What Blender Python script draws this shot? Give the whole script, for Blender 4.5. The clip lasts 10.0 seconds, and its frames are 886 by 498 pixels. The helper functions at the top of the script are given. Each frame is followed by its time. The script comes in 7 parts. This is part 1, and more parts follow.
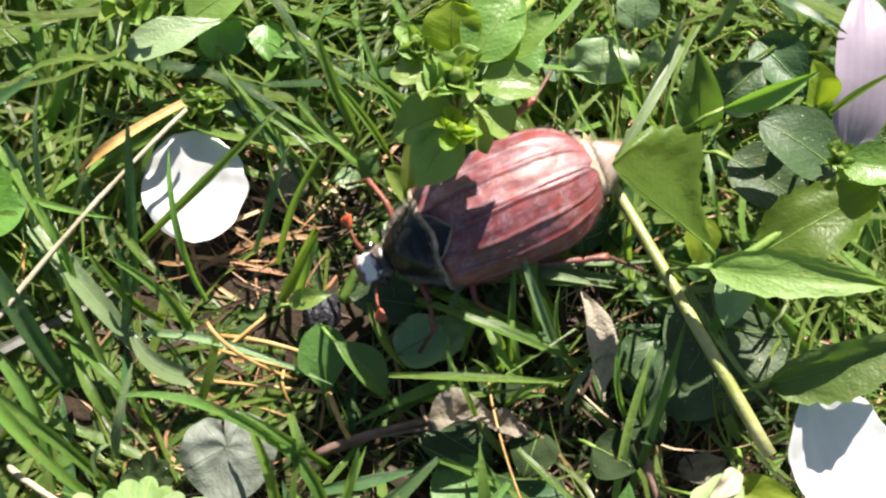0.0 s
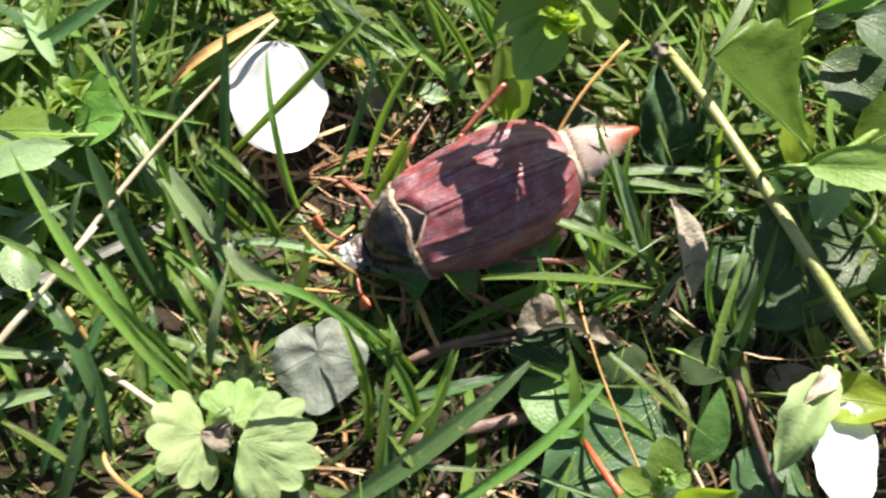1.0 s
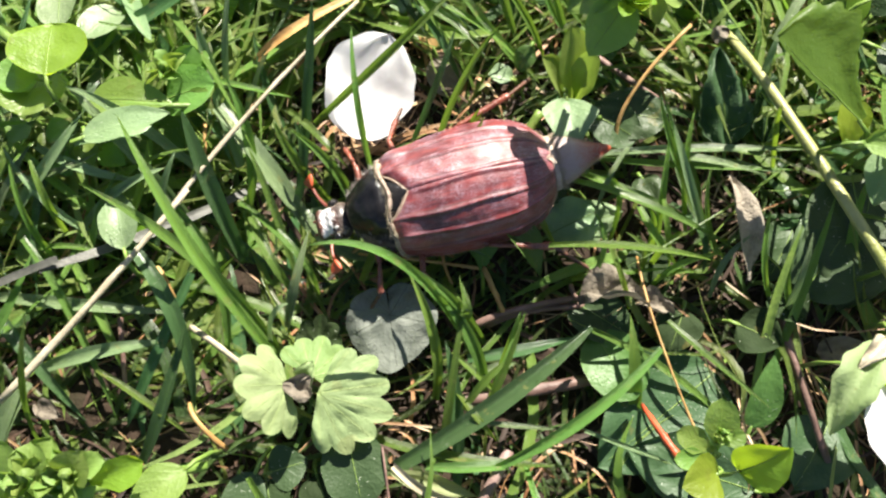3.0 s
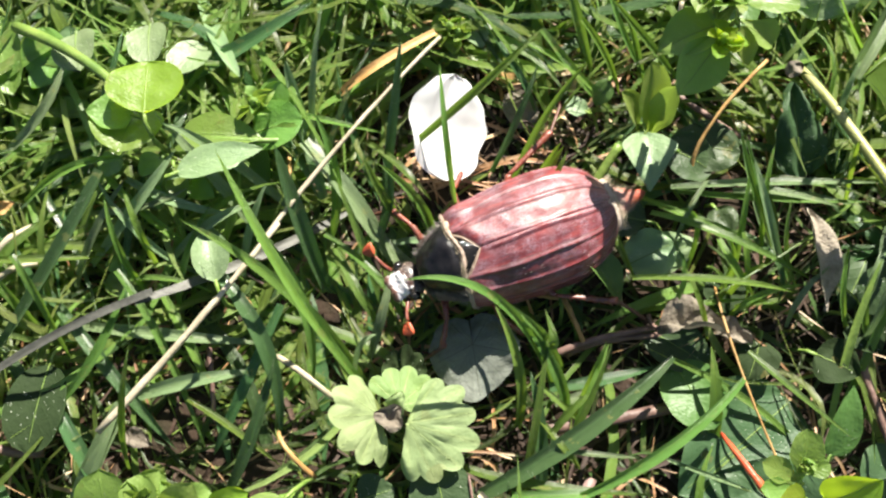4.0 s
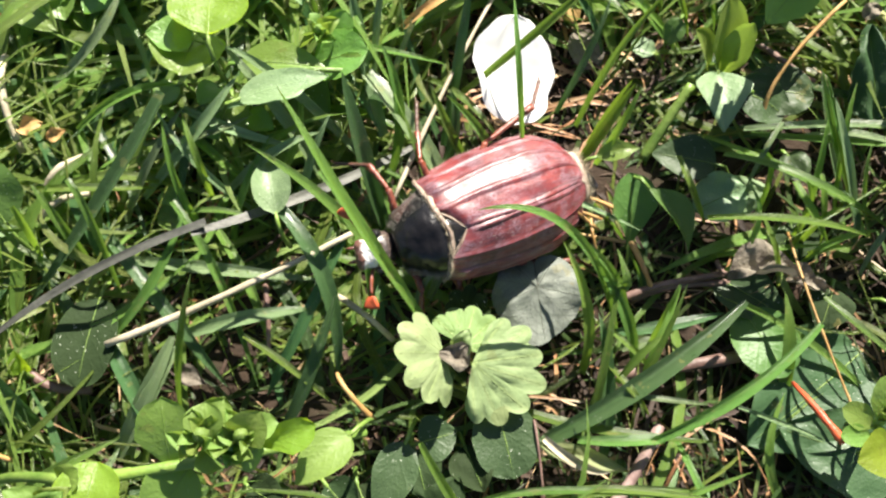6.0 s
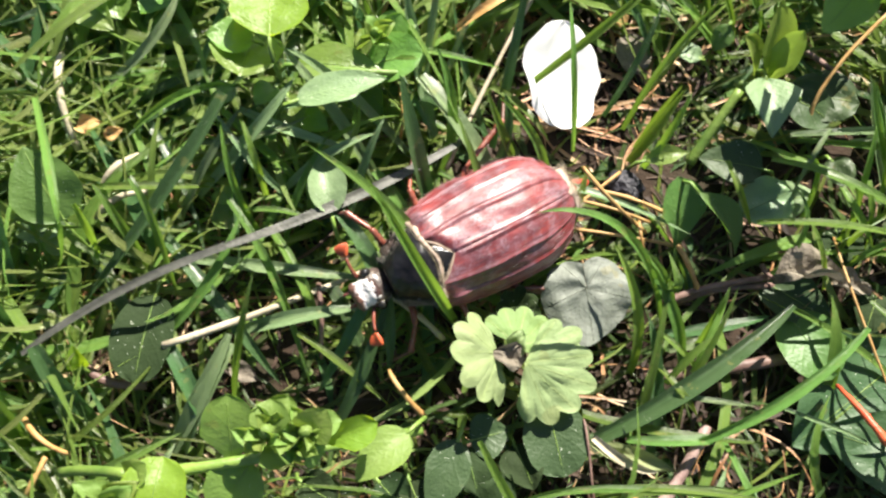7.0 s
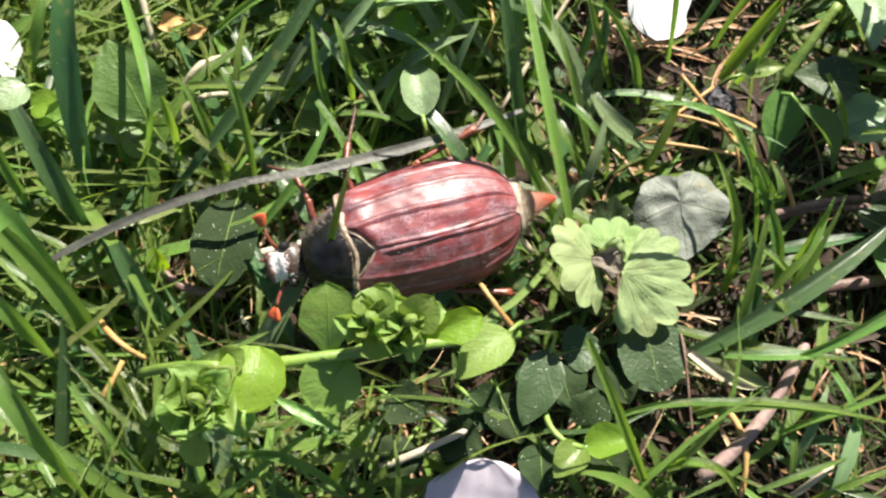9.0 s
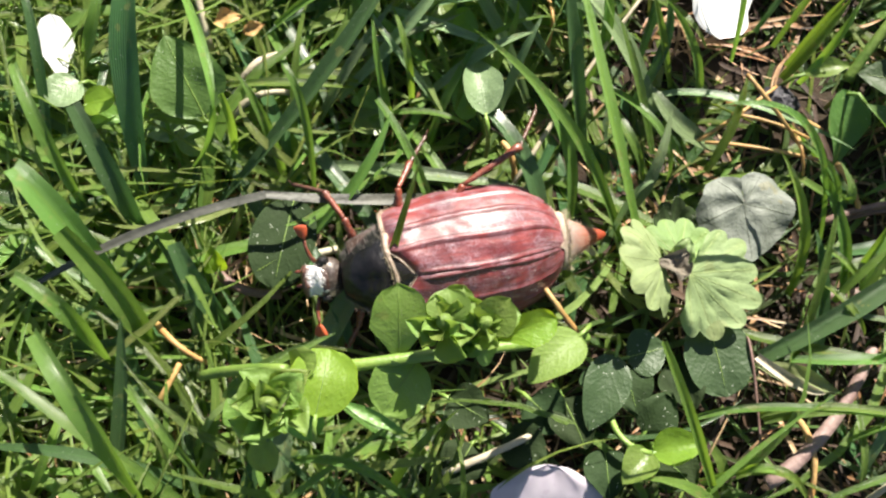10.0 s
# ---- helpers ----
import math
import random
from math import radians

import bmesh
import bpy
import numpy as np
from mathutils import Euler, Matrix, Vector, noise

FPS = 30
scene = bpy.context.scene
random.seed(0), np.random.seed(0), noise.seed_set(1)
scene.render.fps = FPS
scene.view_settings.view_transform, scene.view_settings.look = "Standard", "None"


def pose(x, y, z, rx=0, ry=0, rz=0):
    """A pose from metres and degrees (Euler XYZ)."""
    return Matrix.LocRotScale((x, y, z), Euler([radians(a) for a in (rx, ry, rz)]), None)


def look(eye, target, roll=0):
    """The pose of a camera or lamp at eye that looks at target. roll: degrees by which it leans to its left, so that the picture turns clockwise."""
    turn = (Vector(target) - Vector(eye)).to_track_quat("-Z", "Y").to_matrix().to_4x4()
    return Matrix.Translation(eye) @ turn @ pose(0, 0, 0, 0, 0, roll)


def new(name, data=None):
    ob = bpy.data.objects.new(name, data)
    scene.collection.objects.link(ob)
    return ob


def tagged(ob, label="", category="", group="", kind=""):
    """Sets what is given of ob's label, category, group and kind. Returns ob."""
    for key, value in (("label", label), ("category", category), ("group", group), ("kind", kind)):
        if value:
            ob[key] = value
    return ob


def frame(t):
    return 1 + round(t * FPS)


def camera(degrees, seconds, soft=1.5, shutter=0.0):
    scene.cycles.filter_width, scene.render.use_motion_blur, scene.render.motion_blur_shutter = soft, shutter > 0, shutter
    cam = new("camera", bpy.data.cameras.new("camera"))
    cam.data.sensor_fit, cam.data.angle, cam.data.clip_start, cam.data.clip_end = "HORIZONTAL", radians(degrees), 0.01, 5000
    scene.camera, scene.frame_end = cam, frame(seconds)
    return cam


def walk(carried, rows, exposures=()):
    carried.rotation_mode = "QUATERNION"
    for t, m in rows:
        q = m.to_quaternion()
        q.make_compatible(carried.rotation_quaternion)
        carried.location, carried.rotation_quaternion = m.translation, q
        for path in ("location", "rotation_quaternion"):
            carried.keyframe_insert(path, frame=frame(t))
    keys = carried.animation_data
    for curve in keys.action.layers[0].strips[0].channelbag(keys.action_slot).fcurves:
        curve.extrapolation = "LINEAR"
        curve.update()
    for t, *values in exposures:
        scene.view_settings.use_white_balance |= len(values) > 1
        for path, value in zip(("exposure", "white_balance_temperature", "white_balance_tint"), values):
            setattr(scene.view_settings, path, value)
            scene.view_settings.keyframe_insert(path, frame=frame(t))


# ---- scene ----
# All plan numbers are in millimetres; MM turns them into metres.
MM = 0.001
cam = camera(52.0, 10.0, soft=2.3, shutter=0.35)
walk(cam, [
    (0.0, pose(15.97*MM, -9.83*MM, 92.95*MM, 10.87, -2.11, -0.00)),
    (0.5, pose(13.64*MM, -12.49*MM, 91.96*MM, 11.11, -1.88, -0.19)),
    (0.8, pose(11.34*MM, -18.10*MM, 91.72*MM, 10.96, -1.28, 0.09)),
    (1.0, pose(9.03*MM, -18.95*MM, 91.65*MM, 10.88, -0.95, 0.24)),
    (1.5, pose(6.83*MM, -20.27*MM, 95.16*MM, 10.98, -0.00, 0.87)),
    (2.0, pose(6.61*MM, -21.18*MM, 97.43*MM, 10.70, 0.67, 1.24)),
    (2.2, pose(6.38*MM, -22.44*MM, 95.62*MM, 10.54, 0.69, 1.43)),
    (3.3, pose(2.81*MM, -23.47*MM, 96.13*MM, 11.22, 0.42, 1.74)),
    (3.5, pose(-0.67*MM, -21.59*MM, 97.14*MM, 11.06, -0.14, 1.66)),
    (4.0, pose(-3.46*MM, -21.61*MM, 98.31*MM, 11.57, 0.78, 1.78)),
    (4.5, pose(-4.64*MM, -22.36*MM, 96.70*MM, 11.39, 0.85, 2.14)),
    (5.0, pose(-6.09*MM, -23.35*MM, 95.38*MM, 11.43, 0.50, 2.36)),
    (5.5, pose(-9.06*MM, -26.23*MM, 94.08*MM, 11.68, 0.21, 2.52)),
    (6.8, pose(-14.11*MM, -27.68*MM, 94.33*MM, 10.92, 0.20, 3.32)),
    (7.0, pose(-16.14*MM, -27.42*MM, 95.48*MM, 11.18, -0.04, 3.39)),
    (7.5, pose(-19.90*MM, -26.61*MM, 97.77*MM, 11.17, -0.12, 3.58)),
    (8.0, pose(-20.43*MM, -31.32*MM, 94.52*MM, 11.97, 0.57, 3.72)),
    (8.5, pose(-21.12*MM, -36.50*MM, 90.20*MM, 12.57, 0.45, 4.06)),
    (9.0, pose(-25.04*MM, -38.14*MM, 90.38*MM, 12.21, -0.56, 4.34)),
    (9.5, pose(-29.31*MM, -38.31*MM, 90.00*MM, 12.22, -0.69, 4.47)),
    (10.0, pose(-31.29*MM, -38.36*MM, 88.63*MM, 12.35, -0.78, 4.50)),
], exposures=((0.0, 1.46), (3.5, 1.50), (7.0, 1.50), (8.5, 1.42), (10.0, 1.37)))

# ---- daylight ----
SUN_ELEVATION, SUN_AZIMUTH = 41.0, 17.0      # degrees; azimuth from +y towards +x
world = bpy.data.worlds.new("sky")
scene.world = world
world.use_nodes = True
wn = world.node_tree
sky = wn.nodes.new("ShaderNodeTexSky")
sky.sky_type, sky.sun_disc = "NISHITA", False
sky.sun_elevation, sky.sun_rotation = radians(SUN_ELEVATION), radians(SUN_AZIMUTH)
wn.links.new(sky.outputs[0], wn.nodes["Background"].inputs[0])
wn.nodes["Background"].inputs[1].default_value = 0.042
sun = new("sun", bpy.data.lights.new("sun", "SUN"))
sun.data.energy, sun.data.angle, sun.data.color = 5.4, radians(0.53), (1.0, 0.935, 0.82)
far = Vector((math.sin(radians(SUN_AZIMUTH)) * math.cos(radians(SUN_ELEVATION)), math.cos(radians(SUN_AZIMUTH)) * math.cos(radians(SUN_ELEVATION)), math.sin(radians(SUN_ELEVATION))))
sun.matrix_world = look(far * 3.0, (0, 0, 0))
scene.view_settings.exposure = 1.46


# ---- materials ----
class Shade:
    """A node material under construction."""

    def __init__(self, name):
        self.mat = bpy.data.materials.new(name)
        self.mat.use_nodes = True
        self.tree = self.mat.node_tree
        self.bsdf = self.tree.nodes["Principled BSDF"]

    def node(self, kind):
        return self.tree.nodes.new("ShaderNode" + kind)

    def link(self, a, b):
        self.tree.links.new(a, b)

    def coords(self, which="Object"):
        return self.node("TexCoord").outputs[which]

    def noise(self, vec, scale, detail=3.0, rough=0.55):
        n = self.node("TexNoise")
        self.link(vec, n.inputs["Vector"])
        n.inputs["Scale"].default_value, n.inputs["Detail"].default_value, n.inputs["Roughness"].default_value = scale, detail, rough
        return n.outputs["Fac"]

    def ramp(self, fac, *stops):
        r = self.node("ValToRGB")
        self.link(fac, r.inputs[0])
        while len(r.color_ramp.elements) < len(stops):
            r.color_ramp.elements.new(0.5)
        for e, (p, c) in zip(r.color_ramp.elements, stops):
            e.position, e.color = p, (*c, 1) if len(c) == 3 else c
        return r.outputs[0]

    def mix(self, fac, a, b, mode="MIX"):
        m = self.node("Mix")
        m.data_type, m.blend_type = "RGBA", mode
        for socket, value in ((m.inputs["Factor"], fac), (m.inputs[6], a), (m.inputs[7], b)):
            if isinstance(value, (int, float)):
                socket.default_value = value
            elif isinstance(value, tuple):
                socket.default_value = (*value, 1)
            else:
                self.link(value, socket)
        return m.outputs[2]

    def math(self, op, a, b=0.5, clamp=False):
        m = self.node("Math")
        m.operation, m.use_clamp = op, clamp
        for socket, value in zip(m.inputs, (a, b)):
            if isinstance(value, (int, float)):
                socket.default_value = value
            else:
                self.link(value, socket)
        return m.outputs[0]

    def bump(self, height, strength=0.5, distance=0.0002):
        b = self.node("Bump")
        b.inputs["Strength"].default_value, b.inputs["Distance"].default_value = strength, distance
        self.link(height, b.inputs["Height"])
        self.link(b.outputs[0], self.bsdf.inputs["Normal"])
        return b.outputs[0]

    def put(self, **values):
        for key, value in values.items():
            socket = self.bsdf.inputs[key.replace("_", " ")]
            if isinstance(value, (int, float)):
                socket.default_value = value
            elif isinstance(value, tuple):
                socket.default_value = (*value, 1)
            else:
                self.link(value, socket)
        return self

    def let_light(self, colour, amount, normal=None):
        """Lets light through a thin sheet."""
        t = self.node("BsdfTranslucent")
        self.link(colour, t.inputs[0])
        if normal:
            self.link(normal, t.inputs["Normal"])
        m = self.node("MixShader")
        m.inputs[0].default_value = amount
        self.link(self.bsdf.outputs[0], m.inputs[1])
        self.link(t.outputs[0], m.inputs[2])
        self.link(m.outputs[0], self.tree.nodes["Material Output"].inputs[0])


def foliage(name, dark, light, glow, rough=0.42, veins="blade", amount=0.38, specks=0.5, vary=0.35, island=False, dark_veins=0.0, shine=0.0):
    """A leaf or blade: noise in two scales, veins along the sheet's own coordinates, pale dust specks, light through it."""
    s = Shade(name)
    obj, uv = s.coords(), s.coords("UV")
    sep = s.node("SeparateXYZ")
    s.link(uv, sep.inputs[0])
    u, v = sep.outputs[0], sep.outputs[1]
    base = s.mix(s.noise(obj, 260, 4), dark, light)
    base = s.mix(s.math("MULTIPLY", s.noise(obj, 2600, 2), 0.35), base, dark)
    rand = s.node("NewGeometry").outputs["Random Per Island"] if island else s.node("ObjectInfo").outputs["Random"]
    hue = s.node("HueSaturation")
    hue.inputs["Saturation"].default_value = 0.90
    s.link(base, hue.inputs["Color"])
    s.link(s.math("ADD", s.math("MULTIPLY", rand, 0.05), 0.475), hue.inputs["Hue"])
    s.link(s.math("ADD", s.math("MULTIPLY", rand, vary * 2), 1.0 - vary), hue.inputs["Value"])
    base = hue.outputs[0]
    off = s.math("ABSOLUTE", s.math("SUBTRACT", v, 0.5))
    if veins == "blade":
        rib = s.math("SINE", s.math("MULTIPLY", v, 95.0))
        base = s.mix(s.math("MULTIPLY", s.math("ADD", rib, 1.0), 0.10), base, light)
        mid = s.math("LESS_THAN", off, 0.05)
        base = s.mix(s.math("MULTIPLY", mid, 0.55), base, light)
        height = s.math("MULTIPLY", rib, 0.7)
        base = s.mix(s.math("MULTIPLY", s.math("GREATER_THAN", s.noise(obj, 700, 2), 0.66), 0.45), base, (0.30, 0.30, 0.10))
    else:
        slant = s.math("SUBTRACT", s.math("MULTIPLY", u, 34.0), s.math("MULTIPLY", off, 26.0))
        side = s.math("POWER", s.math("MULTIPLY", s.math("ADD", s.math("SINE", slant), 1.0), 0.5), 10.0)
        mid = s.math("POWER", s.math("SUBTRACT", 1.0, s.math("MULTIPLY", off, 2.0), True), 26.0)
        vein = s.math("MAXIMUM", s.math("MULTIPLY", side, 0.5), mid)
        base = s.mix(s.math("MULTIPLY", vein, 0.16), base, light)
        if dark_veins:
            base = s.mix(s.math("MULTIPLY", vein, dark_veins), base, tuple(c * 0.4 for c in dark))
        height = s.math("ADD", s.math("MULTIPLY", vein, -0.5), s.math("MULTIPLY", s.noise(obj, 800, 3), 2.2))
        blot = s.math("GREATER_THAN", s.noise(obj, 330, 3), 0.68)
        base = s.mix(s.math("MULTIPLY", blot, 0.3), base, (0.20, 0.17, 0.05))
    if specks:
        vor = s.node("TexVoronoi")
        s.link(obj, vor.inputs["Vector"])
        vor.inputs["Scale"].default_value = 2300
        dot = s.math("MULTIPLY", s.math("LESS_THAN", vor.outputs["Distance"], 0.13), s.math("GREATER_THAN", s.noise(obj, 420, 1), 0.52))
        base = s.mix(s.math("MULTIPLY", dot, specks), base, (0.62, 0.66, 0.55))
    # lit edges painted in as a paler margin
    margin = s.math("GREATER_THAN", off, 0.47)
    base = s.mix(s.math("MULTIPLY", margin, 0.3), base, light)
    s.bump(s.math("ADD", height, s.math("MULTIPLY", s.noise(obj, 3200, 2), 0.8)), 0.6, 0.00009)
    s.put(Base_Color=base, Roughness=s.math("ADD", s.math("MULTIPLY", s.noise(obj, 600, 2), 0.25), rough - 0.1), IOR=1.45, Specular_IOR_Level=shine or (0.9 if veins == "blade" else 0.55))
    s.let_light(s.mix(0.65, base, glow), amount)
    return s.mat


def plain(name, a, b, scale=500, rough=0.6, bump=0.3, fine=2600, c=None, island=False, amount=0.0, spec=0.5, **more):
    s = Shade(name)
    obj = s.coords()
    n1, n2 = s.noise(obj, scale, 5), s.noise(obj, fine, 3)
    col = s.ramp(n1, (0.3, a), (0.7, b)) if c is None else s.ramp(n1, (0.28, a), (0.5, b), (0.72, c))
    col = s.mix(s.math("MULTIPLY", n2, 0.35), col, tuple(x * 0.45 for x in a))
    rand = s.node("NewGeometry").outputs["Random Per Island"] if island else s.node("ObjectInfo").outputs["Random"]
    hue = s.node("HueSaturation")
    s.link(col, hue.inputs["Color"])
    s.link(s.math("ADD", s.math("MULTIPLY", rand, 0.7 if island else 0.3), 0.65 if island else 0.85), hue.inputs["Value"])
    s.put(Base_Color=hue.outputs[0], Roughness=rough, Specular_IOR_Level=spec, **more)
    s.bump(s.math("ADD", n2, s.math("MULTIPLY", n1, 1.5)), bump, 0.0003)
    if amount:
        s.let_light(hue.outputs[0], amount)
    return s.mat


GRASS = foliage("grass_fresh", (0.075, 0.175, 0.016), (0.19, 0.335, 0.055), (0.26, 0.44, 0.03), rough=0.34)
GRASS_DARK = foliage("grass_bluish", (0.036, 0.105, 0.024), (0.105, 0.205, 0.068), (0.10, 0.26, 0.04), rough=0.30, amount=0.28)
GRASS_PALE = foliage("grass_greyish", (0.13, 0.23, 0.080), (0.29, 0.40, 0.185), (0.20, 0.34, 0.10), rough=0.33, amount=0.25)
GRASS_LIME = foliage("grass_lime", (0.12, 0.25, 0.02), (0.24, 0.40, 0.05), (0.36, 0.56, 0.03), amount=0.45)
GRASS_MANY = foliage("grass_many", (0.080, 0.172, 0.014), (0.225, 0.34, 0.050), (0.26, 0.48, 0.03), rough=0.34, island=True, vary=0.5, specks=0.3)
GRASS_MANY_DARK = foliage("grass_many_bluish", (0.036, 0.105, 0.026), (0.105, 0.205, 0.065), (0.12, 0.28, 0.04), rough=0.30, island=True, vary=0.5, specks=0.4)
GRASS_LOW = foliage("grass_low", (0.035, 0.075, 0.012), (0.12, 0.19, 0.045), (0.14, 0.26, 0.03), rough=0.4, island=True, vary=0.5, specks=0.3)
GRASS_MANY_LIME = foliage("grass_many_lime", (0.13, 0.22, 0.02), (0.30, 0.40, 0.07), (0.38, 0.52, 0.04), rough=0.32, island=True, vary=0.4, specks=0.1, amount=0.4)
GRASS_MANY_PALE = foliage("grass_many_pale", (0.14, 0.22, 0.042), (0.34, 0.42, 0.115), (0.30, 0.48, 0.08), rough=0.30, island=True, vary=0.45, specks=0.3)
LEAF = foliage("leaf_fresh", (0.098, 0.205, 0.020), (0.21, 0.36, 0.055), (0.28, 0.55, 0.02), rough=0.36, shine=0.85, veins="net", specks=0.2, vary=0.2)
LEAF_LIME = foliage("leaf_lime", (0.17, 0.29, 0.006), (0.29, 0.42, 0.015), (0.55, 0.74, 0.01), veins="net", specks=0.1, vary=0.12, amount=0.55)
LEAF_YOUNG = foliage("leaf_young", (0.125, 0.22, 0.025), (0.26, 0.38, 0.07), (0.38, 0.54, 0.05), rough=0.5, veins="net", specks=0.0, vary=0.2, amount=0.4)
LEAF_DARK = foliage("leaf_dark", (0.026, 0.062, 0.020), (0.070, 0.122, 0.046), (0.07, 0.16, 0.025), rough=0.46, shine=0.4, veins="net", specks=0.75, vary=0.2, amount=0.18)
# darkened olive: shade put into the colour, also used for truly dark leaves
LEAF_SHADE = foliage("leaf_olive_shade", (0.014, 0.032, 0.009), (0.036, 0.066, 0.020), (0.045, 0.10, 0.015), rough=0.75, shine=0.2, veins="net", specks=0.8, vary=0.2, amount=0.15)
LEAF_MID = foliage("leaf_mid", (0.055, 0.122, 0.018), (0.125, 0.215, 0.042), (0.17, 0.33, 0.025), rough=0.44, shine=0.45, veins="net", specks=0.6, vary=0.2, amount=0.3)
LEAF_GREY = foliage("leaf_felted", (0.125, 0.22, 0.085), (0.27, 0.37, 0.175), (0.25, 0.44, 0.10), rough=0.45, shine=0.8, veins="net", specks=0.6, vary=0.15, amount=0.25)
LEAF_FELT = foliage("leaf_grey_felt", (0.115, 0.138, 0.112), (0.235, 0.26, 0.22), (0.20, 0.30, 0.14), rough=0.6, veins="net", specks=0.4, vary=0.1, amount=0.15, dark_veins=0.5)
LEAF_SOFT = foliage("leaf_downy", (0.19, 0.265, 0.085), (0.36, 0.43, 0.19), (0.38, 0.54, 0.10), rough=0.62, veins="net", specks=0.0, vary=0.12, amount=0.35)
LEAF_IVY = foliage("leaf_downy_green", (0.13, 0.21, 0.04), (0.25, 0.35, 0.09), (0.34, 0.50, 0.07), rough=0.6, veins="net", specks=0.0, vary=0.12, amount=0.3)
LEAF_BACKLIT = foliage("leaf_backlit", (0.062, 0.130, 0.008), (0.145, 0.235, 0.020), (0.40, 0.50, 0.015), veins="net", specks=0.15, vary=0.15, amount=0.5)
STEM = plain("stem_green", (0.10, 0.19, 0.03), (0.24, 0.34, 0.07), 300, 0.45)
VEIN_PALE = plain("vein_pale", (0.26, 0.36, 0.12), (0.38, 0.47, 0.20), 500, 0.6)
VEIN_DARK = plain("vein_dark", (0.07, 0.085, 0.06), (0.14, 0.15, 0.115), 500, 0.7)
STEM_YELLOW = plain("stem_yellowish", (0.22, 0.25, 0.06), (0.46, 0.44, 0.20), 240, 0.4)
STEM_RED = plain("stem_red", (0.42, 0.05, 0.02), (0.55, 0.13, 0.05), 300, 0.45)
STEM_BROWN = plain("stem_brown", (0.10, 0.055, 0.045), (0.26, 0.16, 0.13), 300, 0.55)
STEM_PINK = plain("stem_pinkish", (0.17, 0.10, 0.09), (0.40, 0.29, 0.26), 300, 0.55)
STRAW = plain("straw_pale", (0.40, 0.34, 0.23), (0.64, 0.57, 0.43), 500, 0.5, amount=0.15)
STRAW_ORANGE = plain("straw_orange", (0.44, 0.23, 0.07), (0.64, 0.43, 0.18), 420, 0.5, amount=0.15)
# grass blade lying in shade: the shade is put into this dull grey
STRAND = plain("blade_grey_shaded", (0.045, 0.047, 0.038), (0.125, 0.125, 0.105), 320, 0.55, amount=0.1)
DRY = plain("leaf_withered", (0.075, 0.060, 0.045), (0.25, 0.215, 0.165), 420, 0.75, 0.8, c=(0.16, 0.14, 0.105), amount=0.15)
DRY_PALE = plain("leaf_withered_tan", (0.19, 0.16, 0.12), (0.43, 0.37, 0.29), 420, 0.7, 0.8, c=(0.30, 0.26, 0.20), amount=0.15)
LITTER = plain("litter", (0.22, 0.085, 0.035), (0.34, 0.20, 0.095), 160, 0.5, c=(0.48, 0.40, 0.25), island=True)
# near-black browns, so bare gaps between the blades stay dark
LITTER_DARK = plain("litter_dark_brown", (0.018, 0.010, 0.007), (0.078, 0.042, 0.023), 160, 0.75, island=True)


def ground_mat():
    """Dark crumbly soil under the blades; farther out the close green of the lawn."""
    s = Shade("soil_and_lawn")
    obj = s.coords()
    n1, n2 = s.noise(obj, 120, 5), s.noise(obj, 1400, 3)
    soil = s.ramp(n1, (0.28, (0.010, 0.007, 0.005)), (0.5, (0.042, 0.026, 0.016)), (0.72, (0.024, 0.024, 0.010)))
    soil = s.mix(s.math("MULTIPLY", n2, 0.35), soil, (0.005, 0.004, 0.003))
    lawn = s.ramp(s.noise(obj, 9, 6), (0.3, (0.045, 0.085, 0.016)), (0.55, (0.085, 0.150, 0.030)), (0.75, (0.125, 0.175, 0.055)))
    lawn = s.mix(s.math("MULTIPLY", s.noise(obj, 160, 3), 0.6), lawn, (0.025, 0.045, 0.010))
    reach = s.node("VectorMath")
    reach.operation = "LENGTH"
    s.link(obj, reach.inputs[0])
    away = s.math("MULTIPLY", s.math("SUBTRACT", s.math("ADD", reach.outputs["Value"], s.math("MULTIPLY", s.noise(obj, 14, 3), 0.12)), 0.24), 12.0, True)
    s.put(Base_Color=s.mix(away, soil, lawn), Roughness=0.9, Specular_IOR_Level=0.3)
    s.bump(s.math("ADD", n2, s.math("MULTIPLY", n1, 1.5)), 0.9, 0.0003)
    return s.mat


SOIL = ground_mat()
BLACK = plain("dropping_black", (0.006, 0.006, 0.010), (0.03, 0.028, 0.04), 700, 0.5, 0.8)


def petal_mat(name, a, b, blush, amount):
    s = Shade(name)
    obj, uv = s.coords(), s.coords("UV")
    sep = s.node("SeparateXYZ")
    s.link(uv, sep.inputs[0])
    fan = s.math("MULTIPLY", s.math("ADD", s.math("SINE", s.math("MULTIPLY", sep.outputs[1], 44.0)), 1.0), 0.5)
    col = s.mix(s.noise(obj, 240, 3), a, b)
    col = s.mix(s.math("MULTIPLY", fan, 0.10), col, blush)
    col = s.mix(s.math("MULTIPLY", s.math("GREATER_THAN", s.noise(obj, 900, 2), 0.7), 0.25), col, blush)
    s.bump(s.math("ADD", s.math("MULTIPLY", fan, 0.4), s.noise(obj, 500, 3)), 0.5, 0.0001)
    s.put(Base_Color=col, Roughness=0.5)
    s.let_light(col, amount)
    return s.mat


PETAL_WHITE = petal_mat("petal_white", (0.80, 0.80, 0.80), (0.86, 0.86, 0.87), (0.76, 0.74, 0.78), 0.3)
PETAL_LILAC = petal_mat("petal_lilac", (0.56, 0.49, 0.57), (0.70, 0.64, 0.72), (0.42, 0.33, 0.44), 0.3)
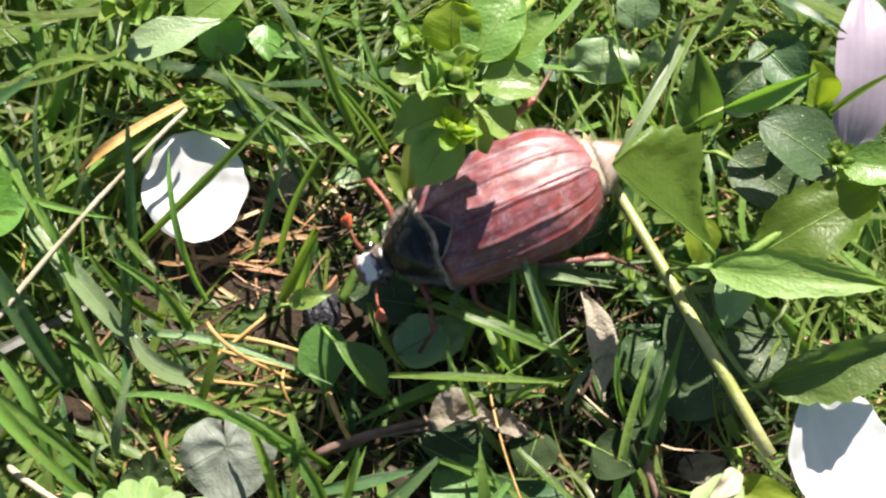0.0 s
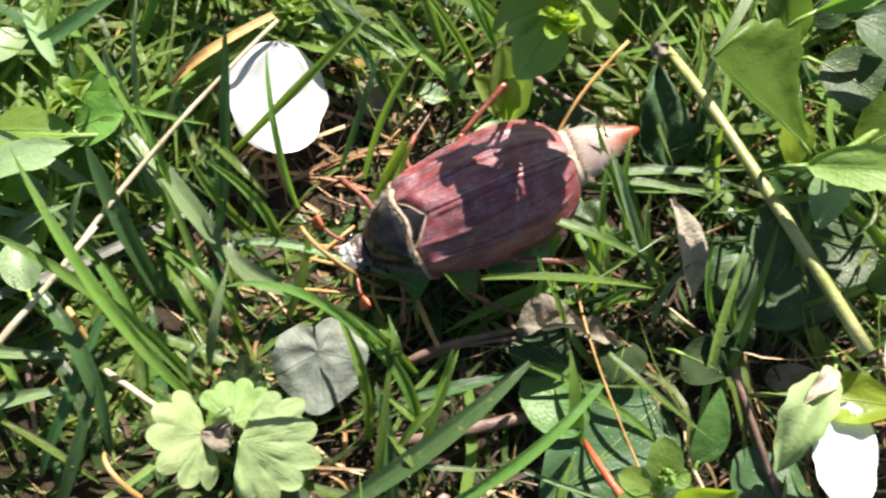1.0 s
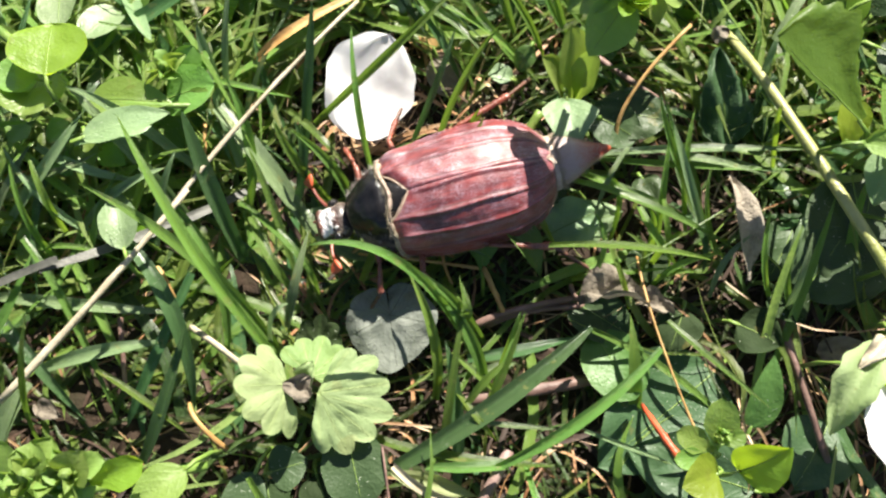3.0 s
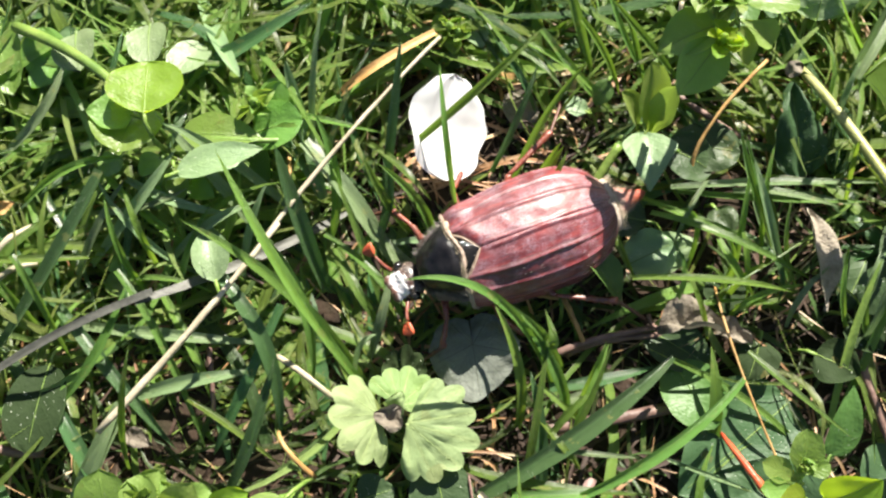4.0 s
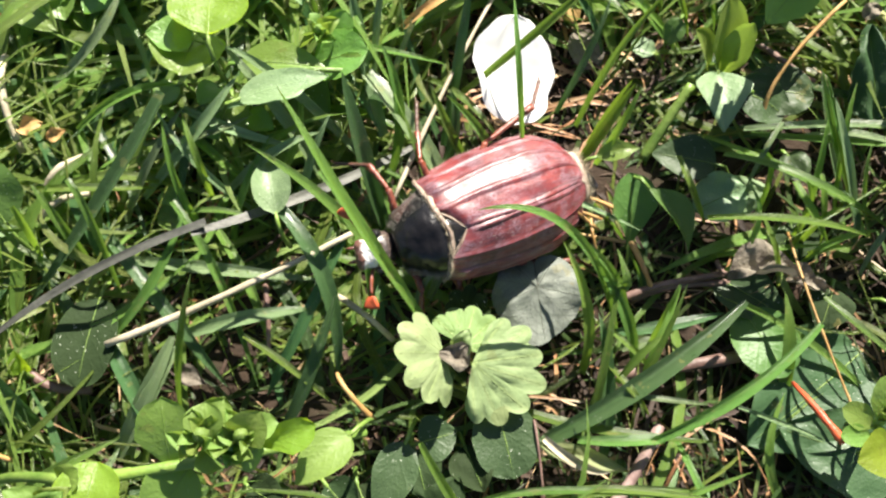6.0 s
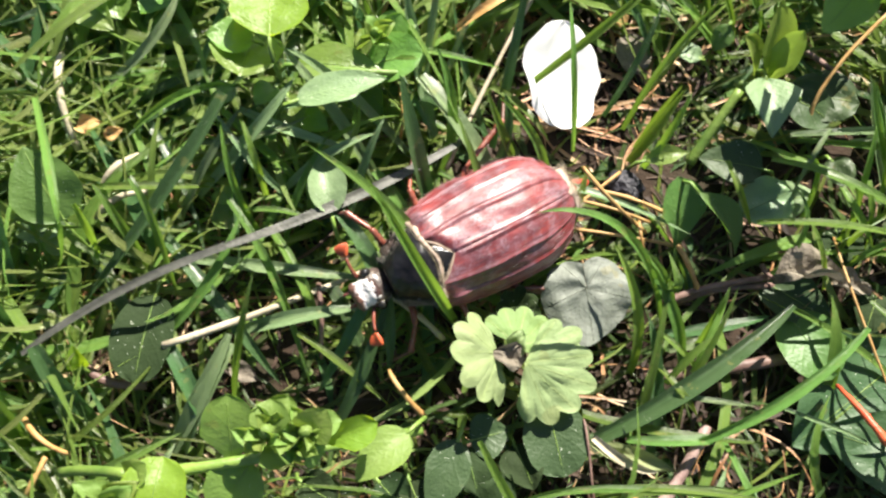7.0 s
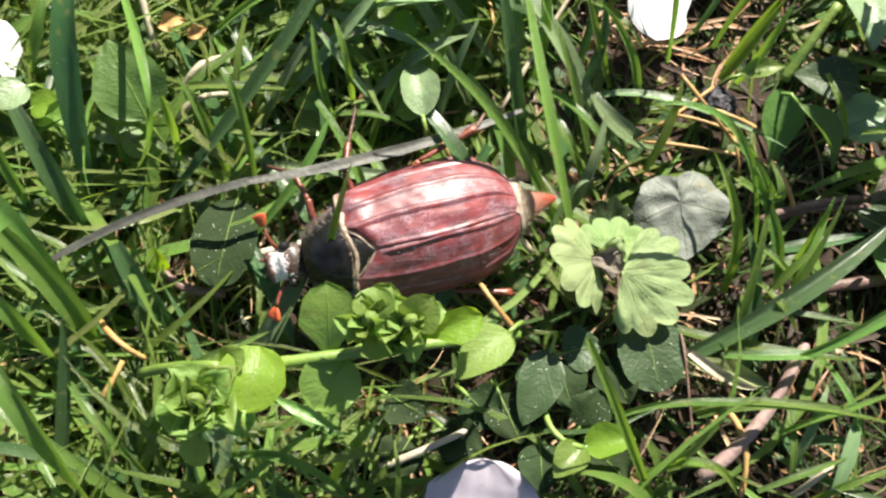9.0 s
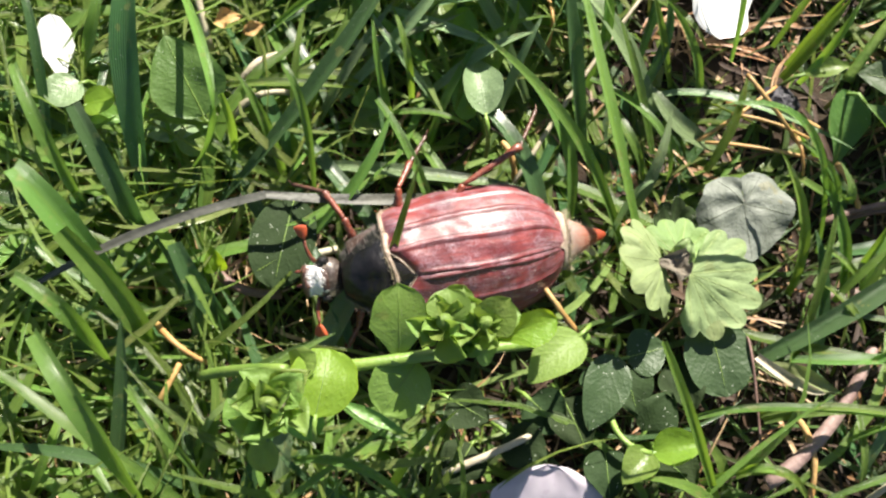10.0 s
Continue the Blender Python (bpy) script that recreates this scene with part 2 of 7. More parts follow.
# pinkish petal toned down, part of its shade put into the colour
PETAL_PINK = petal_mat("petal_pinkish_shaded", (0.29, 0.23, 0.31), (0.39, 0.33, 0.41), (0.26, 0.17, 0.28), 0.3)


# ---- shapes ----
def raw(name, verts, faces, uvs, mat, parent=None, smooth=True):
    """A mesh object from generated points in millimetres; uvs: one pair a point."""
    me = bpy.data.meshes.new(name)
    me.from_pydata([tuple(c * MM for c in p) for p in verts], [], faces)
    layer = me.uv_layers.new(name="UVMap")
    flat = np.array(uvs, np.float32)[np.array([l.vertex_index for l in me.loops])]
    layer.data.foreach_set("uv", flat.ravel())
    if smooth:
        me.polygons.foreach_set("use_smooth", [True] * len(me.polygons))
    me.materials.append(mat)
    ob = new(name, me)
    ob.parent = parent
    if parent is not None:
        ob.matrix_parent_inverse = parent.matrix_basis.inverted() if parent.get("category") == "weed" else Matrix()
    return ob


def sheet(nu, nv):
    return [(i * (nv + 1) + j, (i + 1) * (nv + 1) + j, (i + 1) * (nv + 1) + j + 1, i * (nv + 1) + j + 1) for i in range(nu) for j in range(nv)]


def curve3(a, b, c, s):
    """The quadratic curve from a through b to c."""
    a, b, c = Vector(a), Vector(b), Vector(c)
    k = b * 2 - (a + c) * 0.5
    return a * (1 - s) ** 2 + k * 2 * s * (1 - s) + c * s * s, (k - a) * 2 * (1 - s) + (c - k) * 2 * s


def thing(name, label, category, group="", kind=""):
    return tagged(new(name), label, category, group, kind)


def blade(a, b, c, w, mat=None, roll=0.0, fold=0.32, twist=0.0, label="", name="grass_blade", parent=None, tip=1.0):
    """A grass blade from its foot a through b to its tip c, w wide, folded along its rib."""
    mat = mat or GRASS
    twist = twist or 34 * noise.noise(Vector(a) * 0.9)
    n, verts, uvs = 16, [], []
    for i in range(n + 1):
        s = i / n
        p, d = curve3(a, b, c, s)
        d.normalize()
        side = d.cross(Vector((0, 0, 1)))
        side = side.normalized() if side.length > 0.15 else Vector((1, 0, 0))
        side = Matrix.Rotation(radians(roll + twist * s), 3, d) @ side
        up = side.cross(d)
        half = 0.45 * w * min(1.0, 0.62 + 0.9 * s) * max(0.0, 1 - (s * tip) ** 3.2) ** 0.8
        for v in (-1, -0.5, 0, 0.5, 1):
            q = p + side * (v * half) + up * (abs(v) * half * 2 * fold + noise.noise(p * 0.12 + Vector((v, 0, 0))) * 0.12)
            verts.append(q)
            uvs.append((s, 0.5 + v / 2))
    ob = raw(name, verts, sheet(n, 4), uvs, mat, parent)
    if parent is None:
        tagged(ob, label or {GRASS: "narrow fresh green grass blade in the lawn", GRASS_DARK: "broad bluish green grass blade in the lawn", GRASS_PALE: "greyish green glossy grass blade in the lawn", GRASS_LIME: "bright yellow-green young grass blade in the lawn"}.get(mat, "dry pale grass blade lying on the lawn"), "grass", "grass blades of the lawn")
    return ob


def tube(name, pts, r0, r1, mat, parent=None, sides=8, rough=0.08):
    """A tapered round stem through the points (two or three)."""
    a, c = pts[0], pts[-1]
    b = pts[1] if len(pts) > 2 else [(x + y) / 2 for x, y in zip(a, c)]
    n, verts, uvs = 12, [], []
    for i in range(n + 1):
        s = i / n
        p, d = curve3(a, b, c, s)
        d.normalize()
        e = d.cross(Vector((0.31, 0.2, 0.93))).normalized()
        f = d.cross(e)
        r = r0 + (r1 - r0) * s
        for k in range(sides):
            t = 2 * math.pi * k / sides
            verts.append(p + (e * math.cos(t) + f * math.sin(t)) * r * (1 + rough * noise.noise(Vector((k * 0.9, i * 0.7, r0)))))
            uvs.append((s, k / sides))
    faces = [(i * sides + k, i * sides + (k + 1) % sides, (i + 1) * sides + (k + 1) % sides, (i + 1) * sides + k) for i in range(n) for k in range(sides)]
    faces += [tuple(reversed(range(sides))), tuple(range(n * sides, (n + 1) * sides))]
    return raw(name, verts, faces, uvs, mat, parent)


SHAPES = {
    "ovate": lambda s: math.sin(math.pi * s ** 0.72) ** 0.75,
    "round": lambda s: max(0.0, 1 - (2 * s - 1) ** 2) ** 0.5,
    "spoon": lambda s: (0.16 + 0.84 * min(1, max(0, (s - 0.05) / 0.5)) ** 1.3) * max(0.0, 1 - max(0, (s - 0.55) / 0.45) ** 2.6) ** 0.5,
    "lance": lambda s: math.sin(math.pi * s ** 0.85) ** 1.1,
    "point": lambda s: min(1.0, (s / 0.3) ** 0.6) * (1 - max(0, (s - 0.3) / 0.7)) ** 0.9,
}


def leaf(parent, a, c, w, mat, shape="ovate", roll=0.0, fold=0.12, curl=0.10, wave=0.05, name="leaf", label="", teeth=0, ragged=0.03, halves=(-1.0, 1.0)):
    """A leaf blade from its foot a to its tip c, w wide; curl lifts (or drops) its middle, fold lifts its halves."""
    a, c = Vector(a), Vector(c)
    d = c - a
    length = d.length
    d.normalize()
    side = d.cross(Vector((0, 0, 1))).normalized()
    side = Matrix.Rotation(radians(roll), 3, d) @ side
    up = side.cross(d)
    nu, nv, verts, uvs = (18, 10, [], []) if w < 7 else (30, 14, [], [])
    salt = a * 0.37
    for i in range(nu + 1):
        s = i / nu
        half = 0.5 * w * max(SHAPES[shape](s), 0.012)
        if teeth:
            half *= 1 + 0.07 * math.sin(2 * math.pi * teeth * s)
        for j in range(nv + 1):
            v = halves[0] + (halves[1] - halves[0]) * j / nv
            half_ = half * (1 + ragged * 2 * noise.noise(Vector((s * 5, 2 + (v > 0), 1)) + salt) * abs(v))
            q = a + d * (s * length) + side * (v * half_)
            lift = curl * length * math.sin(math.pi * s) + fold * 2 * half * abs(v) ** 1.4
            lift += wave * w * noise.noise(Vector((s * 3, v * 1.6, 0)) + salt) * (0.3 + abs(v))
            verts.append(q + up * lift)
            uvs.append((s, 0.5 + v / 2))
    ob = raw(name, verts, sheet(nu, nv), uvs, mat, parent)
    if label:
        ob["label"] = label
    if parent is not None and name == "leaf" and parent.get("category") == "weed":
        row = (nv + 1)
        mid = round(-halves[0] / (halves[1] - halves[0]) * nv)
        line = [verts[i * row + mid] + up * 0.02 for i in range(0, nu - 1)]
        if w > 4.5 and shape != "point":
            cord("midrib", line, 0.07, 0.02, STEM, ob, 5)
        foot = a - d * min(2.5, 0.3 * length)
        cord("leaf_stalk", [(a + d * 0.3), a.lerp(foot, 0.5) + Vector((0, 0, -0.4)), Vector((foot.x, foot.y, max(-4.0, foot.z - 3.0))), Vector((foot.x, foot.y, max(-4.6, foot.z - 7.0)))], 0.2, 0.26, STEM, ob, 6)
    return ob


def cord(name, pts, r0, r1, mat, parent, sides=6, jag=0.0):
    """A thin round cord along the points."""
    verts, uvs = [], []
    n = len(pts) - 1
    for i, p in enumerate(pts):
        d = (Vector(pts[min(n, i + 1)]) - Vector(pts[max(0, i - 1)])).normalized()
        e = d.cross(Vector((0.31, 0.2, 0.93))).normalized()
        f = d.cross(e)
        r = (r0 + (r1 - r0) * i / n) * (1 + jag * noise.noise(Vector((i * 0.17, r0 * 9, 1))))
        for k in range(sides):
            t = 2 * math.pi * k / sides
            verts.append(Vector(p) + (e * math.cos(t) + f * math.sin(t)) * r)
            uvs.append((i / n, k / sides))
    faces = [(i * sides + k, i * sides + (k + 1) % sides, (i + 1) * sides + (k + 1) % sides, (i + 1) * sides + k) for i in range(n) for k in range(sides)]
    faces += [tuple(reversed(range(sides))), tuple(range(n * sides, (n + 1) * sides))]
    return raw(name, verts, faces, uvs, mat, parent)


def lobed(parent, centre, reach, yaw, mat, lean=(0.0, 0.0), cup=0.12, lobes=9, open_angle=50.0, name="leaf", label="", depth=0.17, wavy=0.30, taper=0.12, vein=None):
    """A round scalloped leaf about its stalk's point, with a notch towards yaw + 180."""
    nr, nt, verts, uvs = 14, 96, [], []
    turn = Euler((radians(lean[0]), radians(lean[1]), radians(yaw))).to_matrix()
    span = radians(360 - open_angle)
    salt = Vector(centre) * 0.31
    for i in range(nt + 1):
        th = -span / 2 + span * i / nt
        k = (th + span / 2) / span * lobes
        tooth = depth * (1 + 0.5 * noise.noise(Vector((math.floor(k) * 1.7, 1, 0)) + salt))
        edge = reach * (1 - depth + tooth * abs(math.sin(math.pi * k)) ** 0.75 + 0.10 * noise.noise(Vector((th * 2.1, 3, 0)) + salt)) * (1 - taper * (abs(th) / (span / 2)) ** 1.6)
        for j in range(nr + 1):
            r = j / nr
            z = cup * reach * r ** 2 + 0.010 * reach * r * math.cos(2 * math.pi * k) + wavy * reach * r * noise.noise(Vector((th * 1.3, r * 2, 0)) + salt)
            z += 0.035 * reach * noise.noise(Vector((edge * r * math.cos(th), edge * r * math.sin(th), 1)) * 0.8 + salt) * min(1, 3 * r)
            p = turn @ Vector((edge * r * math.cos(th), edge * r * math.sin(th), z))
            verts.append(Vector(centre) + p)
            uvs.append((r, 0.5 + 0.5 * math.sin(math.pi * k)) if r > 0 else (0, 0.5))
    ob = raw(name, verts, sheet(nt, nr), uvs, mat, parent)
    if label:
        ob["label"] = label
    if vein:
        up = turn @ Vector((0, 0, 1))
        for k in range(lobes):
            i = min(nt, round((k + 0.5) / lobes * nt))
            cord("vein", [verts[i * (nr + 1) + j] + up * 0.02 for j in range(0, nr)], 0.05, 0.015, vein, ob, 5)
    return ob


def blob(name, centre, radii, mat, parent=None, rings=10, segs=16, rough=0.0, turn=None, freq=0.6):
    verts, uvs = [], []
    turn = turn or Matrix.Identity(3)
    for i in range(rings + 1):
        f = math.pi * i / rings
        for k in range(segs):
            t = 2 * math.pi * k / segs
            u = Vector((math.cos(t) * math.sin(f), math.sin(t) * math.sin(f), math.cos(f)))
            q = Vector((u.x * radii[0], u.y * radii[1], u.z * radii[2])) * (1 + rough * noise.noise(u * 2.2 * freq / 0.6 + Vector(centre)))
            verts.append(Vector(centre) + turn @ q)
            uvs.append((i / rings, k / segs))
    faces = [(i * segs + k, (i + 1) * segs + k, (i + 1) * segs + (k + 1) % segs, i * segs + (k + 1) % segs) for i in range(rings) for k in range(segs)]
    return raw(name, verts, faces, uvs, mat, parent)


# ---- ground ----
def soil_height(x, y):
    near = math.exp(-((x / 110) ** 4 + (y / 80) ** 4))
    return -4.2 + near * (1.4 * noise.noise(Vector((x, y, 0)) * 0.09) + 0.8 * noise.noise(Vector((x, y, 5)) * 0.35))


def ground():
    steps = 130
    line = [math.copysign(abs(i / (steps / 2) - 1) * 120 + 60000 * max(0, abs(i / (steps / 2) - 1) - 0.86) ** 3 / 0.14 ** 3, i / (steps / 2) - 1) for i in range(steps + 1)]
    verts = [(x, y, soil_height(x, y)) for x in line for y in line]
    ob = raw("ground", verts, sheet(steps, steps), [(v[0] * 0.01, v[1] * 0.01) for v in verts], SOIL)
    tagged(ob, "dark crumbly soil under the lawn", "ground", kind="structure")


ground()


# ---- lawn filling: uncounted blades, litter and roots ----
TRACK = [(23, 9.5), (15, 3), (10.3, 0), (2.4, -1.4), (-4.3, -3.9), (-15, -7.3), (-22, -11), (-27, -16), (-31.6, -19)]


def off_track(x, y):
    """Distance to the line along which the beetle crawls."""
    best = 1e9
    for (ax, ay), (bx, by) in zip(TRACK, TRACK[1:]):
        t = max(0, min(1, ((x - ax) * (bx - ax) + (y - ay) * (by - ay)) / ((bx - ax) ** 2 + (by - ay) ** 2)))
        best = min(best, math.hypot(x - ax - t * (bx - ax), y - ay - t * (by - ay)))
    return best


def ribbons(name, count, mat, rng, length, width, height, label, category, where, low=1.0, fold=0.3, bow=0.25, area=(-95, 78, -62, 50)):
    """Many bent ribbons in one mesh. where(x, y): how likely one stands there."""
    verts, faces, uvs = [], [], []
    done = 0
    while done < count:
        x, y = rng.uniform(area[0], area[1]), rng.uniform(area[2], area[3])
        ln = rng.uniform(*length) * (0.75 + 0.5 * rng.random())
        yaw = rng.choice((rng.gauss(125, 30), rng.gauss(40, 35), rng.uniform(0, 360))) + rng.choice((0, 180))
        dx, dy = math.cos(radians(yaw)), math.sin(radians(yaw))
        top = rng.uniform(*height)
        ex, ey = x + dx * ln, y + dy * ln
        if rng.random() > min(where(x, y), where((x + ex) / 2, (y + ey) / 2), where(ex, ey)):
            continue
        near = off_track(x, y)
        z0 = soil_height(x, y) - 0.3
        reach = min(near, off_track(ex, ey), off_track(x + dx * ln / 2, y + dy * ln / 2))
        if reach < 9:
            top = min(top, -2.2 + rng.random() * low * (0.6 + 0.25 * reach))
        if height[1] > 4 and min(math.hypot(x + dx * ln * f + 5.3, y + dy * ln * f - 11.5) for f in (0.25, 0.5, 0.75, 1.0)) < 9:
            continue
        done += 1
        w = rng.uniform(*width)
        a = (x, y, z0)
        c = (ex, ey, z0 + 0.5 + top)
        sway = rng.uniform(-bow, bow) * ln
        b = ((x + ex) / 2 - dy * sway, (y + ey) / 2 + dx * sway, z0 + (top + 2.0) * rng.uniform(0.45, 0.95))
        roll = rng.gauss(0, 28)
        n, start = 7, len(verts)
        for i in range(n + 1):
            s = i / n
            p, d = curve3(a, b, c, s)
            d.normalize()
            side = Matrix.Rotation(radians(roll), 3, d) @ d.cross(Vector((0, 0, 1))).normalized()
            up = side.cross(d)
            half = 0.5 * w * min(1.0, 0.7 + 0.6 * s) * max(0.02, 1 - s ** 3.0)
            for v in (-1, 0, 1):
                verts.append(p + side * (v * half) + up * (abs(v) * half * fold))
                uvs.append((s, 0.5 + v / 2))
        faces += [tuple(start + k for k in f) for f in sheet(n, 2)]
    ob = raw(name, verts, faces, uvs, mat)
    return tagged(ob, label, category, kind="stuff")


def thick(x, y):
    """Where grass stands dense: the middle and the far side; thin among the broad leaves."""
    k = 1.0 if x < 8 else 0.6
    if math.hypot(x + 5.5, y - 12.5) < 8:
        return 0.0
    if -22 < x < 20 and 6 < y < 24:
        k *= 0.8 if x < -12 else 0.6
    if -26 < x < 4 and y < -24:
        k *= 0.13
    elif y < -28:
        k *= 0.75
    if x > -2 and y < -13:
        k *= 0.2
    if math.hypot(x + 19, y + 22) < 4:
        k *= 0.15
    if math.hypot(x + 46, y - 1) < 6:
        k *= 0.4
    if x < -32 and y < -19:
        k *= 0.5
    if math.hypot(x + 42, y + 24) < 9:
        k *= 0.3
    if 16 < x < 50 and -32 < y < 4:
        k *= 0.16
    return k * (0.45 + 0.55 * max(0, min(1, 0.6 + 1.6 * noise.noise(Vector((x, y, 3)) * 0.06))))


rng = random.Random(7)
ribbons("rotten_litter", 3600, LITTER_DARK, rng, (4, 15), (0.15, 0.7), (-0.5, 1.5), "dark brown dead blades matted on the soil", "litter", lambda x, y: 1.0)
ribbons("dry_litter", 1500, LITTER, rng, (5, 18), (0.15, 0.65), (-0.3, 2.2), "brown and tan dead blades matted on the soil", "litter", lambda x, y: 0.5 if 2 < x < 20 and y < -24 else 0.12 if (x > 8 and y < 3) or (x > -45 and y < -18) or y < -25 else 1.0 if -25 < x < 45 else 0.6)
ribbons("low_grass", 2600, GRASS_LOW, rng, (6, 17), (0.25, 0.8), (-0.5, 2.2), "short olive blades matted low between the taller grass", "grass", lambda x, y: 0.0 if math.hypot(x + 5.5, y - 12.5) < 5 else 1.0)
ribbons("lawn_grass", 1800, GRASS_MANY, rng, (13, 34), (0.5, 1.6), (1.5, 10.0), "dense fresh green blades of the lawn", "grass", thick)
ribbons("lawn_grass_pale", 1100, GRASS_MANY_PALE, rng, (9, 28), (0.3, 1.1), (0.5, 8.0), "greyish and yellowing green blades of the lawn", "grass", thick)
ribbons("lawn_grass_pale", 420, GRASS_MANY_PALE, rng, (9, 26), (0.4, 1.3), (2.0, 9.0), "greyish green blades of the lawn ahead of the beetle", "grass", lambda x, y: thick(x, y) if x < -18 and y > -20 else 0.0)
ribbons("thin_straws", 1100, LITTER, rng, (6, 22), (0.15, 0.4), (0.0, 4.5), "thin tan dry grass threads in the lawn", "litter", lambda x, y: 0.25 if math.hypot(x + 5.5, y - 12.5) < 8 or (x > 8 and y < 3) or (x > -45 and y < -18) or y < -25 else 1.0 if -18 < x < 28 and 2 < y < 28 else 0.45)
ribbons("lawn_grass_thin", 1900, GRASS_MANY_LIME, rng, (10, 30), (0.18, 0.5), (1.0, 9.0), "thin yellow-green blades of the lawn", "grass", lambda x, y: max(thick(x, y), 0.4 if 10 < x < 32 and 0 < y < 17 else 0.0))
ribbons("lawn_grass_bluish", 500, GRASS_MANY_DARK, rng, (14, 36), (0.9, 2.0), (0.5, 8.5), "dense bluish green blades of the lawn", "grass", thick)

ribbons("lawn_grass_around", 5000, GRASS_MANY, rng, (22, 55), (1.2, 3.0), (2.0, 16.0), "fresh green blades of the lawn round about", "grass", lambda x, y: 0.0 if -112 < x < 95 and -80 < y < 68 else 1.0, area=(-330, 310, -300, 290))


# ---- single blades of the lawn ----
# across the upper half
blade((-37.5, 15.5, 1), (-28.2, 18.8, 6), (-19.8, 23.2, 9), 2.2, GRASS_DARK)
blade((-24.2, -2.1, -1), (-29.0, 3.5, 7), (-35.0, 9.5, 11), 1.5, GRASS_PALE)
blade((-11.0, -2.8, 0), (-15.5, 3.0, 4), (-20.6, 8.8, 5), 2.3, GRASS_PALE, roll=12, tip=0.7)
blade((-18.9, 3.9, 0), (-21.3, 11.9, 5), (-22.5, 16.5, 9), 1.8, GRASS_PALE)
blade((-12.4, 3.7, -2), (-11.1, 11.2, 6), (-10.2, 18.0, 12), 1.3, GRASS_DARK)
blade((-10.5, 7.7, 4.0), (-2.4, 12.6, 11.5), (4.1, 18.4, 14.0), 1.05, GRASS, roll=25)
blade((2.1, 6.7, -2), (4.9, 11.3, 7), (8.6, 14.9, 14), 0.9, GRASS)
blade((-20.4, 8.4, 0), (-19.5, 14.5, 8), (-18.4, 21.4, 12), 1.0, GRASS_PALE)
blade((-34.8, 27.7, 0), (-30.6, 19.6, 5), (-27.6, 15.2, 7), 2.2, GRASS_PALE, roll=-15)
blade((-25.6, 27.3, 0), (-15.6, 21.2, 4), (-9.8, 20.0, 6), 0.9, GRASS)
blade((-23.3, 12.9, 3), (-18.1, 10.6, 7), (-12.2, 9.4, 7), 0.8, GRASS_LIME)
blade((-14.7, 10.9, -1), (-10.4, 6.5, 5), (-6.8, 2.9, 4), 1.0, GRASS)
blade((-49.6, 21.0, 3), (-40.6, 14.5, 8), (-32.0, 11.2, 10), 1.2, GRASS)
blade((-46.5, 7.3, 0), (-42.4, 12.7, 6), (-40.3, 20.2, 8), 1.0, GRASS_DARK)
blade((-41.6, 4.4, 5), (-36.0, -0.4, 5), (-29.0, -5.1, -1), 1.1, GRASS_LIME)
blade((4.7, 21.9, 6), (9.4, 17.4, 3), (13.0, 15.4, -1), 1.2, GRASS)
blade((8.9, 22.8, 7), (12.0, 19.7, 4), (14.3, 17.2, -1), 1.0, GRASS_LIME)
blade((13.6, 22.8, 8), (15.4, 20.5, 4), (17.2, 17.9, -1), 0.9, GRASS)
blade((20.8, 19.4, -1), (16.0, 20.9, 6), (11.6, 23.1, 11), 1.3, GRASS)
blade((-1.4, 23.3, 4), (2.5, 17.9, 3), (4.7, 14.8, -1), 1.0, GRASS_DARK)
blade((12.6, 15.1, 0), (21.1, 15.2, 3), (32.0, 16.1, 4), 0.5, GRASS)
blade((-32.8, 13.9, 12), (-37.8, 8.6, 7), (-45.8, 0.5, 0), 1.3, GRASS_DARK, roll=20)
blade((-52.6, -4.3, 2), (-44.3, -3.1, 4), (-34.9, -5.0, 3), 1.2, GRASS_LIME)
blade((-48.3, -12.6, -1), (-49.6, -9.3, 6), (-52.2, -5.6, 9), 1.2, GRASS)
blade((-21.8, 2.0, 0), (-28.7, 6.3, 8), (-33.7, 7.8, 13), 1.3, GRASS_PALE)
blade((-17.9, -0.1, -1), (-17.0, 5.0, 5), (-19.1, 10.7, 9), 1.4, GRASS)
blade((3.6, 4.6, -2), (5.2, 6.8, 2), (6.9, 9.2, 6), 1.2, GRASS_LIME)
blade((-4.1, 2.2, 3.0), (-5.2, 7.3, 11.0), (-6.1, 15.0, 12.5), 0.8, GRASS)
# beside and over the beetle's way
blade((-13.7, -16.3, -2), (-20.7, -8.1, 8), (-30.4, -2.3, 15), 1.5, GRASS, roll=18)
blade((6.9, -15.6, -3), (0.0, -8.9, 13), (-8.8, -7.7, 15), 1.1, GRASS, label="arching green grass blade over the beetle's way")
blade((8.1, -14.3, -3), (4.7, -11.2, 7), (0.0, -8.3, 10), 1.0, GRASS)
blade((-14.6, -15.7, -2), (-13.6, -13.0, 4), (-11.8, -11.7, 5), 0.8, GRASS_PALE)
blade((-37.7, -26.2, 0), (-35.9, -20.7, 9), (-34.1, -14.2, 14), 0.9, GRASS)
blade((-18.3, -6.1, -1), (-20.7, 0.4, 7), (-22.3, 6.1, 12), 2.2, GRASS_DARK, roll=20)
blade((-13.1, -13.5, -2), (-11.6, -10.2, 4), (-10.3, -4.0, 5), 1.3, GRASS_PALE)
blade((-6.3, -0.9, -1), (-8.1, 2.6, 4), (-12.3, 5.4, 9), 1.3, GRASS)
blade((-5.2, -8.3, -1), (-3.5, -4.3, 2), (-2.6, 0.5, 4), 1.2, GRASS_LIME)
blade((-11.0, -1.3, 1), (-3.2, -1.9, 3), (8.7, -6.2, 3), 1.0, GRASS_PALE)
blade((3.6, -7.7, -1), (6.1, -12.4, 6), (5.2, -8.8, 7), 1.3, GRASS)
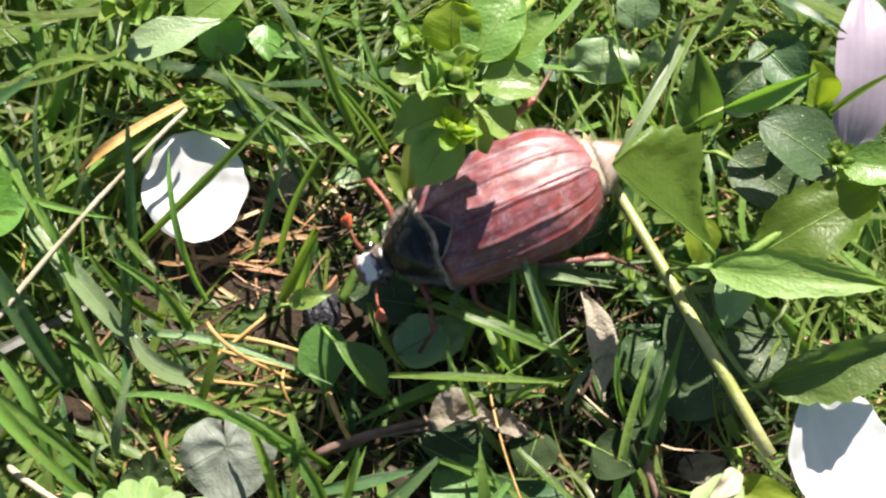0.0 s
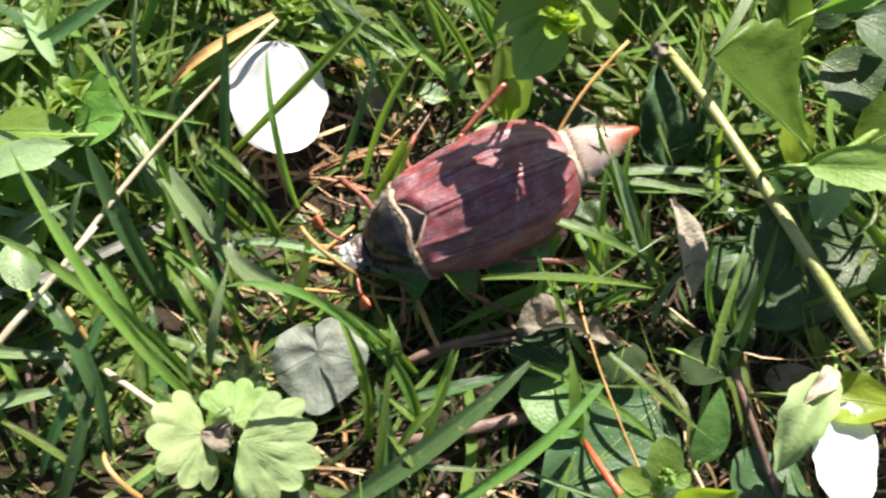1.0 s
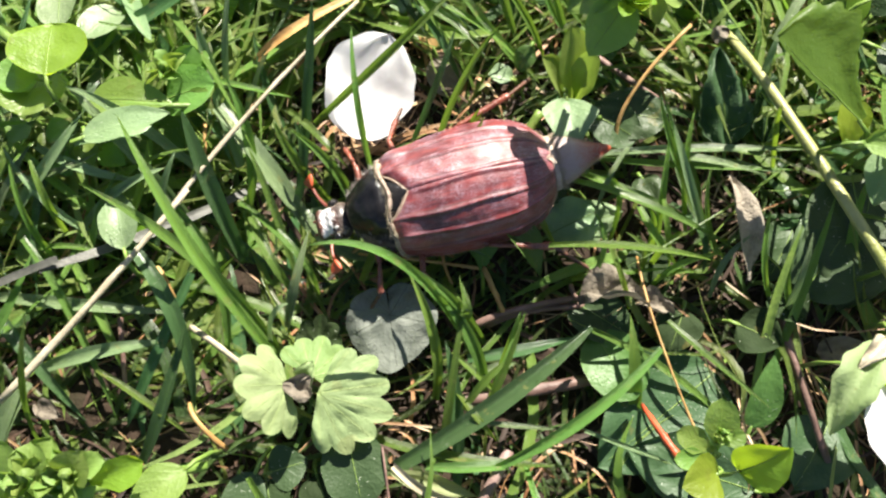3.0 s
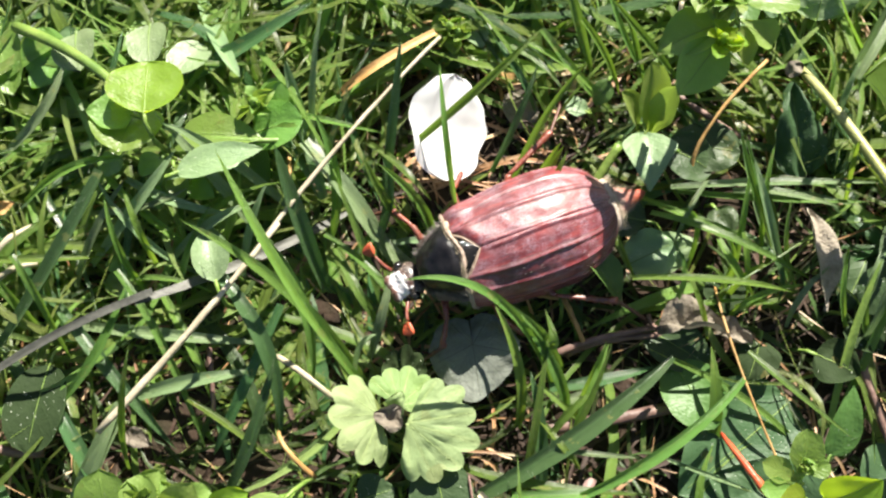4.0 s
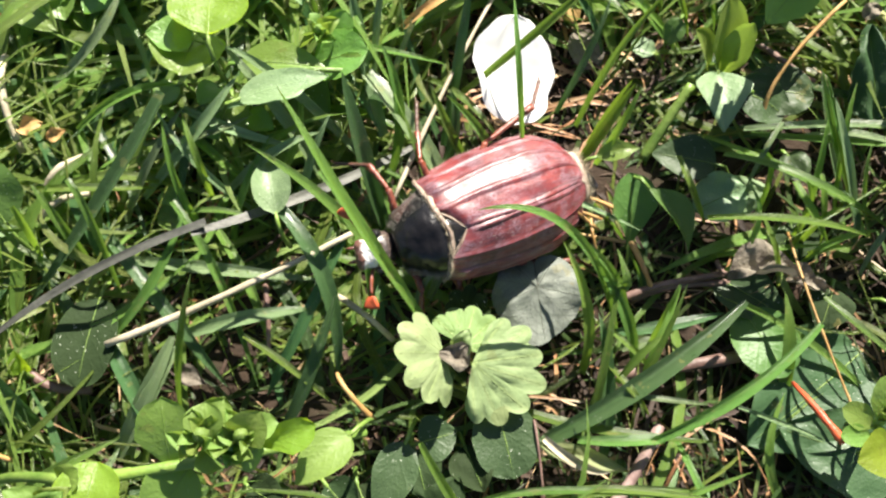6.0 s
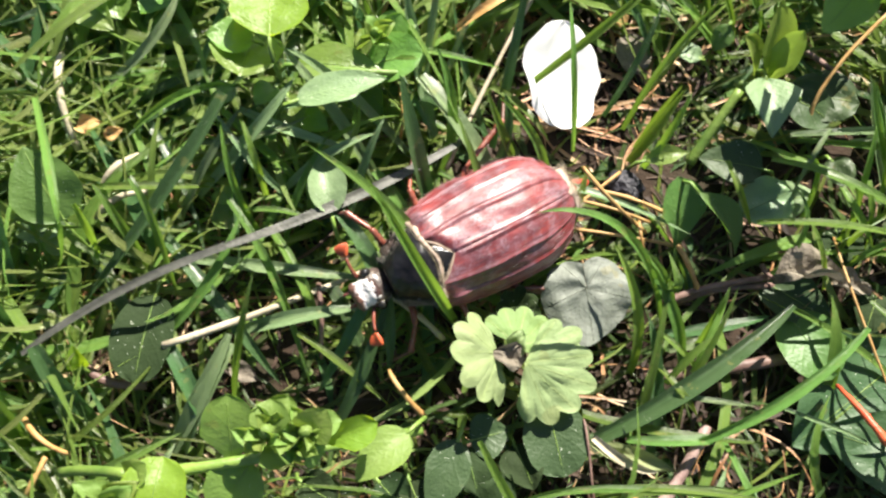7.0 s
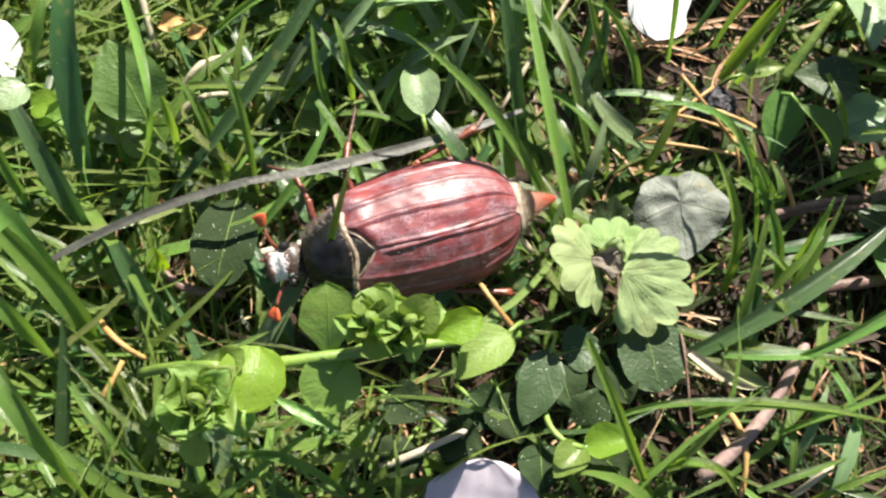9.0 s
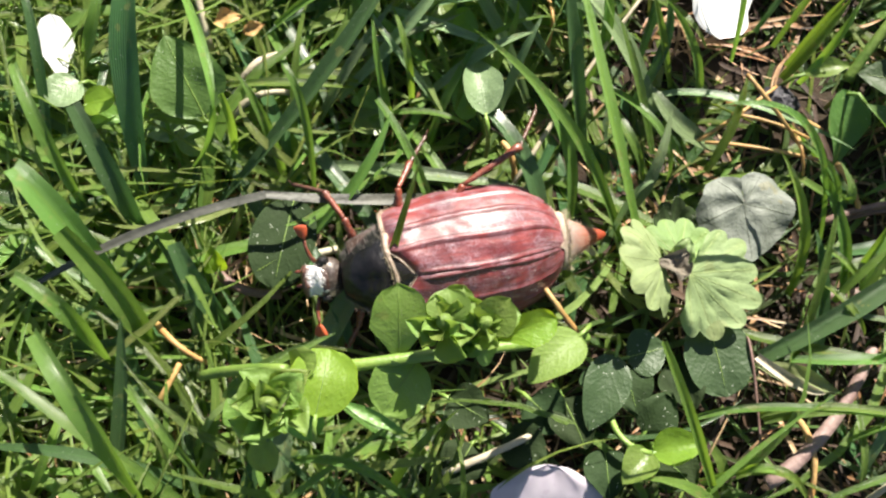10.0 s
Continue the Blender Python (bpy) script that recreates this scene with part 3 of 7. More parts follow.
blade((2.7, 2.6, -1), (4.8, 5.3, 2), (7.2, 8.8, 6), 1.5, GRASS_LIME)
blade((-9.3, 0.5, -1), (-11.8, 2.7, 6), (-13.8, 6.0, 10), 1.2, GRASS)
blade((-3.9, -5.4, -2), (-8.6, -4.3, 1), (-11.8, -0.5, 2), 2.4, GRASS_PALE)
blade((-45.5, -7.0, 0), (-41.8, -2.4, 6), (-38.0, 3.1, 9), 1.3, GRASS_PALE)
blade((-37.1, -7.7, 0), (-38.9, -4.0, 6), (-40.1, 1.7, 9), 0.9, GRASS_LIME)
blade((-34.0, -8.7, 0), (-32.2, -4.3, 5), (-29.1, 1.2, 8), 1.0, GRASS)
blade((-44.2, 1.0, 2), (-36.9, 0.5, 7), (-31.4, 2.8, 8), 0.9, GRASS_PALE)
blade((-40.6, -6.4, 1), (-34.2, -6.5, 5), (-29.1, -7.9, 4), 0.7, GRASS_LIME)
blade((-27.3, -5.2, 0), (-25.7, -0.9, 5), (-23.7, 3.3, 8), 1.1, GRASS_PALE)
blade((-32.6, -4.9, 0), (-36.6, -2.4, 7), (-41.5, 3.3, 8), 0.9, GRASS_PALE)
blade((-38.1, 6.7, 3), (-33.7, 0.6, 6), (-32.5, -3.6, 3), 0.8, GRASS_LIME)
blade((-43.2, -4.8, 2), (-36.9, 0.6, 8), (-32.8, 6.1, 10), 1.5, GRASS_PALE)
blade((-35.9, -4.9, 2), (-36.5, -2.0, 8), (-38.3, 2.4, 9), 0.9, GRASS_LIME)
blade((-34.8, -4.2, 2), (-29.5, -1.1, 7), (-24.5, 1.3, 8), 1.3, GRASS_PALE)
blade((-30.2, -4.7, 2), (-27.2, -0.3, 7), (-26.3, 3.9, 9), 0.9, GRASS_LIME)
blade((-39.4, 4.1, 5), (-32.9, 1.0, 8), (-27.8, 0.4, 6), 1.2, GRASS_PALE)
blade((-49.9, 1.3, 5), (-44.3, 4.3, 8), (-39.1, 5.6, 8), 1.1, GRASS_LIME)
blade((-53.5, 6.5, 4), (-47.9, 10.3, 8), (-45.8, 15.5, 9), 1.4, GRASS_PALE)
blade((32.8, -4.1, -1), (28.6, 2.7, 5), (25.4, 9.7, 9), 0.8, GRASS)
blade((26.3, -4.4, -1), (25.9, 0.8, 5), (26.0, 5.7, 8), 0.9, GRASS_LIME)
blade((32.0, -2.9, -1), (28.4, 0.9, 5), (26.5, 4.3, 8), 0.8, GRASS_LIME)
blade((15.0, 4.8, 2), (23.7, 0.1, 5), (34.2, -4.3, 2), 0.8, GRASS_LIME)
blade((26.7, 5.0, 4), (30.3, 4.2, 6), (36.9, 3.3, 4), 1.0, GRASS_PALE)
blade((33.5, -4.6, -1), (30.4, -1.4, 5), (30.2, 3.0, 8), 0.7, GRASS)
# lower half
blade((-0.5, -27.5, 1.5), (9.6, -20.7, 4), (18.7, -13.0, 4), 2.5, GRASS_DARK, roll=4, fold=0.36, tip=0.93, label="broad bluish green grass blade with a rib")
blade((9.4, -27.2, 3.5), (17.9, -22.0, 6), (25.3, -15.2, 6), 1.5, GRASS, roll=14, tip=0.88)
blade((2.5, -27.4, 2), (6.4, -27.3, 3.5), (10.6, -26.9, 3.5), 1.2, GRASS, tip=0.5)
blade((9.3, -18.9, -2), (10.4, -15.3, 4), (11.4, -12.0, 7), 0.9, GRASS_LIME)
blade((5.6, -30.0, -3), (5.4, -21.7, 2), (4.0, -14.9, 4), 1.6, GRASS_DARK)
blade((3.8, -28.3, -3), (4.6, -20.6, 3), (5.8, -10.5, 6), 1.1, GRASS)
blade((6.4, -16.4, 0.5), (11.8, -15.4, 1.5), (17.3, -13.9, 1.5), 1.5, GRASS_DARK)
blade((-4.1, -24.3, 0), (4.1, -26.2, 2), (17.3, -27.0, 2), 1.2, GRASS)
blade((19.0, -13.3, 3), (27.9, -17.5, 0), (34.9, -23.2, -2), 1.0, GRASS)
blade((-42.8, -31.2, -1), (-40.2, -25.8, 3), (-37.5, -20.4, 4), 2.2, GRASS_PALE, tip=0.9)
blade((-47.7, -8.0, 2), (-39.8, -16.1, 3), (-33.1, -24.0, 0), 1.8, GRASS_DARK)
blade((-28.8, -5.7, 6), (-23.2, -13.5, 5), (-22.2, -22.5, -1), 2.0, GRASS_DARK)
blade((-24.7, -1.8, 5), (-20.0, -8.5, 3), (-19.2, -16.4, -2), 1.6, GRASS)
blade((-21.9, -8.9, 5), (-26.2, -18.6, 2), (-29.5, -24.5, -2), 1.5, GRASS_DARK)
blade((-27.4, -27.9, -2), (-24.5, -22.0, 2), (-22.1, -14.1, 5), 1.7, GRASS_DARK)
blade((-39.1, -6.0, 6), (-33.9, -13.7, 4), (-30.2, -23.9, -1), 1.1, GRASS)
blade((-45.1, -19.7, 2), (-40.0, -14.1, 6), (-37.5, -7.3, 7), 1.3, GRASS)
blade((-44.6, -11.2, 0), (-34.4, -12.2, 3), (-23.8, -12.8, 3), 1.6, GRASS_PALE)
blade((-36.2, -6.9, 1), (-31.3, -13.6, 3), (-29.4, -19.2, 0), 1.3, GRASS_LIME)
blade((-17.0, -2.2, 2), (-14.0, -7.3, 4), (-11.9, -10.3, 0), 1.2, GRASS)
blade((-18.1, -0.9, 3), (-11.6, -6.2, 5), (-9.5, -10.2, 0), 1.0, GRASS)
blade((-38.4, -18.9, 0), (-31.6, -17.1, 3), (-24.7, -15.7, 3), 1.8, GRASS_PALE)
blade((-31.4, -18.8, 3), (-26.9, -21.5, 2), (-21.8, -25.4, 0), 0.9, GRASS_LIME)
blade((-45.6, -19.2, 3), (-41.8, -24.7, 3), (-39.6, -29.9, 0), 2.0, GRASS_DARK)
blade((-11.7, -8.3, 3), (-14.0, -1.7, 6), (-16.4, 3.6, 8), 1.0, GRASS)
blade((-13.0, -1.6, 0), (-11.2, 2.8, 5), (-11.9, 6.5, 8), 1.3, GRASS_DARK)
# low thin blades past the ground ivy
blade((-0.7, -33.0, 2), (6.3, -31.8, 5), (19.5, -33.1, 3), 0.9, GRASS_LIME)
blade((7.8, -34.5, 2), (12.9, -32.1, 4), (18.7, -29.6, 5), 0.8, GRASS_LIME)
blade((-2.2, -38.3, 2), (-0.8, -37.8, 5), (3.6, -38.8, 2), 1.0, GRASS_LIME)
blade((7.3, -23.2, 2), (9.6, -18.6, 5), (11.6, -12.3, 9), 0.9, GRASS_LIME)
blade((-0.8, -27.4, 2), (2.5, -29.6, 3), (5.7, -30.4, 2), 1.3, STRAW, roll=20)
blade((5.1, -19.5, 2), (7.4, -22.4, 4), (9.5, -24.7, 2), 0.8, GRASS_LIME)
blade((7.0, -18.0, 0.5), (9.5, -17.3, 1.2), (11.5, -16.6, 1.2), 1.3, GRASS_PALE)
blade((8.9, -20.3, 2.5), (10.1, -16.8, 4.5), (12.0, -11.9, 5), 0.9, GRASS_LIME)
blade((5.2, -16.4, 3), (7.7, -18.5, 3.5), (10.5, -20.6, 0), 0.8, GRASS_LIME)
blade((6.9, -22.8, 3), (11.4, -23.1, 3.2), (15.6, -23.3, 2), 0.7, GRASS_PALE)
blade((18.4, -23.4, 2), (22.6, -24.9, 3), (27.0, -26.3, 2), 0.6, GRASS_PALE)
blade((26.5, -12.2, 4), (29.9, -15.5, 5), (36.2, -20.7, 5), 0.8, GRASS)
blade((-7.5, -34.0, 2.5), (1.5, -32.1, 4.5), (16.6, -32.7, 4), 0.9, GRASS)
blade((-3.1, -38.6, 3), (0.5, -38.0, 5), (3.5, -40.6, 3), 1.1, GRASS_LIME)
blade((5.4, -40.0, 3), (9.7, -37.9, 4), (13.9, -36.3, 3), 0.8, GRASS)
blade((12.9, -39.5, 2), (13.9, -35.8, 3), (15.1, -31.5, 3), 1.8, GRASS_PALE, roll=10)
blade((9.3, -35.6, 1), (12.2, -34.8, 2), (17.0, -35.0, 1), 1.1, GRASS_DARK)
blade((8.8, -30.8, 1), (9.0, -35.6, 2.5), (9.0, -39.3, 1), 0.8, GRASS)
blade((12.5, -27.0, 1), (14.0, -31.5, 4), (16.5, -35.5, 1), 0.9, GRASS)
blade((9.5, -38.0, 0), (10.6, -33.5, 3), (12.2, -29.5, 3), 1.1, GRASS_PALE)
blade((10.8, -41.0, 0), (14.5, -38.5, 3), (19.5, -36.5, 3), 0.9, GRASS_LIME)
# among the broad leaves
blade((31.5, -1.2, -2), (27.6, 4.2, 4), (24.9, 10.5, 9), 1.0, GRASS_PALE)
blade((30.5, -1.9, -2), (29.6, 1.8, 4), (26.6, 6.7, 7), 1.0, GRASS)
blade((28.0, 7.0, 1), (32.5, 6.5, 3), (39.2, 5.3, 3), 1.0, GRASS)
blade((26.7, 5.9, 0), (32.2, 5.2, 2), (39.5, 4.2, 2), 1.3, GRASS_PALE)
blade((18.1, 3.5, 2), (25.1, 0.4, 3), (32.9, -2.8, 0), 1.2, GRASS)
blade((21.4, -3.4, -2), (21.8, 1.2, 3), (19.1, 2.2, 6), 0.7, GRASS_LIME)
blade((24.4, -6.5, -2), (25.1, -3.2, 4), (23.7, -0.8, 7), 0.9, GRASS_LIME)
blade((25.0, -7.1, -2), (26.5, -4.3, 4), (28.3, -3.5, 6), 0.8, GRASS_LIME)
blade((23.5, -8.1, -2), (24.1, -5.6, 4), (21.7, -3.8, 7), 0.8, GRASS)
blade((25.3, -7.7, -2), (27.3, -7.1, 3), (29.4, -7.2, 4), 0.8, GRASS_LIME)
blade((17.4, -7.5, -1), (21.0, -7.2, 2), (27.6, -6.4, 2), 0.8, GRASS_LIME)
blade((17.8, -9.4, 0), (20.0, -5.1, 4), (18.5, -1.4, 6), 0.7, GRASS)
blade((41.8, 25.6, 12), (38.0, 19.2, 14.5), (34.8, 13.8, 14), 1.1, GRASS_PALE, tip=0.7)
blade((36.6, -19.6, -2), (37.1, -10.5, 4), (39.0, -2.9, 8), 1.1, STEM)
blade((39.0, -11.2, 0), (39.0, -8.4, 6), (39.6, -3.7, 9), 0.9, GRASS_PALE)
blade((14.1, -5.4, 7), (22.5, -5.7, 9), (31.7, -6.0, 4), 0.9, GRASS_LIME)
blade((38.3, -17.2, -2), (39.9, -9.3, 4), (41.6, -0.1, 10), 1.2, GRASS)
blade((27.9, 1.0, 0), (30.3, -2.7, 3), (31.4, -6.4, -1), 0.9, GRASS_DARK)
blade((39.2, 4.8, -1), (37.3, 7.6, 6), (37.1, 9.2, 9), 0.9, GRASS_LIME)
blade((38.8, 19.0, 4), (39.4, 22.3, 12), (41.2, 27.4, 16), 1.2, GRASS_PALE)
blade((6.8, 26.7, 10), (8.7, 22.5, 6), (11.3, 18.4, 0), 1.4, GRASS)
blade((11.0, 28.2, 8), (14.4, 21.4, 4), (17.9, 18.5, 0), 0.8, GRASS)
blade((3.0, 20.9, 5), (8.7, 17.8, 4), (13.8, 14.1, 0), 0.9, GRASS_LIME)
blade((-0.2, 7.8, -1), (2.3, 12.1, 5), (4.2, 17.3, 8), 0.9, GRASS_DARK)
blade((4.1, 1.8, 0), (5.7, 4.2, 5), (7.3, 7.6, 8), 1.0, GRASS_LIME)
blade((54.8, 18.5, 14), (56.6, 19.7, 16), (59.3, 21.1, 18), 0.8, GRASS_LIME)
blade((50.7, 31.2, 12), (52.9, 28.5, 14), (57.1, 26.3, 14), 1.2, GRASS_DARK)
blade((46.8, 23.9, 0), (46.8, 14.0, 4), (48.7, 9.5, 0), 0.7, GRASS)
# thin sunlit blades behind the beetle
blade((16.7, 2.2, 4.0), (24.0, -0.9, 7.0), (33.9, -4.5, 3.0), 1.0, GRASS)
blade((19.1, 5.4, 3.0), (29.2, 5.4, 6.0), (40.9, 6.2, 4.0), 1.0, GRASS_PALE)
blade((19.8, 4.9, 3.0), (29.4, 3.8, 5.0), (40.7, 4.3, 3.0), 0.9, GRASS)
blade((31.3, -0.9, 0.0), (27.1, 4.3, 6.0), (24.7, 9.3, 10.0), 1.0, GRASS)
blade((31.7, -4.2, 0.0), (28.5, 1.3, 6.0), (26.2, 7.0, 9.0), 1.2, GRASS_PALE)
blade((29.4, -2.4, 0.0), (28.0, 3.1, 6.0), (28.4, 8.6, 9.0), 0.8, GRASS_LIME)
blade((23.5, -0.7, 5.0), (25.3, -4.0, 5.0), (28.3, -6.2, 1.0), 1.0, GRASS_LIME)
blade((25.8, -0.1, 6.0), (26.3, -3.4, 5.0), (27.4, -6.3, 1.0), 0.8, GRASS_LIME)
blade((22.4, 5.6, 5.0), (20.2, 1.9, 5.0), (19.5, -1.2, 1.0), 0.7, GRASS_PALE)
blade((39.6, -1.9, 7.0), (38.5, -5.3, 6.0), (39.2, -8.4, 1.0), 1.1, GRASS_PALE)
blade((12.0, 1.8, 4.0), (13.4, -1.8, 4.0), (15.8, -4.5, 0.0), 0.9, GRASS_LIME)
blade((36.6, 12.5, 3.0), (36.6, 14.7, 7.0), (37.5, 17.8, 9.0), 0.9, GRASS_PALE)
blade((25.5, -8.2, 1.0), (28.2, -6.2, 4.0), (32.6, -5.1, 4.0), 0.8, GRASS_LIME)
blade((38.4, -10.2, 0.0), (36.0, -6.1, 5.0), (36.3, -1.1, 7.0), 0.8, GRASS_LIME)
blade((31.8, -9.1, 0.0), (32.3, -6.0, 4.0), (35.0, -3.2, 5.0), 0.8, GRASS_PALE)
blade((23.3, -10.6, 0.0), (21.7, -7.5, 4.0), (19.8, -3.6, 5.0), 0.7, GRASS_LIME)
blade((40.8, -11.3, 0.0), (38.6, -8.2, 4.0), (38.9, -3.8, 6.0), 0.9, GRASS)
# tall ones towards the end of the way
blade((-61.4, 1.0, 14), (-61.8, -6.7, 10), (-61.6, -17.5, -1), 3.2, GRASS_DARK, roll=8, label="broad dark green grass blade with pale dust specks")
blade((-38.5, 2.4, 14), (-44.9, -7.1, 9), (-55.2, -17.3, 0), 2.2, GRASS_DARK, roll=15)
blade((-70.1, -17.1, 11), (-65.4, -21.8, 8), (-59.1, -30.2, -1), 3.2, GRASS, roll=-10)
blade((-65.8, -10.8, 11), (-62.3, -16.9, 7), (-61.1, -20.5, -1), 2.4, GRASS_DARK)
blade((-65.3, -31.7, 12), (-59.5, -38.4, 12), (-56.7, -46.3, 0), 2.4, GRASS, roll=12)
blade((-67.8, -26.9, 12), (-63.2, -29.8, 10), (-62.2, -33.3, 0), 1.8, GRASS)
blade((-65.1, -22.4, 11), (-60.3, -27.8, 5), (-58.5, -32.3, -2), 2.8, GRASS)
blade((-58.3, 2.3, 10), (-53.9, -6.1, 14), (-52.4, -11.3, 14), 1.1, GRASS_LIME)
blade((-52.5, -10.8, 14), (-53.8, -12.9, 9), (-58.1, -13.3, 0), 0.9, GRASS)
blade((-53.1, -8.2, 10), (-52.4, -10.6, 6), (-53.3, -12.3, 0), 1.0, GRASS_LIME)
blade((-47.2, -5.8, 12), (-45.1, -10.0, 9), (-44.7, -15.8, 0), 1.0, GRASS)
blade((-53.9, -5.0, 4), (-47.8, -5.0, 6), (-41.4, -4.2, 4), 1.0, GRASS_LIME)
blade((-66.6, 2.1, 8), (-67.5, -2.4, 6), (-70.3, -5.0, 0), 1.6, GRASS)
blade((-72.6, -0.1, 10), (-71.1, -6.7, 7), (-71.4, -16.5, -1), 1.3, GRASS_DARK)
blade((-72.9, -6.6, 9), (-69.0, -13.3, 8), (-65.8, -20.2, -1), 1.6, GRASS)
blade((-59.5, -35.0, 4), (-55.4, -38.9, 5), (-51.9, -43.3, 0), 1.1, GRASS)
blade((-65.3, -37.5, 3), (-65.7, -41.7, 4), (-68.5, -46.7, 0), 1.1, GRASS_LIME)
blade((-49.4, -35.5, 8), (-46.5, -32.8, 9), (-40.4, -29.2, 9), 1.4, GRASS)
blade((-61.4, -46.8, -2), (-60.0, -37.1, 3), (-60.1, -29.1, 7), 1.8, GRASS_DARK)
blade((-58.4, -20.8, 4), (-55.3, -25.4, 3), (-54.5, -30.9, -1), 2.2, GRASS_DARK)
blade((-56.2, -21.9, 7), (-53.8, -26.0, 4), (-51.3, -29.0, -1), 2.4, GRASS_DARK)
blade((-44.4, -45.5, -2), (-44.9, -38.0, 2), (-42.8, -30.3, 2), 2.2, GRASS_PALE)
blade((-43.9, -31.4, -1), (-40.6, -25.6, 3), (-37.9, -19.4, 5), 2.1, GRASS_PALE, tip=0.92)
blade((-2.9, -42.8, -2), (-8.8, -34.6, 9), (-12.8, -28.3, 14), 1.1, GRASS_LIME, tip=0.85, label="cut-off green grass blade with a white tip")
blade((-40.2, -34.7, 6), (-35.9, -37.3, 4), (-32.7, -37.6, 5), 0.8, GRASS)
blade((-43.6, -40.5, 3), (-37.5, -40.5, 6), (-32.3, -43.9, 0), 1.1, GRASS)
blade((0.2, -33.4, 1), (6.6, -31.9, 4), (14.6, -31.8, 3), 1.1, GRASS)
blade((6.1, -21.6, 3), (8.0, -19.0, 5), (10.3, -16.8, 6), 1.0, GRASS_LIME)
blade((3.4, -10.4, 7), (7.2, -15.8, 3), (8.3, -20.2, -1), 1.5, GRASS)
blade((3.1, -20.6, -1), (2.9, -14.7, 4), (-0.0, -8.0, 6), 1.3, GRASS_LIME)


# ---- dry stalks ----
def stalk(name, label, pts, r0, r1, mat):
    return tagged(tube(name, pts, r0 * 0.62, r1 * 0.62, mat, rough=0.3), label, "stalk", "dry stalks on the lawn")


tagged(blade((-17.5, 14.8, 3), (-13.3, 17.1, 6), (-6.9, 21.7, 5), 1.2, STRAW_ORANGE, tip=0.6), "orange-brown withered grass blade beside the petal", "grass")
tagged(blade((-16.8, 15.4, 2), (-12.4, 17.4, 3), (-9.2, 19.0, 5), 0.8, GRASS_LIME, tip=0.6), "yellowing grass blade beside the petal", "grass")
stalk("red_stalk", "red leaf stalk lying over a dark leaf", [(24.6, -20.6, 0), (25.8, -23.3, 3), (27.9, -26.4, 4)], 0.35, 0.75, STEM_RED)
stalk("thin_stalk", "thin reddish brown stalk lying across the leaves", [(23.8, -5.3, 2), (25.7, -14.3, 4), (30.5, -26.0, 3)], 0.22, 0.2, STRAW_ORANGE)
stalk("brown_stalk", "thick brown creeping stalk on the soil", [(8.3, -12.6, -2), (12.5, -11.0, -1), (19.4, -10.1, -2)], 0.75, 0.6, STEM_BROWN)
stalk("brown_stalk", "thick purplish brown creeping stalk on the soil", [(4.8, -20.8, -1.2), (12.7, -19.5, -0.6), (20.1, -17.9, -1.4)], 1.2, 1.0, STEM_BROWN)
stalk("brown_stalk", "brown creeping stalk between the dark leaves", [(19.3, 18.3, 0), (22.5, 15.3, 1), (27.8, 12.2, 0)], 0.55, 0.5, STEM_BROWN)
stalk("brown_stalk", "brown creeping stalk under the broad leaves", [(39.0, -10.6, 0), (40.6, -17.2, 1), (43.5, -25.8, 0)], 0.8, 0.6, STEM_BROWN)
stalk("yellow_stalk", "curved ochre dry stalk over a dark leaf", [(21.8, 7.7, 1), (23.3, 12.3, 4), (29.0, 19.0, 6)], 0.38, 0.32, STRAW_ORANGE)
stalk("straw_piece", "short pale straw piece lying in the grass", [(-22.7, -14.0, 1), (-19.7, -15.8, 2), (-16.6, -18.2, 0)], 0.55, 0.5, STRAW)
stalk("straw_piece", "thin pale straw standing in the grass", [(18.6, 20.6, 4), (18.8, 21.8, 7), (19.3, 24.1, 9)], 0.45, 0.4, STRAW)
stalk("straw_piece", "orange dry straw lying behind the beetle's way", [(-3.2, -2.6, 1), (0.6, -3.6, 2), (4.7, -4.6, 1)], 0.3, 0.25, STRAW_ORANGE)
stalk("straw_piece", "orange dry straw lying behind the beetle's way", [(3.5, -4.4, 1), (3.6, -6.5, 2), (4.5, -8.5, 0)], 0.3, 0.25, STRAW_ORANGE)
stalk("straw_piece", "pinkish dry straw leaning over the black lump", [(-3.3, -0.4, 6), (-0.3, -3.3, 5), (4.5, -5.5, 0)], 0.35, 0.3, STRAW_ORANGE)
stalk("straw_piece", "orange dry straw lying on the soil", [(-3.5, -1.1, 0), (1.5, -1.8, 1), (6.5, -3.2, 0)], 0.4, 0.35, STRAW_ORANGE)
stalk("straw_piece", "orange dry straw lying on the soil", [(-5.6, -5.5, 0), (0.6, -6.1, 1), (8.1, -6.8, 0)], 0.3, 0.3, STRAW_ORANGE)
stalk("straw_piece", "orange dry straw lying on the soil", [(-6.6, -5.3, -1), (-4.0, -3.8, 1), (1.4, 0.8, 1)], 0.35, 0.3, STRAW_ORANGE)
stalk("straw_piece", "ochre dry straw on the soil", [(7.8, -6.5, 0), (9.0, -9.3, 1), (10.1, -11.5, 0)], 0.5, 0.4, STRAW_ORANGE)
stalk("brown_stalk", "brown creeping stalk beside the felted leaf", [(6.7, -12.9, -1), (11.2, -11.1, 0), (18.0, -9.4, -1)], 0.7, 0.55, STEM_BROWN)
stalk("straw_piece", "pinkish brown dry stick lying in the grass", [(0.7, -39.2, 0.5), (6.1, -33.7, 1.2), (10.8, -25.6, 1)], 1.15, 0.9, STEM_PINK)
stalk("straw_piece", "pale dry straw beside a pinkish stick", [(8.9, -40.3, 2), (11.7, -38.0, 2.6), (14.1, -36.3, 1.5)], 0.5, 0.45, STRAW)
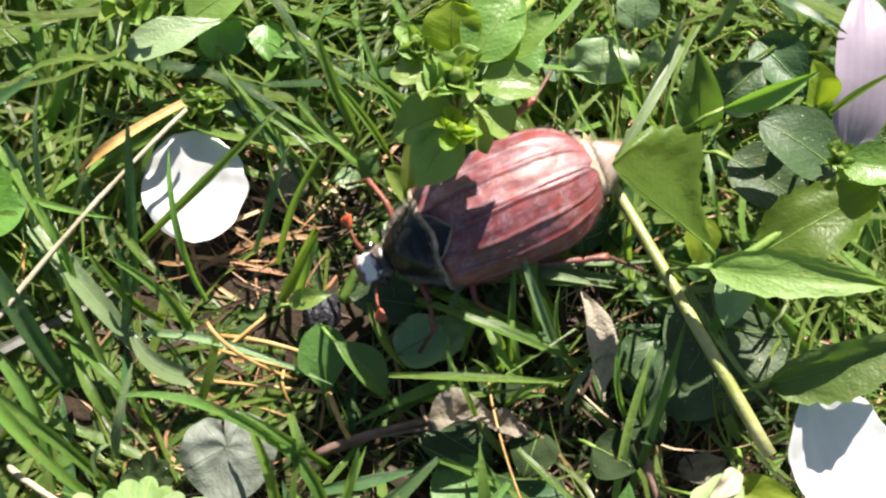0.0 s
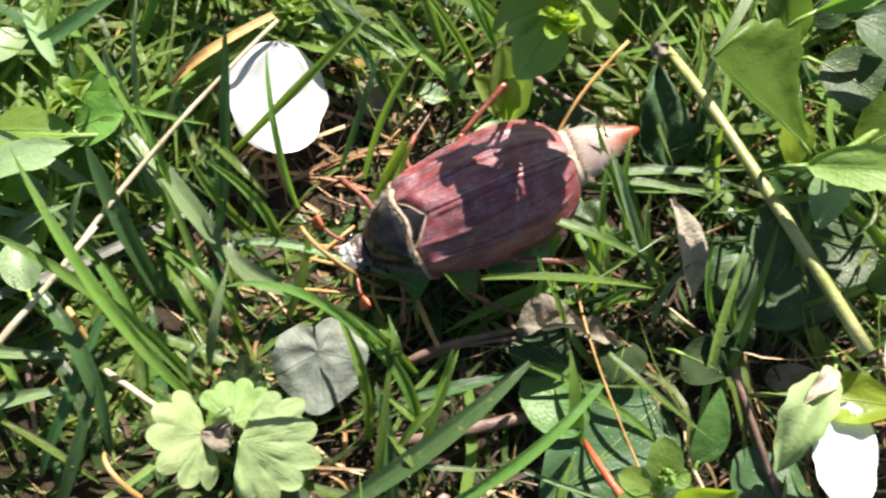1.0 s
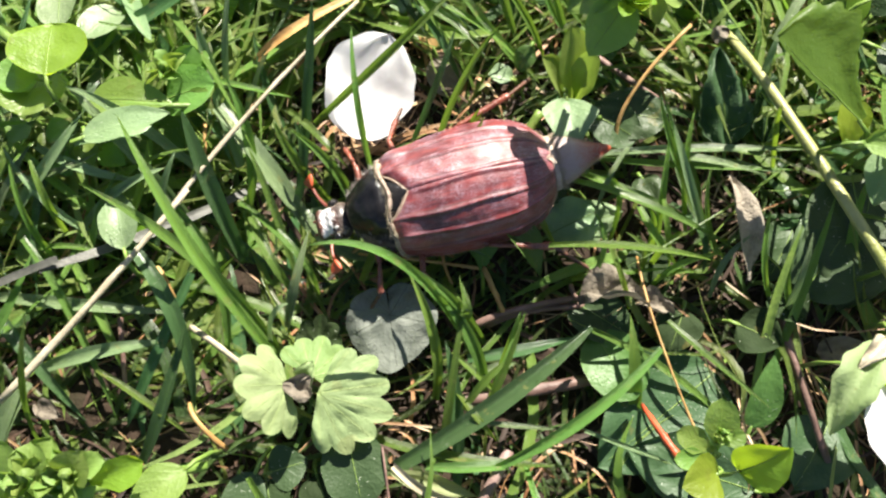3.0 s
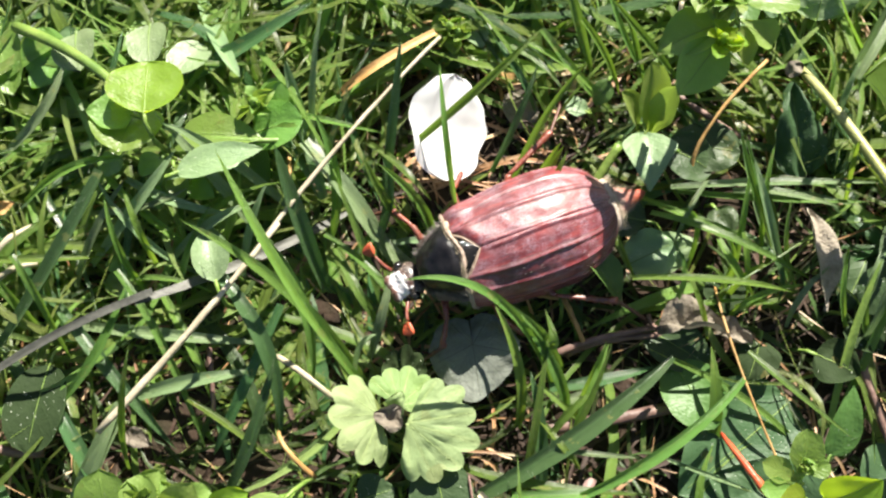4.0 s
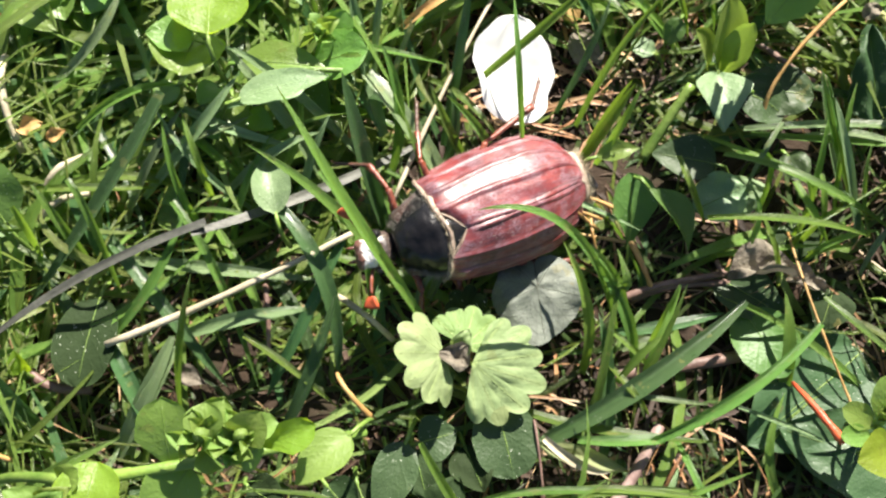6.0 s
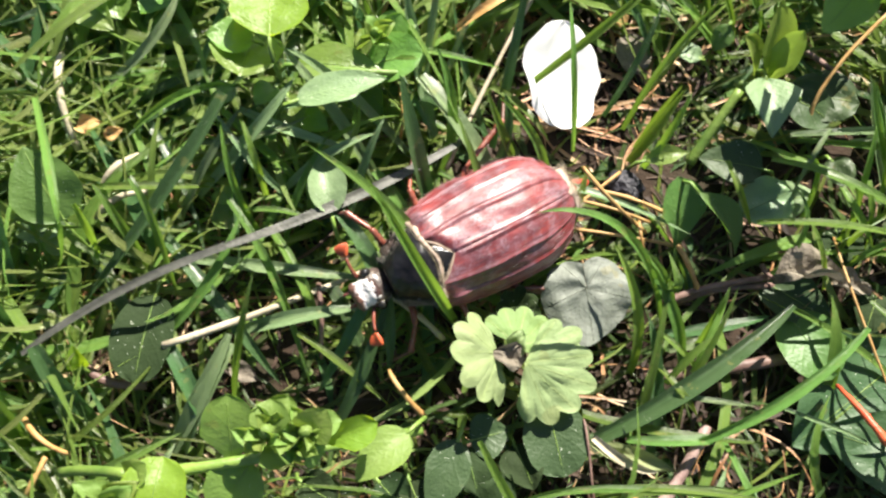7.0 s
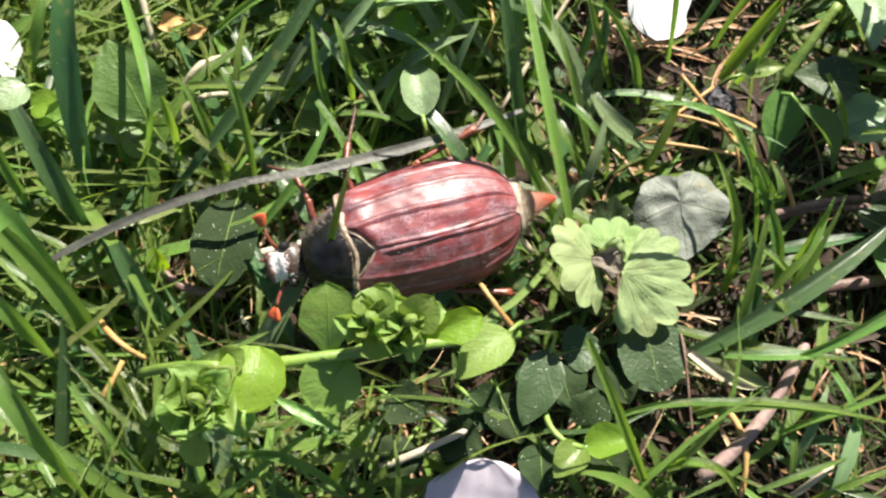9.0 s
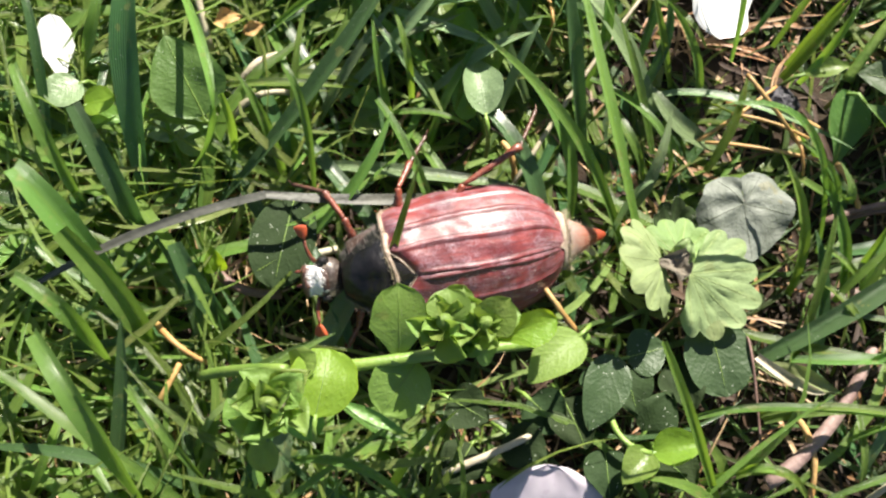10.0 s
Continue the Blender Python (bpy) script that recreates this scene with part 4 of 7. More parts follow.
stalk("straw_piece", "thin tan straw crossing under the grass", [(2.8, -32.3, 1), (4.8, -35.9, 1.2), (4.8, -40.7, 0)], 0.5, 0.45, STRAW_ORANGE)
stalk("thin_stalk", "thin dark dry thread beside ground ivy", [(-2.0, -25.7, 2.6), (-1.4, -29.0, 2.8), (-0.2, -36.8, 1.5)], 0.22, 0.2, STEM_BROWN)
stalk("straw_piece", "pale upright straw among dense grass", [(-59.1, 9.3, 4), (-58.4, 5.0, 5), (-56.8, -0.5, 2)], 0.75, 0.6, STRAW)
stalk("straw_piece", "pale tan straw among dense grass", [(-53.2, -5.2, 3), (-51.5, -3.0, 5), (-49.6, -0.9, 3)], 0.7, 0.5, STRAW)
stalk("straw_piece", "pale tan straw among dense grass", [(-53.5, -7.9, 3), (-50.9, -6.0, 4.5), (-48.0, -4.9, 3)], 0.6, 0.45, STRAW)
stalk("straw_piece", "pale dry stick lying in the grass", [(-29.9, -40.5, 2), (-24.8, -38.0, 3), (-19.4, -34.9, 1)], 0.6, 0.5, STRAW)
stalk("straw_piece", "orange dry straw in the lower grass", [(-58.0, -28.9, 3), (-55.3, -31.0, 4), (-52.9, -32.2, 2)], 0.5, 0.4, STRAW_ORANGE)
stalk("straw_piece", "orange dry straw in the lower grass", [(-57.0, -36.3, 2), (-56.1, -34.7, 3), (-55.3, -32.5, 3)], 0.55, 0.45, STRAW_ORANGE)
stalk("straw_piece", "tan dry straw in the grass", [(-29.9, -13.4, 2), (-29.3, -16.9, 2), (-29.2, -21.0, 0)], 0.5, 0.35, STEM_BROWN)
stalk("straw_piece", "tan dry straw in the grass", [(-21.9, -21.9, 2), (-20.6, -23.8, 3), (-18.0, -26.4, 1)], 0.35, 0.5, STRAW_ORANGE)
stalk("straw_piece", "orange dry straw in the grass", [(-26.5, -8.0, 2), (-25.5, -9.4, 2), (-24.9, -11.3, 0)], 0.55, 0.5, STRAW_ORANGE)
stalk("straw_piece", "ochre dry straw in the grass", [(-23.1, 9.3, 1), (-22.3, 5.5, 3), (-22.6, 2.9, 1)], 0.3, 0.3, STRAW_ORANGE)


# ---- petals and withered leaves ----
def petal(a, c, w, mat, label, shape="round", cup=0.05, roll=0.0, fold=0.05):
    ob = leaf(None, (0, 0, 0), ((Vector(c) - Vector(a)).length, 0, 0), w, mat, shape, roll, fold, -cup, 0.075, "petal", ragged=0.09)
    ob.matrix_world = between(a, c)
    return tagged(ob, label, "petal", "fallen petals on the lawn")


def between(a, c):
    """The pose whose x axis runs from a to c (millimetres)."""
    a, c = Vector(a), Vector(c)
    d = (c - a).normalized()
    side = Vector((0, 0, 1)).cross(d).normalized()
    up = d.cross(side)
    m = Matrix((d, side, up)).transposed().to_4x4()
    m.translation = a * MM
    return m


white_petal = petal((-6.3, 8.5, 0), (-6.4, 19.8, 2.5), 10.6, PETAL_WHITE, "white round fallen blossom petal lying in the grass")
petal((60.5, -20.6, 7), (52.6, -6.7, 11), 10.0, PETAL_WHITE, "white fallen blossom petal with a wavy edge", "round", cup=0.08)
petal((58.7, 16.2, 9), (59.6, 30.9, 13), 6.4, PETAL_PINK, "pale pinkish fallen blossom petal with dewy spots", cup=-0.15)
petal((-70.1, -6.6, 4), (-71.9, 0.2, 6), 3.4, PETAL_WHITE, "white crumpled blossom petal between grass blades", "spoon", roll=20)
petal((-19.8, -47.5, 1), (-20.5, -39.0, 3), 10.8, PETAL_LILAC, "pale pinkish fallen blossom petal under the grass")

dry = thing("withered_leaf", "curled grey-brown withered leaf on the soil", "leaf")
leaf(dry, (17.9, -9.7, 1), (24.7, -10.2, 2), 4.6, DRY, "ovate", -30, 0.62, 0.16, 0.45)
leaf(dry, (23.9, -9.9, 0), (27.9, -11.2, 1), 2.6, DRY, "ovate", -20, 0.6, 0.1, 0.5)
tube("leaf_stalk", [(17.3, -8.1, -1), (17.7, -9.4, 0), (18.5, -10.0, 1)], 0.3, 0.2, STEM_BROWN, dry)
dry = thing("withered_leaf", "long tan withered leaf hanging down among leaves", "leaf")
leaf(dry, (32.7, 3.0, 5.0), (35.1, -7.7, 3.0), 4.0, DRY_PALE, "lance", -25, 0.3, 0.06, 0.2)
dry = thing("withered_leaf", "brown crumpled withered leaf under the leaves", "leaf")
leaf(dry, (43.6, -14.4, -2), (48.6, -13.5, -1), 3.0, DRY, "ovate", 10, 0.2, 0.1, 0.25)
dry = thing("withered_leaf", "pale withered leaf scrap at the stem's node", "leaf")
leaf(dry, (32.1, 18.6, 3), (33.6, 19.6, 4), 1.8, DRY, "round", 0, 0.3, 0.2, 0.4)
dry = thing("withered_leaf", "tan withered leaf scrap in the grass", "leaf")
leaf(dry, (-38.6, -22.4, 0), (-35.1, -23.7, 1), 2.2, DRY, "lance", 0, 0.3, 0.1, 0.3)
dry = thing("withered_leaf", "ochre withered leaf scrap among dense grass", "leaf")
leaf(dry, (-56.0, 1.0, 5), (-53.0, 1.5, 6), 1.9, STRAW_ORANGE, "lance", 0, 0.3, 0.1, 0.3)
dry = thing("withered_leaf", "ochre withered leaf scrap among dense grass", "leaf")
leaf(dry, (-53.0, 0.1, 5), (-50.9, 1.1, 5.5), 1.5, STRAW_ORANGE, "lance", 10, 0.3, 0.1, 0.3)
dry = thing("withered_leaf", "pale yellowish withered leaf lying in the grass", "leaf")
leaf(dry, (-1.3, -28.1, 2), (7.9, -30.3, 1), 2.2, LEAF_SOFT, "lance", 0, 0.3, 0.05, 0.2)
lump = tagged(blob("black_lump", (0, 0, 0), (1.95, 2.2, 1.5), BLACK, None, 18, 28, 0.28, freq=1.1), "small black lump pushed along the soil by the beetle", "lump")


# ---- broad-leaved weeds ----
def plant(label, foot, category="weed"):
    ob = thing("weed_plant", label, category, "broad-leaved weeds in the lawn")
    ob.location = Vector(foot) * MM
    return ob


def stem(p, pts, r0, r1, mat=None):
    return tube("stem", pts, r0, r1, mat or STEM, p)


def whorl(p, centre, size, mat, seed, count=9, up=0.9):
    """A tight tuft of small young leaves round a shoot's tip."""
    r = random.Random(seed)
    for k in range(count):
        t = 2.4 * k + r.uniform(-0.55, 0.55)
        grow = (k + 1) / count * r.uniform(0.7, 1.1)
        a = Vector(centre) + Vector((math.cos(t), math.sin(t), 0)) * size * 0.10
        c = Vector(centre) + Vector((math.cos(t) * size * (0.35 + 0.65 * grow), math.sin(t) * size * (0.35 + 0.65 * grow), size * up * (1.0 - 0.9 * grow) + size * 0.15))
        leaf(p, a, c, size * (0.38 + 0.42 * grow), mat, r.choice(("spoon", "ovate")), r.uniform(-45, 45), r.uniform(0.2, 0.5), r.uniform(0.05, 0.22), 0.16, "young_leaf")
    blob("bud", Vector(centre) + Vector((0, 0, size * 0.55)), (size * 0.2, size * 0.2, size * 0.28), mat, p, 8, 12, 0.2)


# low plant with round leaves and a leafy shoot
p = plant("low weed with round bright green leaves", (-42.3, 13.5, -3))
stem(p, [(-53.0, 20.8, 6), (-42.8, 15.0, 11), (-35.6, 9.0, 12)], 0.65, 0.45)
leaf(p, (-34.9, 8.4, 14), (-35.6, 14.4, 12.5), 7.6, LEAF_LIME, "round", 4, 0.08, 0.03)
leaf(p, (-37.4, 10.8, 9), (-37.8, 4.8, 12.5), 7.2, LEAF, "round", -4, 0.1, 0.04)
leaf(p, (-37.1, 9.2, 11), (-41.6, 9.2, 12), 4.5, LEAF, "ovate", 10, 0.1, 0.05)
p = plant("low weed with long folded leaves and a shoot", (-30.8, 9.1, -3))
stem(p, [(-34.2, 8.6, 6), (-27.6, 7.8, 8), (-22.1, 8.3, 7)], 0.4, 0.3)
leaf(p, (-33.4, 8.6, 7), (-24.5, 8.1, 8), 4.6, LEAF, "ovate", -14, 0.15, 0.04)
leaf(p, (-32.5, 3.6, 10), (-23.6, 6.0, 11), 3.8, LEAF_GREY, "ovate", -16, 0.12, 0.04)
leaf(p, (-24.1, 8.8, 6), (-20.7, 9.2, 8), 2.1, LEAF, "round", 0, 0.1, 0.05)
leaf(p, (-29.1, 8.5, 3), (-24.7, 4.5, 2), 6.0, LEAF_MID, "ovate", 10, 0.1, 0.05)
leaf(p, (-24.9, 11.4, 6), (-22.9, 14.4, 8), 3.0, LEAF, "spoon", 30, 0.2, 0.05)
whorl(p, (-25.3, 11.5, 8), 2.6, LEAF_YOUNG, 3)
p = plant("cluster of round green leaves on thin stalks", (-45.1, 21.1, -3))
for a, c, w, m in (((-46.3, 20.3, 6), (-44.0, 14.7, 9), 5.0, LEAF_GREY), ((-38.6, 22.0, 5), (-37.3, 16.2, 7.5), 4.6, LEAF_GREY), ((-32.5, 20.0, 4), (-35.0, 15.6, 6.5), 4.2, LEAF_GREY), ((-49.3, 15.3, 4), (-50.0, 20.9, 6), 5.0, LEAF)):
    leaf(p, a, c, w, m, "round", 5, 0.12, 0.06)
p = plant("crowded round glossy leaves beside the low weed", (-53.8, 20.3, -3.0))
leaf(p, (-56.6, 22.4, 3.0), (-52.8, 13.3, 5.0), 5.6, LEAF, "round", 6, 0.14, 0.08, 0.08)
leaf(p, (-45.7, 20.0, 3.0), (-51.0, 14.2, 5.0), 4.4, LEAF, "round", 6, 0.14, 0.08, 0.08)
leaf(p, (-49.2, 20.9, 4.0), (-43.5, 16.6, 5.5), 3.6, LEAF_GREY, "ovate", 6, 0.14, 0.08, 0.08)
leaf(p, (-58.6, 16.2, 4.0), (-53.5, 12.0, 5.0), 4.2, LEAF, "ovate", 6, 0.14, 0.08, 0.08)
leaf(p, (-38.6, 18.1, 2.0), (-32.3, 18.8, 4.0), 2.8, LEAF_GREY, "ovate", 6, 0.14, 0.08, 0.08)
leaf(p, (-38.6, 23.4, 2.0), (-41.8, 19.1, 4.0), 3.0, LEAF, "ovate", 6, 0.14, 0.08, 0.08)
leaf(p, (-49.4, 12.2, 2.0), (-44.7, 13.0, 4.0), 2.6, LEAF, "ovate", 6, 0.14, 0.08, 0.08)
leaf(p, (-51.2, 14.2, 2.0), (-52.5, 14.5, 4.0), 2.4, LEAF, "round", 6, 0.14, 0.08, 0.08)
p = plant("small bright seedling leaves under a taller weed", (-38.3, 6.2, -3))
for a, c, w in (((-35.5, 6.4, 6), (-37.2, 3.9, 7), 3.0), ((-34.2, 5.5, 6), (-32.7, 1.9, 6), 3.2), ((-37.1, 3.9, 5), (-35.3, 0.9, 5), 3.0), ((-32.6, 4.0, 5), (-29.8, 2.3, 5), 2.6), ((-39.9, 6.3, 6), (-41.7, 4.1, 6), 3.0)):
    leaf(p, a, c, w, LEAF, "ovate", 8, 0.15, 0.06)
p = plant("upper weed with overlapping green leaves", (-9.1, 32.9, -3))
leaf(p, (-2.7, 30.0, 7), (-11.9, 25.5, 8), 4.4, LEAF_GREY, "spoon", 10, 0.15, 0.05)
leaf(p, (-3.6, 27.1, 3), (-4.4, 33.1, 5), 5.0, LEAF, "ovate", 20, 0.15, 0.06)
leaf(p, (-7.1, 30.5, 5), (-0.0, 34.0, 7), 6.0, LEAF, "ovate", -10, 0.1, 0.06)
leaf(p, (0.6, 31.6, 3), (1.1, 27.2, 3), 3.6, LEAF, "ovate", 0, 0.15, 0.06)
leaf(p, (-0.9, 21.6, 2), (-1.0, 25.5, 4), 3.4, LEAF_MID, "round", 0, 0.1, 0.06)
leaf(p, (6.0, 28.5, 3), (1.5, 27.4, 4), 2.2, LEAF_MID, "lance", 10, 0.2, 0.06)
whorl(p, (-11.0, 29.0, 10), 4.0, LEAF_YOUNG, 5)
whorl(p, (-4.5, 22.2, 3), 2.4, LEAF_YOUNG, 6)
leaf(p, (-24.4, 28.5, 2), (-19.4, 25.0, 3), 5.0, LEAF_MID, "ovate", 0, 0.1, 0.06)
leaf(p, (-23.8, 26.4, 1), (-25.4, 28.6, 3), 3.6, LEAF_MID, "round", 0, 0.1, 0.06)
p = plant("leafy green plant at the lawn's far side", (-27.3, 13.9, -3))
leaf(p, (-26.2, 9.6, 5), (-20.4, 10.1, 8), 5.5, LEAF, "round", 0, 0.12, 0.06)
leaf(p, (-26.1, 14.2, 5), (-21.3, 12.5, 7), 4.0, LEAF, "round", 0, 0.12, 0.06)
p = plant("striped young leaf bud close to the soil", (-30.1, -2.1, -3))
leaf(p, (-28.5, -7.0, 6.5), (-30.1, -0.9, 5.5), 3.9, LEAF_GREY, "ovate", 6, 0.25, 0.12)
leaf(p, (-29.1, -4.4, 0), (-32.0, -2.0, 3), 3.6, LEAF, "ovate", -20, 0.2, 0.1)
p = plant("pale green leaves on a thick green stalk", (-30.7, 5.5, -3))
stem(p, [(-29.4, 2.9, 0), (-32.0, 3.9, 3), (-33.0, 5.1, 5)], 0.7, 0.5)
leaf(p, (-34.7, 3.6, 7), (-26.5, 5.7, 8), 2.6, LEAF_GREY, "spoon", -15, 0.15, 0.05)
leaf(p, (-30.2, 2.6, 1), (-28.8, 3.7, 2), 1.6, LEAF, "round", 0, 0.15, 0.05)
# small plants behind the beetle's way
p = plant("small clover-like seedling with a round leaf", (10.0, 15.4, -3))
leaf(p, (10.6, 15.2, -1), (8.0, 16.3, -1), 2.4, LEAF_GREY, "round", 0, 0.1, 0.08)
stem(p, [(12.0, 13.4, -3), (11.6, 14.7, -2), (10.5, 15.6, -1)], 0.2, 0.15)
p = plant("shoot with upright narrow green leaves", (17.9, 14.6, -3))
leaf(p, (17.0, 11.9, 0), (16.0, 17.3, 9), 3.8, LEAF_YOUNG, "spoon", 10, 0.25, 0.06)
leaf(p, (17.7, 12.2, 0), (18.8, 15.0, 8), 3.2, LEAF_YOUNG, "spoon", -20, 0.25, 0.06)
leaf(p, (16.1, 12.5, 0), (13.3, 15.0, 6), 3.0, LEAF_YOUNG, "spoon", 20, 0.25, 0.06)
leaf(p, (16.2, 11.2, 4), (16.4, 4.2, 5), 6.2, LEAF_GREY, "point", 0, 0.18, 0.10)
leaf(p, (12.3, 17.1, 4), (11.1, 14.9, 2), 2.4, LEAF_MID, "ovate", 0, 0.2, 0.1)
p = plant("small bright rosette beside an orange straw", (-5.7, 24.8, -3))
whorl(p, (-5.4, 22.7, 3), 2.8, LEAF_YOUNG, 8)
leaf(p, (-3.3, 24.4, 3), (-1.6, 21.0, 3), 3.4, LEAF_GREY, "ovate", 0, 0.2, 0.08)
p = plant("round brownish green leaf on the soil", (2.8, 15.5, -3))
leaf(p, (4.1, 13.5, -2), (1.7, 17.5, -1), 4.0, DRY, "round", 0, 0.1, 0.05)
leaf(p, (1.7, 18.5, -1), (0.3, 20.8, 0), 2.2, STRAW_ORANGE, "round", 0, 0.1, 0.05)
# tall leafy shoot leaning over the beetle's start
p = plant("tall leafy weed shoot with bright young leaves", (24.4, 33.4, -3))
stem(p, [(31.9, 37.0, 6), (26.7, 28.5, 14), (19.6, 18.0, 21.0)], 0.5, 0.35)
stem(p, [(36.0, 44.0, -4), (34.8, 41.5, 2), (31.9, 37.0, 6)], 0.6, 0.5)
leaf(p, (19.3, 20.5, 22.0), (19.2, 23.8, 24.5), 5.0, LEAF_LIME, "round", 4, 0.1, 0.04, 0.08)
leaf(p, (23.3, 20.2, 22.0), (27.7, 23.2, 24.0), 3.4, LEAF, "ovate", 0, 0.18, 0.06, 0.08)
leaf(p, (21.7, 17.7, 22.0), (26.6, 17.5, 22.0), 3.6, LEAF, "round", -8, 0.18, 0.06, 0.08)
leaf(p, (19.6, 15.8, 21.0), (14.3, 13.9, 19.0), 4.8, LEAF, "ovate", 10, 0.18, 0.06, 0.08)
leaf(p, (19.6, 14.3, 21.0), (16.4, 10.0, 18.0), 4.6, LEAF, "ovate", -8, 0.18, 0.06, 0.08)
leaf(p, (21.0, 15.2, 22.0), (22.3, 12.3, 20.0), 2.4, LEAF_YOUNG, "ovate", 0, 0.18, 0.06, 0.08)
leaf(p, (18.4, 17.6, 22.0), (14.6, 19.7, 21.0), 3.8, LEAF, "spoon", 8, 0.18, 0.06, 0.08)
leaf(p, (21.4, 15.7, 22.0), (24.3, 13.9, 21.0), 3.0, LEAF_YOUNG, "spoon", 0, 0.25, 0.06, 0.08)
leaf(p, (18.0, 20.0, 21.0), (15.2, 22.0, 22.0), 3.0, LEAF_YOUNG, "spoon", 0, 0.25, 0.06, 0.08)
leaf(p, (22.3, 20.5, 20.0), (24.4, 24.4, 21.0), 4.2, LEAF_MID, "ovate", 15, 0.18, 0.06, 0.08)
# extra leaf added to close a hole in the shoot's shadow
leaf(p, (21.0, 19.6, 22.5), (25.0, 25.4, 23.5), 5.2, LEAF, "ovate", 0, 0.15, 0.05)
whorl(p, (19.6, 17.6, 22.0), 3.6, LEAF_YOUNG, 11, 13)
whorl(p, (16.3, 21.2, 21.0), 2.6, LEAF_YOUNG, 12, 9)
whorl(p, (19.3, 13.6, 21.5), 2.4, LEAF_LIME, 14, 9)
leaf(p, (25.3, 23.7, 11), (28.5, 26.7, 12), 4.4, LEAF, "ovate", 10, 0.15, 0.05)
leaf(p, (24.3, 24.5, 10), (24.6, 19.2, 11), 4.6, LEAF_MID, "ovate", 0, 0.15, 0.05)
leaf(p, (25.9, 31.0, 9), (23.2, 33.0, 11), 5.0, LEAF, "ovate", 0, 0.2, 0.05)
# dark leaves round the start
p = plant("felted grey-green leaf among dark leaves", (37.0, 27.5, -3))
leaf(p, (35.7, 25.2, 3), (36.0, 29.9, 5), 7.4, LEAF_GREY, "round", 0, 0.10, 0.10, 0.12)
leaf(p, (39.3, 30.4, 5), (39.0, 34.4, 7), 4.6, LEAF_GREY, "round", 0, 0.12, 0.08)
leaf(p, (32.7, 23.1, -1), (33.5, 25.5, 2), 3.0, LEAF_DARK, "ovate", 0, 0.2, 0.08)
leaf(p, (29.9, 28.0, 2), (32.8, 27.2, 1), 4.0, LEAF_DARK, "ovate", 0, 0.2, 0.08)
leaf(p, (40.8, 26.9, 2), (41.4, 29.5, 5), 2.6, LEAF_GREY, "ovate", 0, 0.2, 0.08)
p = plant("crinkled dark green leaves with yellow edges", (50.5, 27.7, -3))
leaf(p, (45.9, 20.0, 4), (44.1, 26.4, 10), 4.6, LEAF_MID, "ovate", -25, 0.3, 0.10, 0.15)
leaf(p, (47.2, 22.5, 4), (52.1, 26.7, 6), 6.0, LEAF_DARK, "ovate", 15, 0.2, 0.08, 0.15)
leaf(p, (52.5, 30.1, 4), (57.0, 23.5, 5), 5.5, LEAF_DARK, "ovate", 15, 0.2, 0.08, 0.15)
stem(p, [(45.3, 27.8, 9), (46.7, 29.3, 11), (47.2, 31.3, 14)], 0.5, 0.5)
p = plant("heart-shaped leaves on a pale stem", (35.5, 21.7, -3))
stem(p, [(33.7, 20.2, 2), (38.4, 8.0, 8), (47.8, -12.6, 12)], 0.5, 0.62, STEM_YELLOW)
leaf(p, (42.5, 5.8, 14.0), (32.8, 11.6, 20.0), 12.5, LEAF_BACKLIT, "spoon", 4, 0.10, 0.02, 0.08, teeth=7, halves=(-0.12, 1.0))
leaf(p, (42.6, 3.8, 14), (56.5, 1.7, 18), 4.0, LEAF_YOUNG, "ovate", 10, 0.2, 0.08, 0.14, teeth=7)
leaf(p, (47.3, 5.1, 14), (57.4, 10.7, 17), 6.6, LEAF_BACKLIT, "ovate", -8, 0.15, 0.06, 0.14, teeth=7)
leaf(p, (54.4, 12.7, 15), (47.3, 16.9, 16), 6.6, LEAF_DARK, "round", 6, 0.12, 0.06)
leaf(p, (46.5, 15.2, 10), (53.8, 10.2, 10), 6.5, LEAF_DARK, "ovate", 0, 0.12, 0.06)
leaf(p, (54.0, 12.7, 17), (59.3, 11.1, 19), 4.0, LEAF, "ovate", 0, 0.2, 0.08)
leaf(p, (44.9, 19.0, 13), (52.9, 21.4, 17), 2.2, LEAF, "lance", 35, 0.45, 0.06)
leaf(p, (53.6, 19.0, 14), (52.2, 22.4, 17), 3.5, LEAF_LIME, "ovate", 0, 0.3, 0.06)
leaf(p, (48.9, -6.3, 10), (61.3, -1.6, 15), 5.4, LEAF_MID, "ovate", 20, 0.26, 0.08, 0.16, teeth=8)
leaf(p, (42.8, 9.1, 12), (42.9, 4.7, 10), 3.4, LEAF_LIME, "ovate", 0, 0.2, 0.08)
leaf(p, (46.6, 4.6, 11), (45.6, -1.0, 9), 3.6, LEAF_GREY, "ovate", 15, 0.2, 0.08)
whorl(p, (53.7, 13.2, 16), 2.4, LEAF_YOUNG, 21)
stem(p, [(41.7, 4.4, 12), (46.6, 5.3, 14), (55.0, 12.5, 16)], 0.45, 0.4)
p = plant("large dark green leaf flat on the soil", (48.9, -1.0, -3))
leaf(p, (50.0, 4.7, 0), (45.3, -10.1, 0), 13.0, LEAF_DARK, "ovate", 0, 0.06, 0.06, 0.08)
leaf(p, (41.6, -0.6, -1), (38.4, -7.0, -1), 6.0, LEAF_DARK, "ovate", 0, 0.1, 0.06, 0.1)
p = plant("dark crinkled leaf in the shade", (33.0, 15.1, -3))
leaf(p, (33.9, 7.4, 0), (32.3, 17.4, 4), 5.4, LEAF_DARK, "ovate", 0, 0.14, 0.08, 0.45, teeth=8)
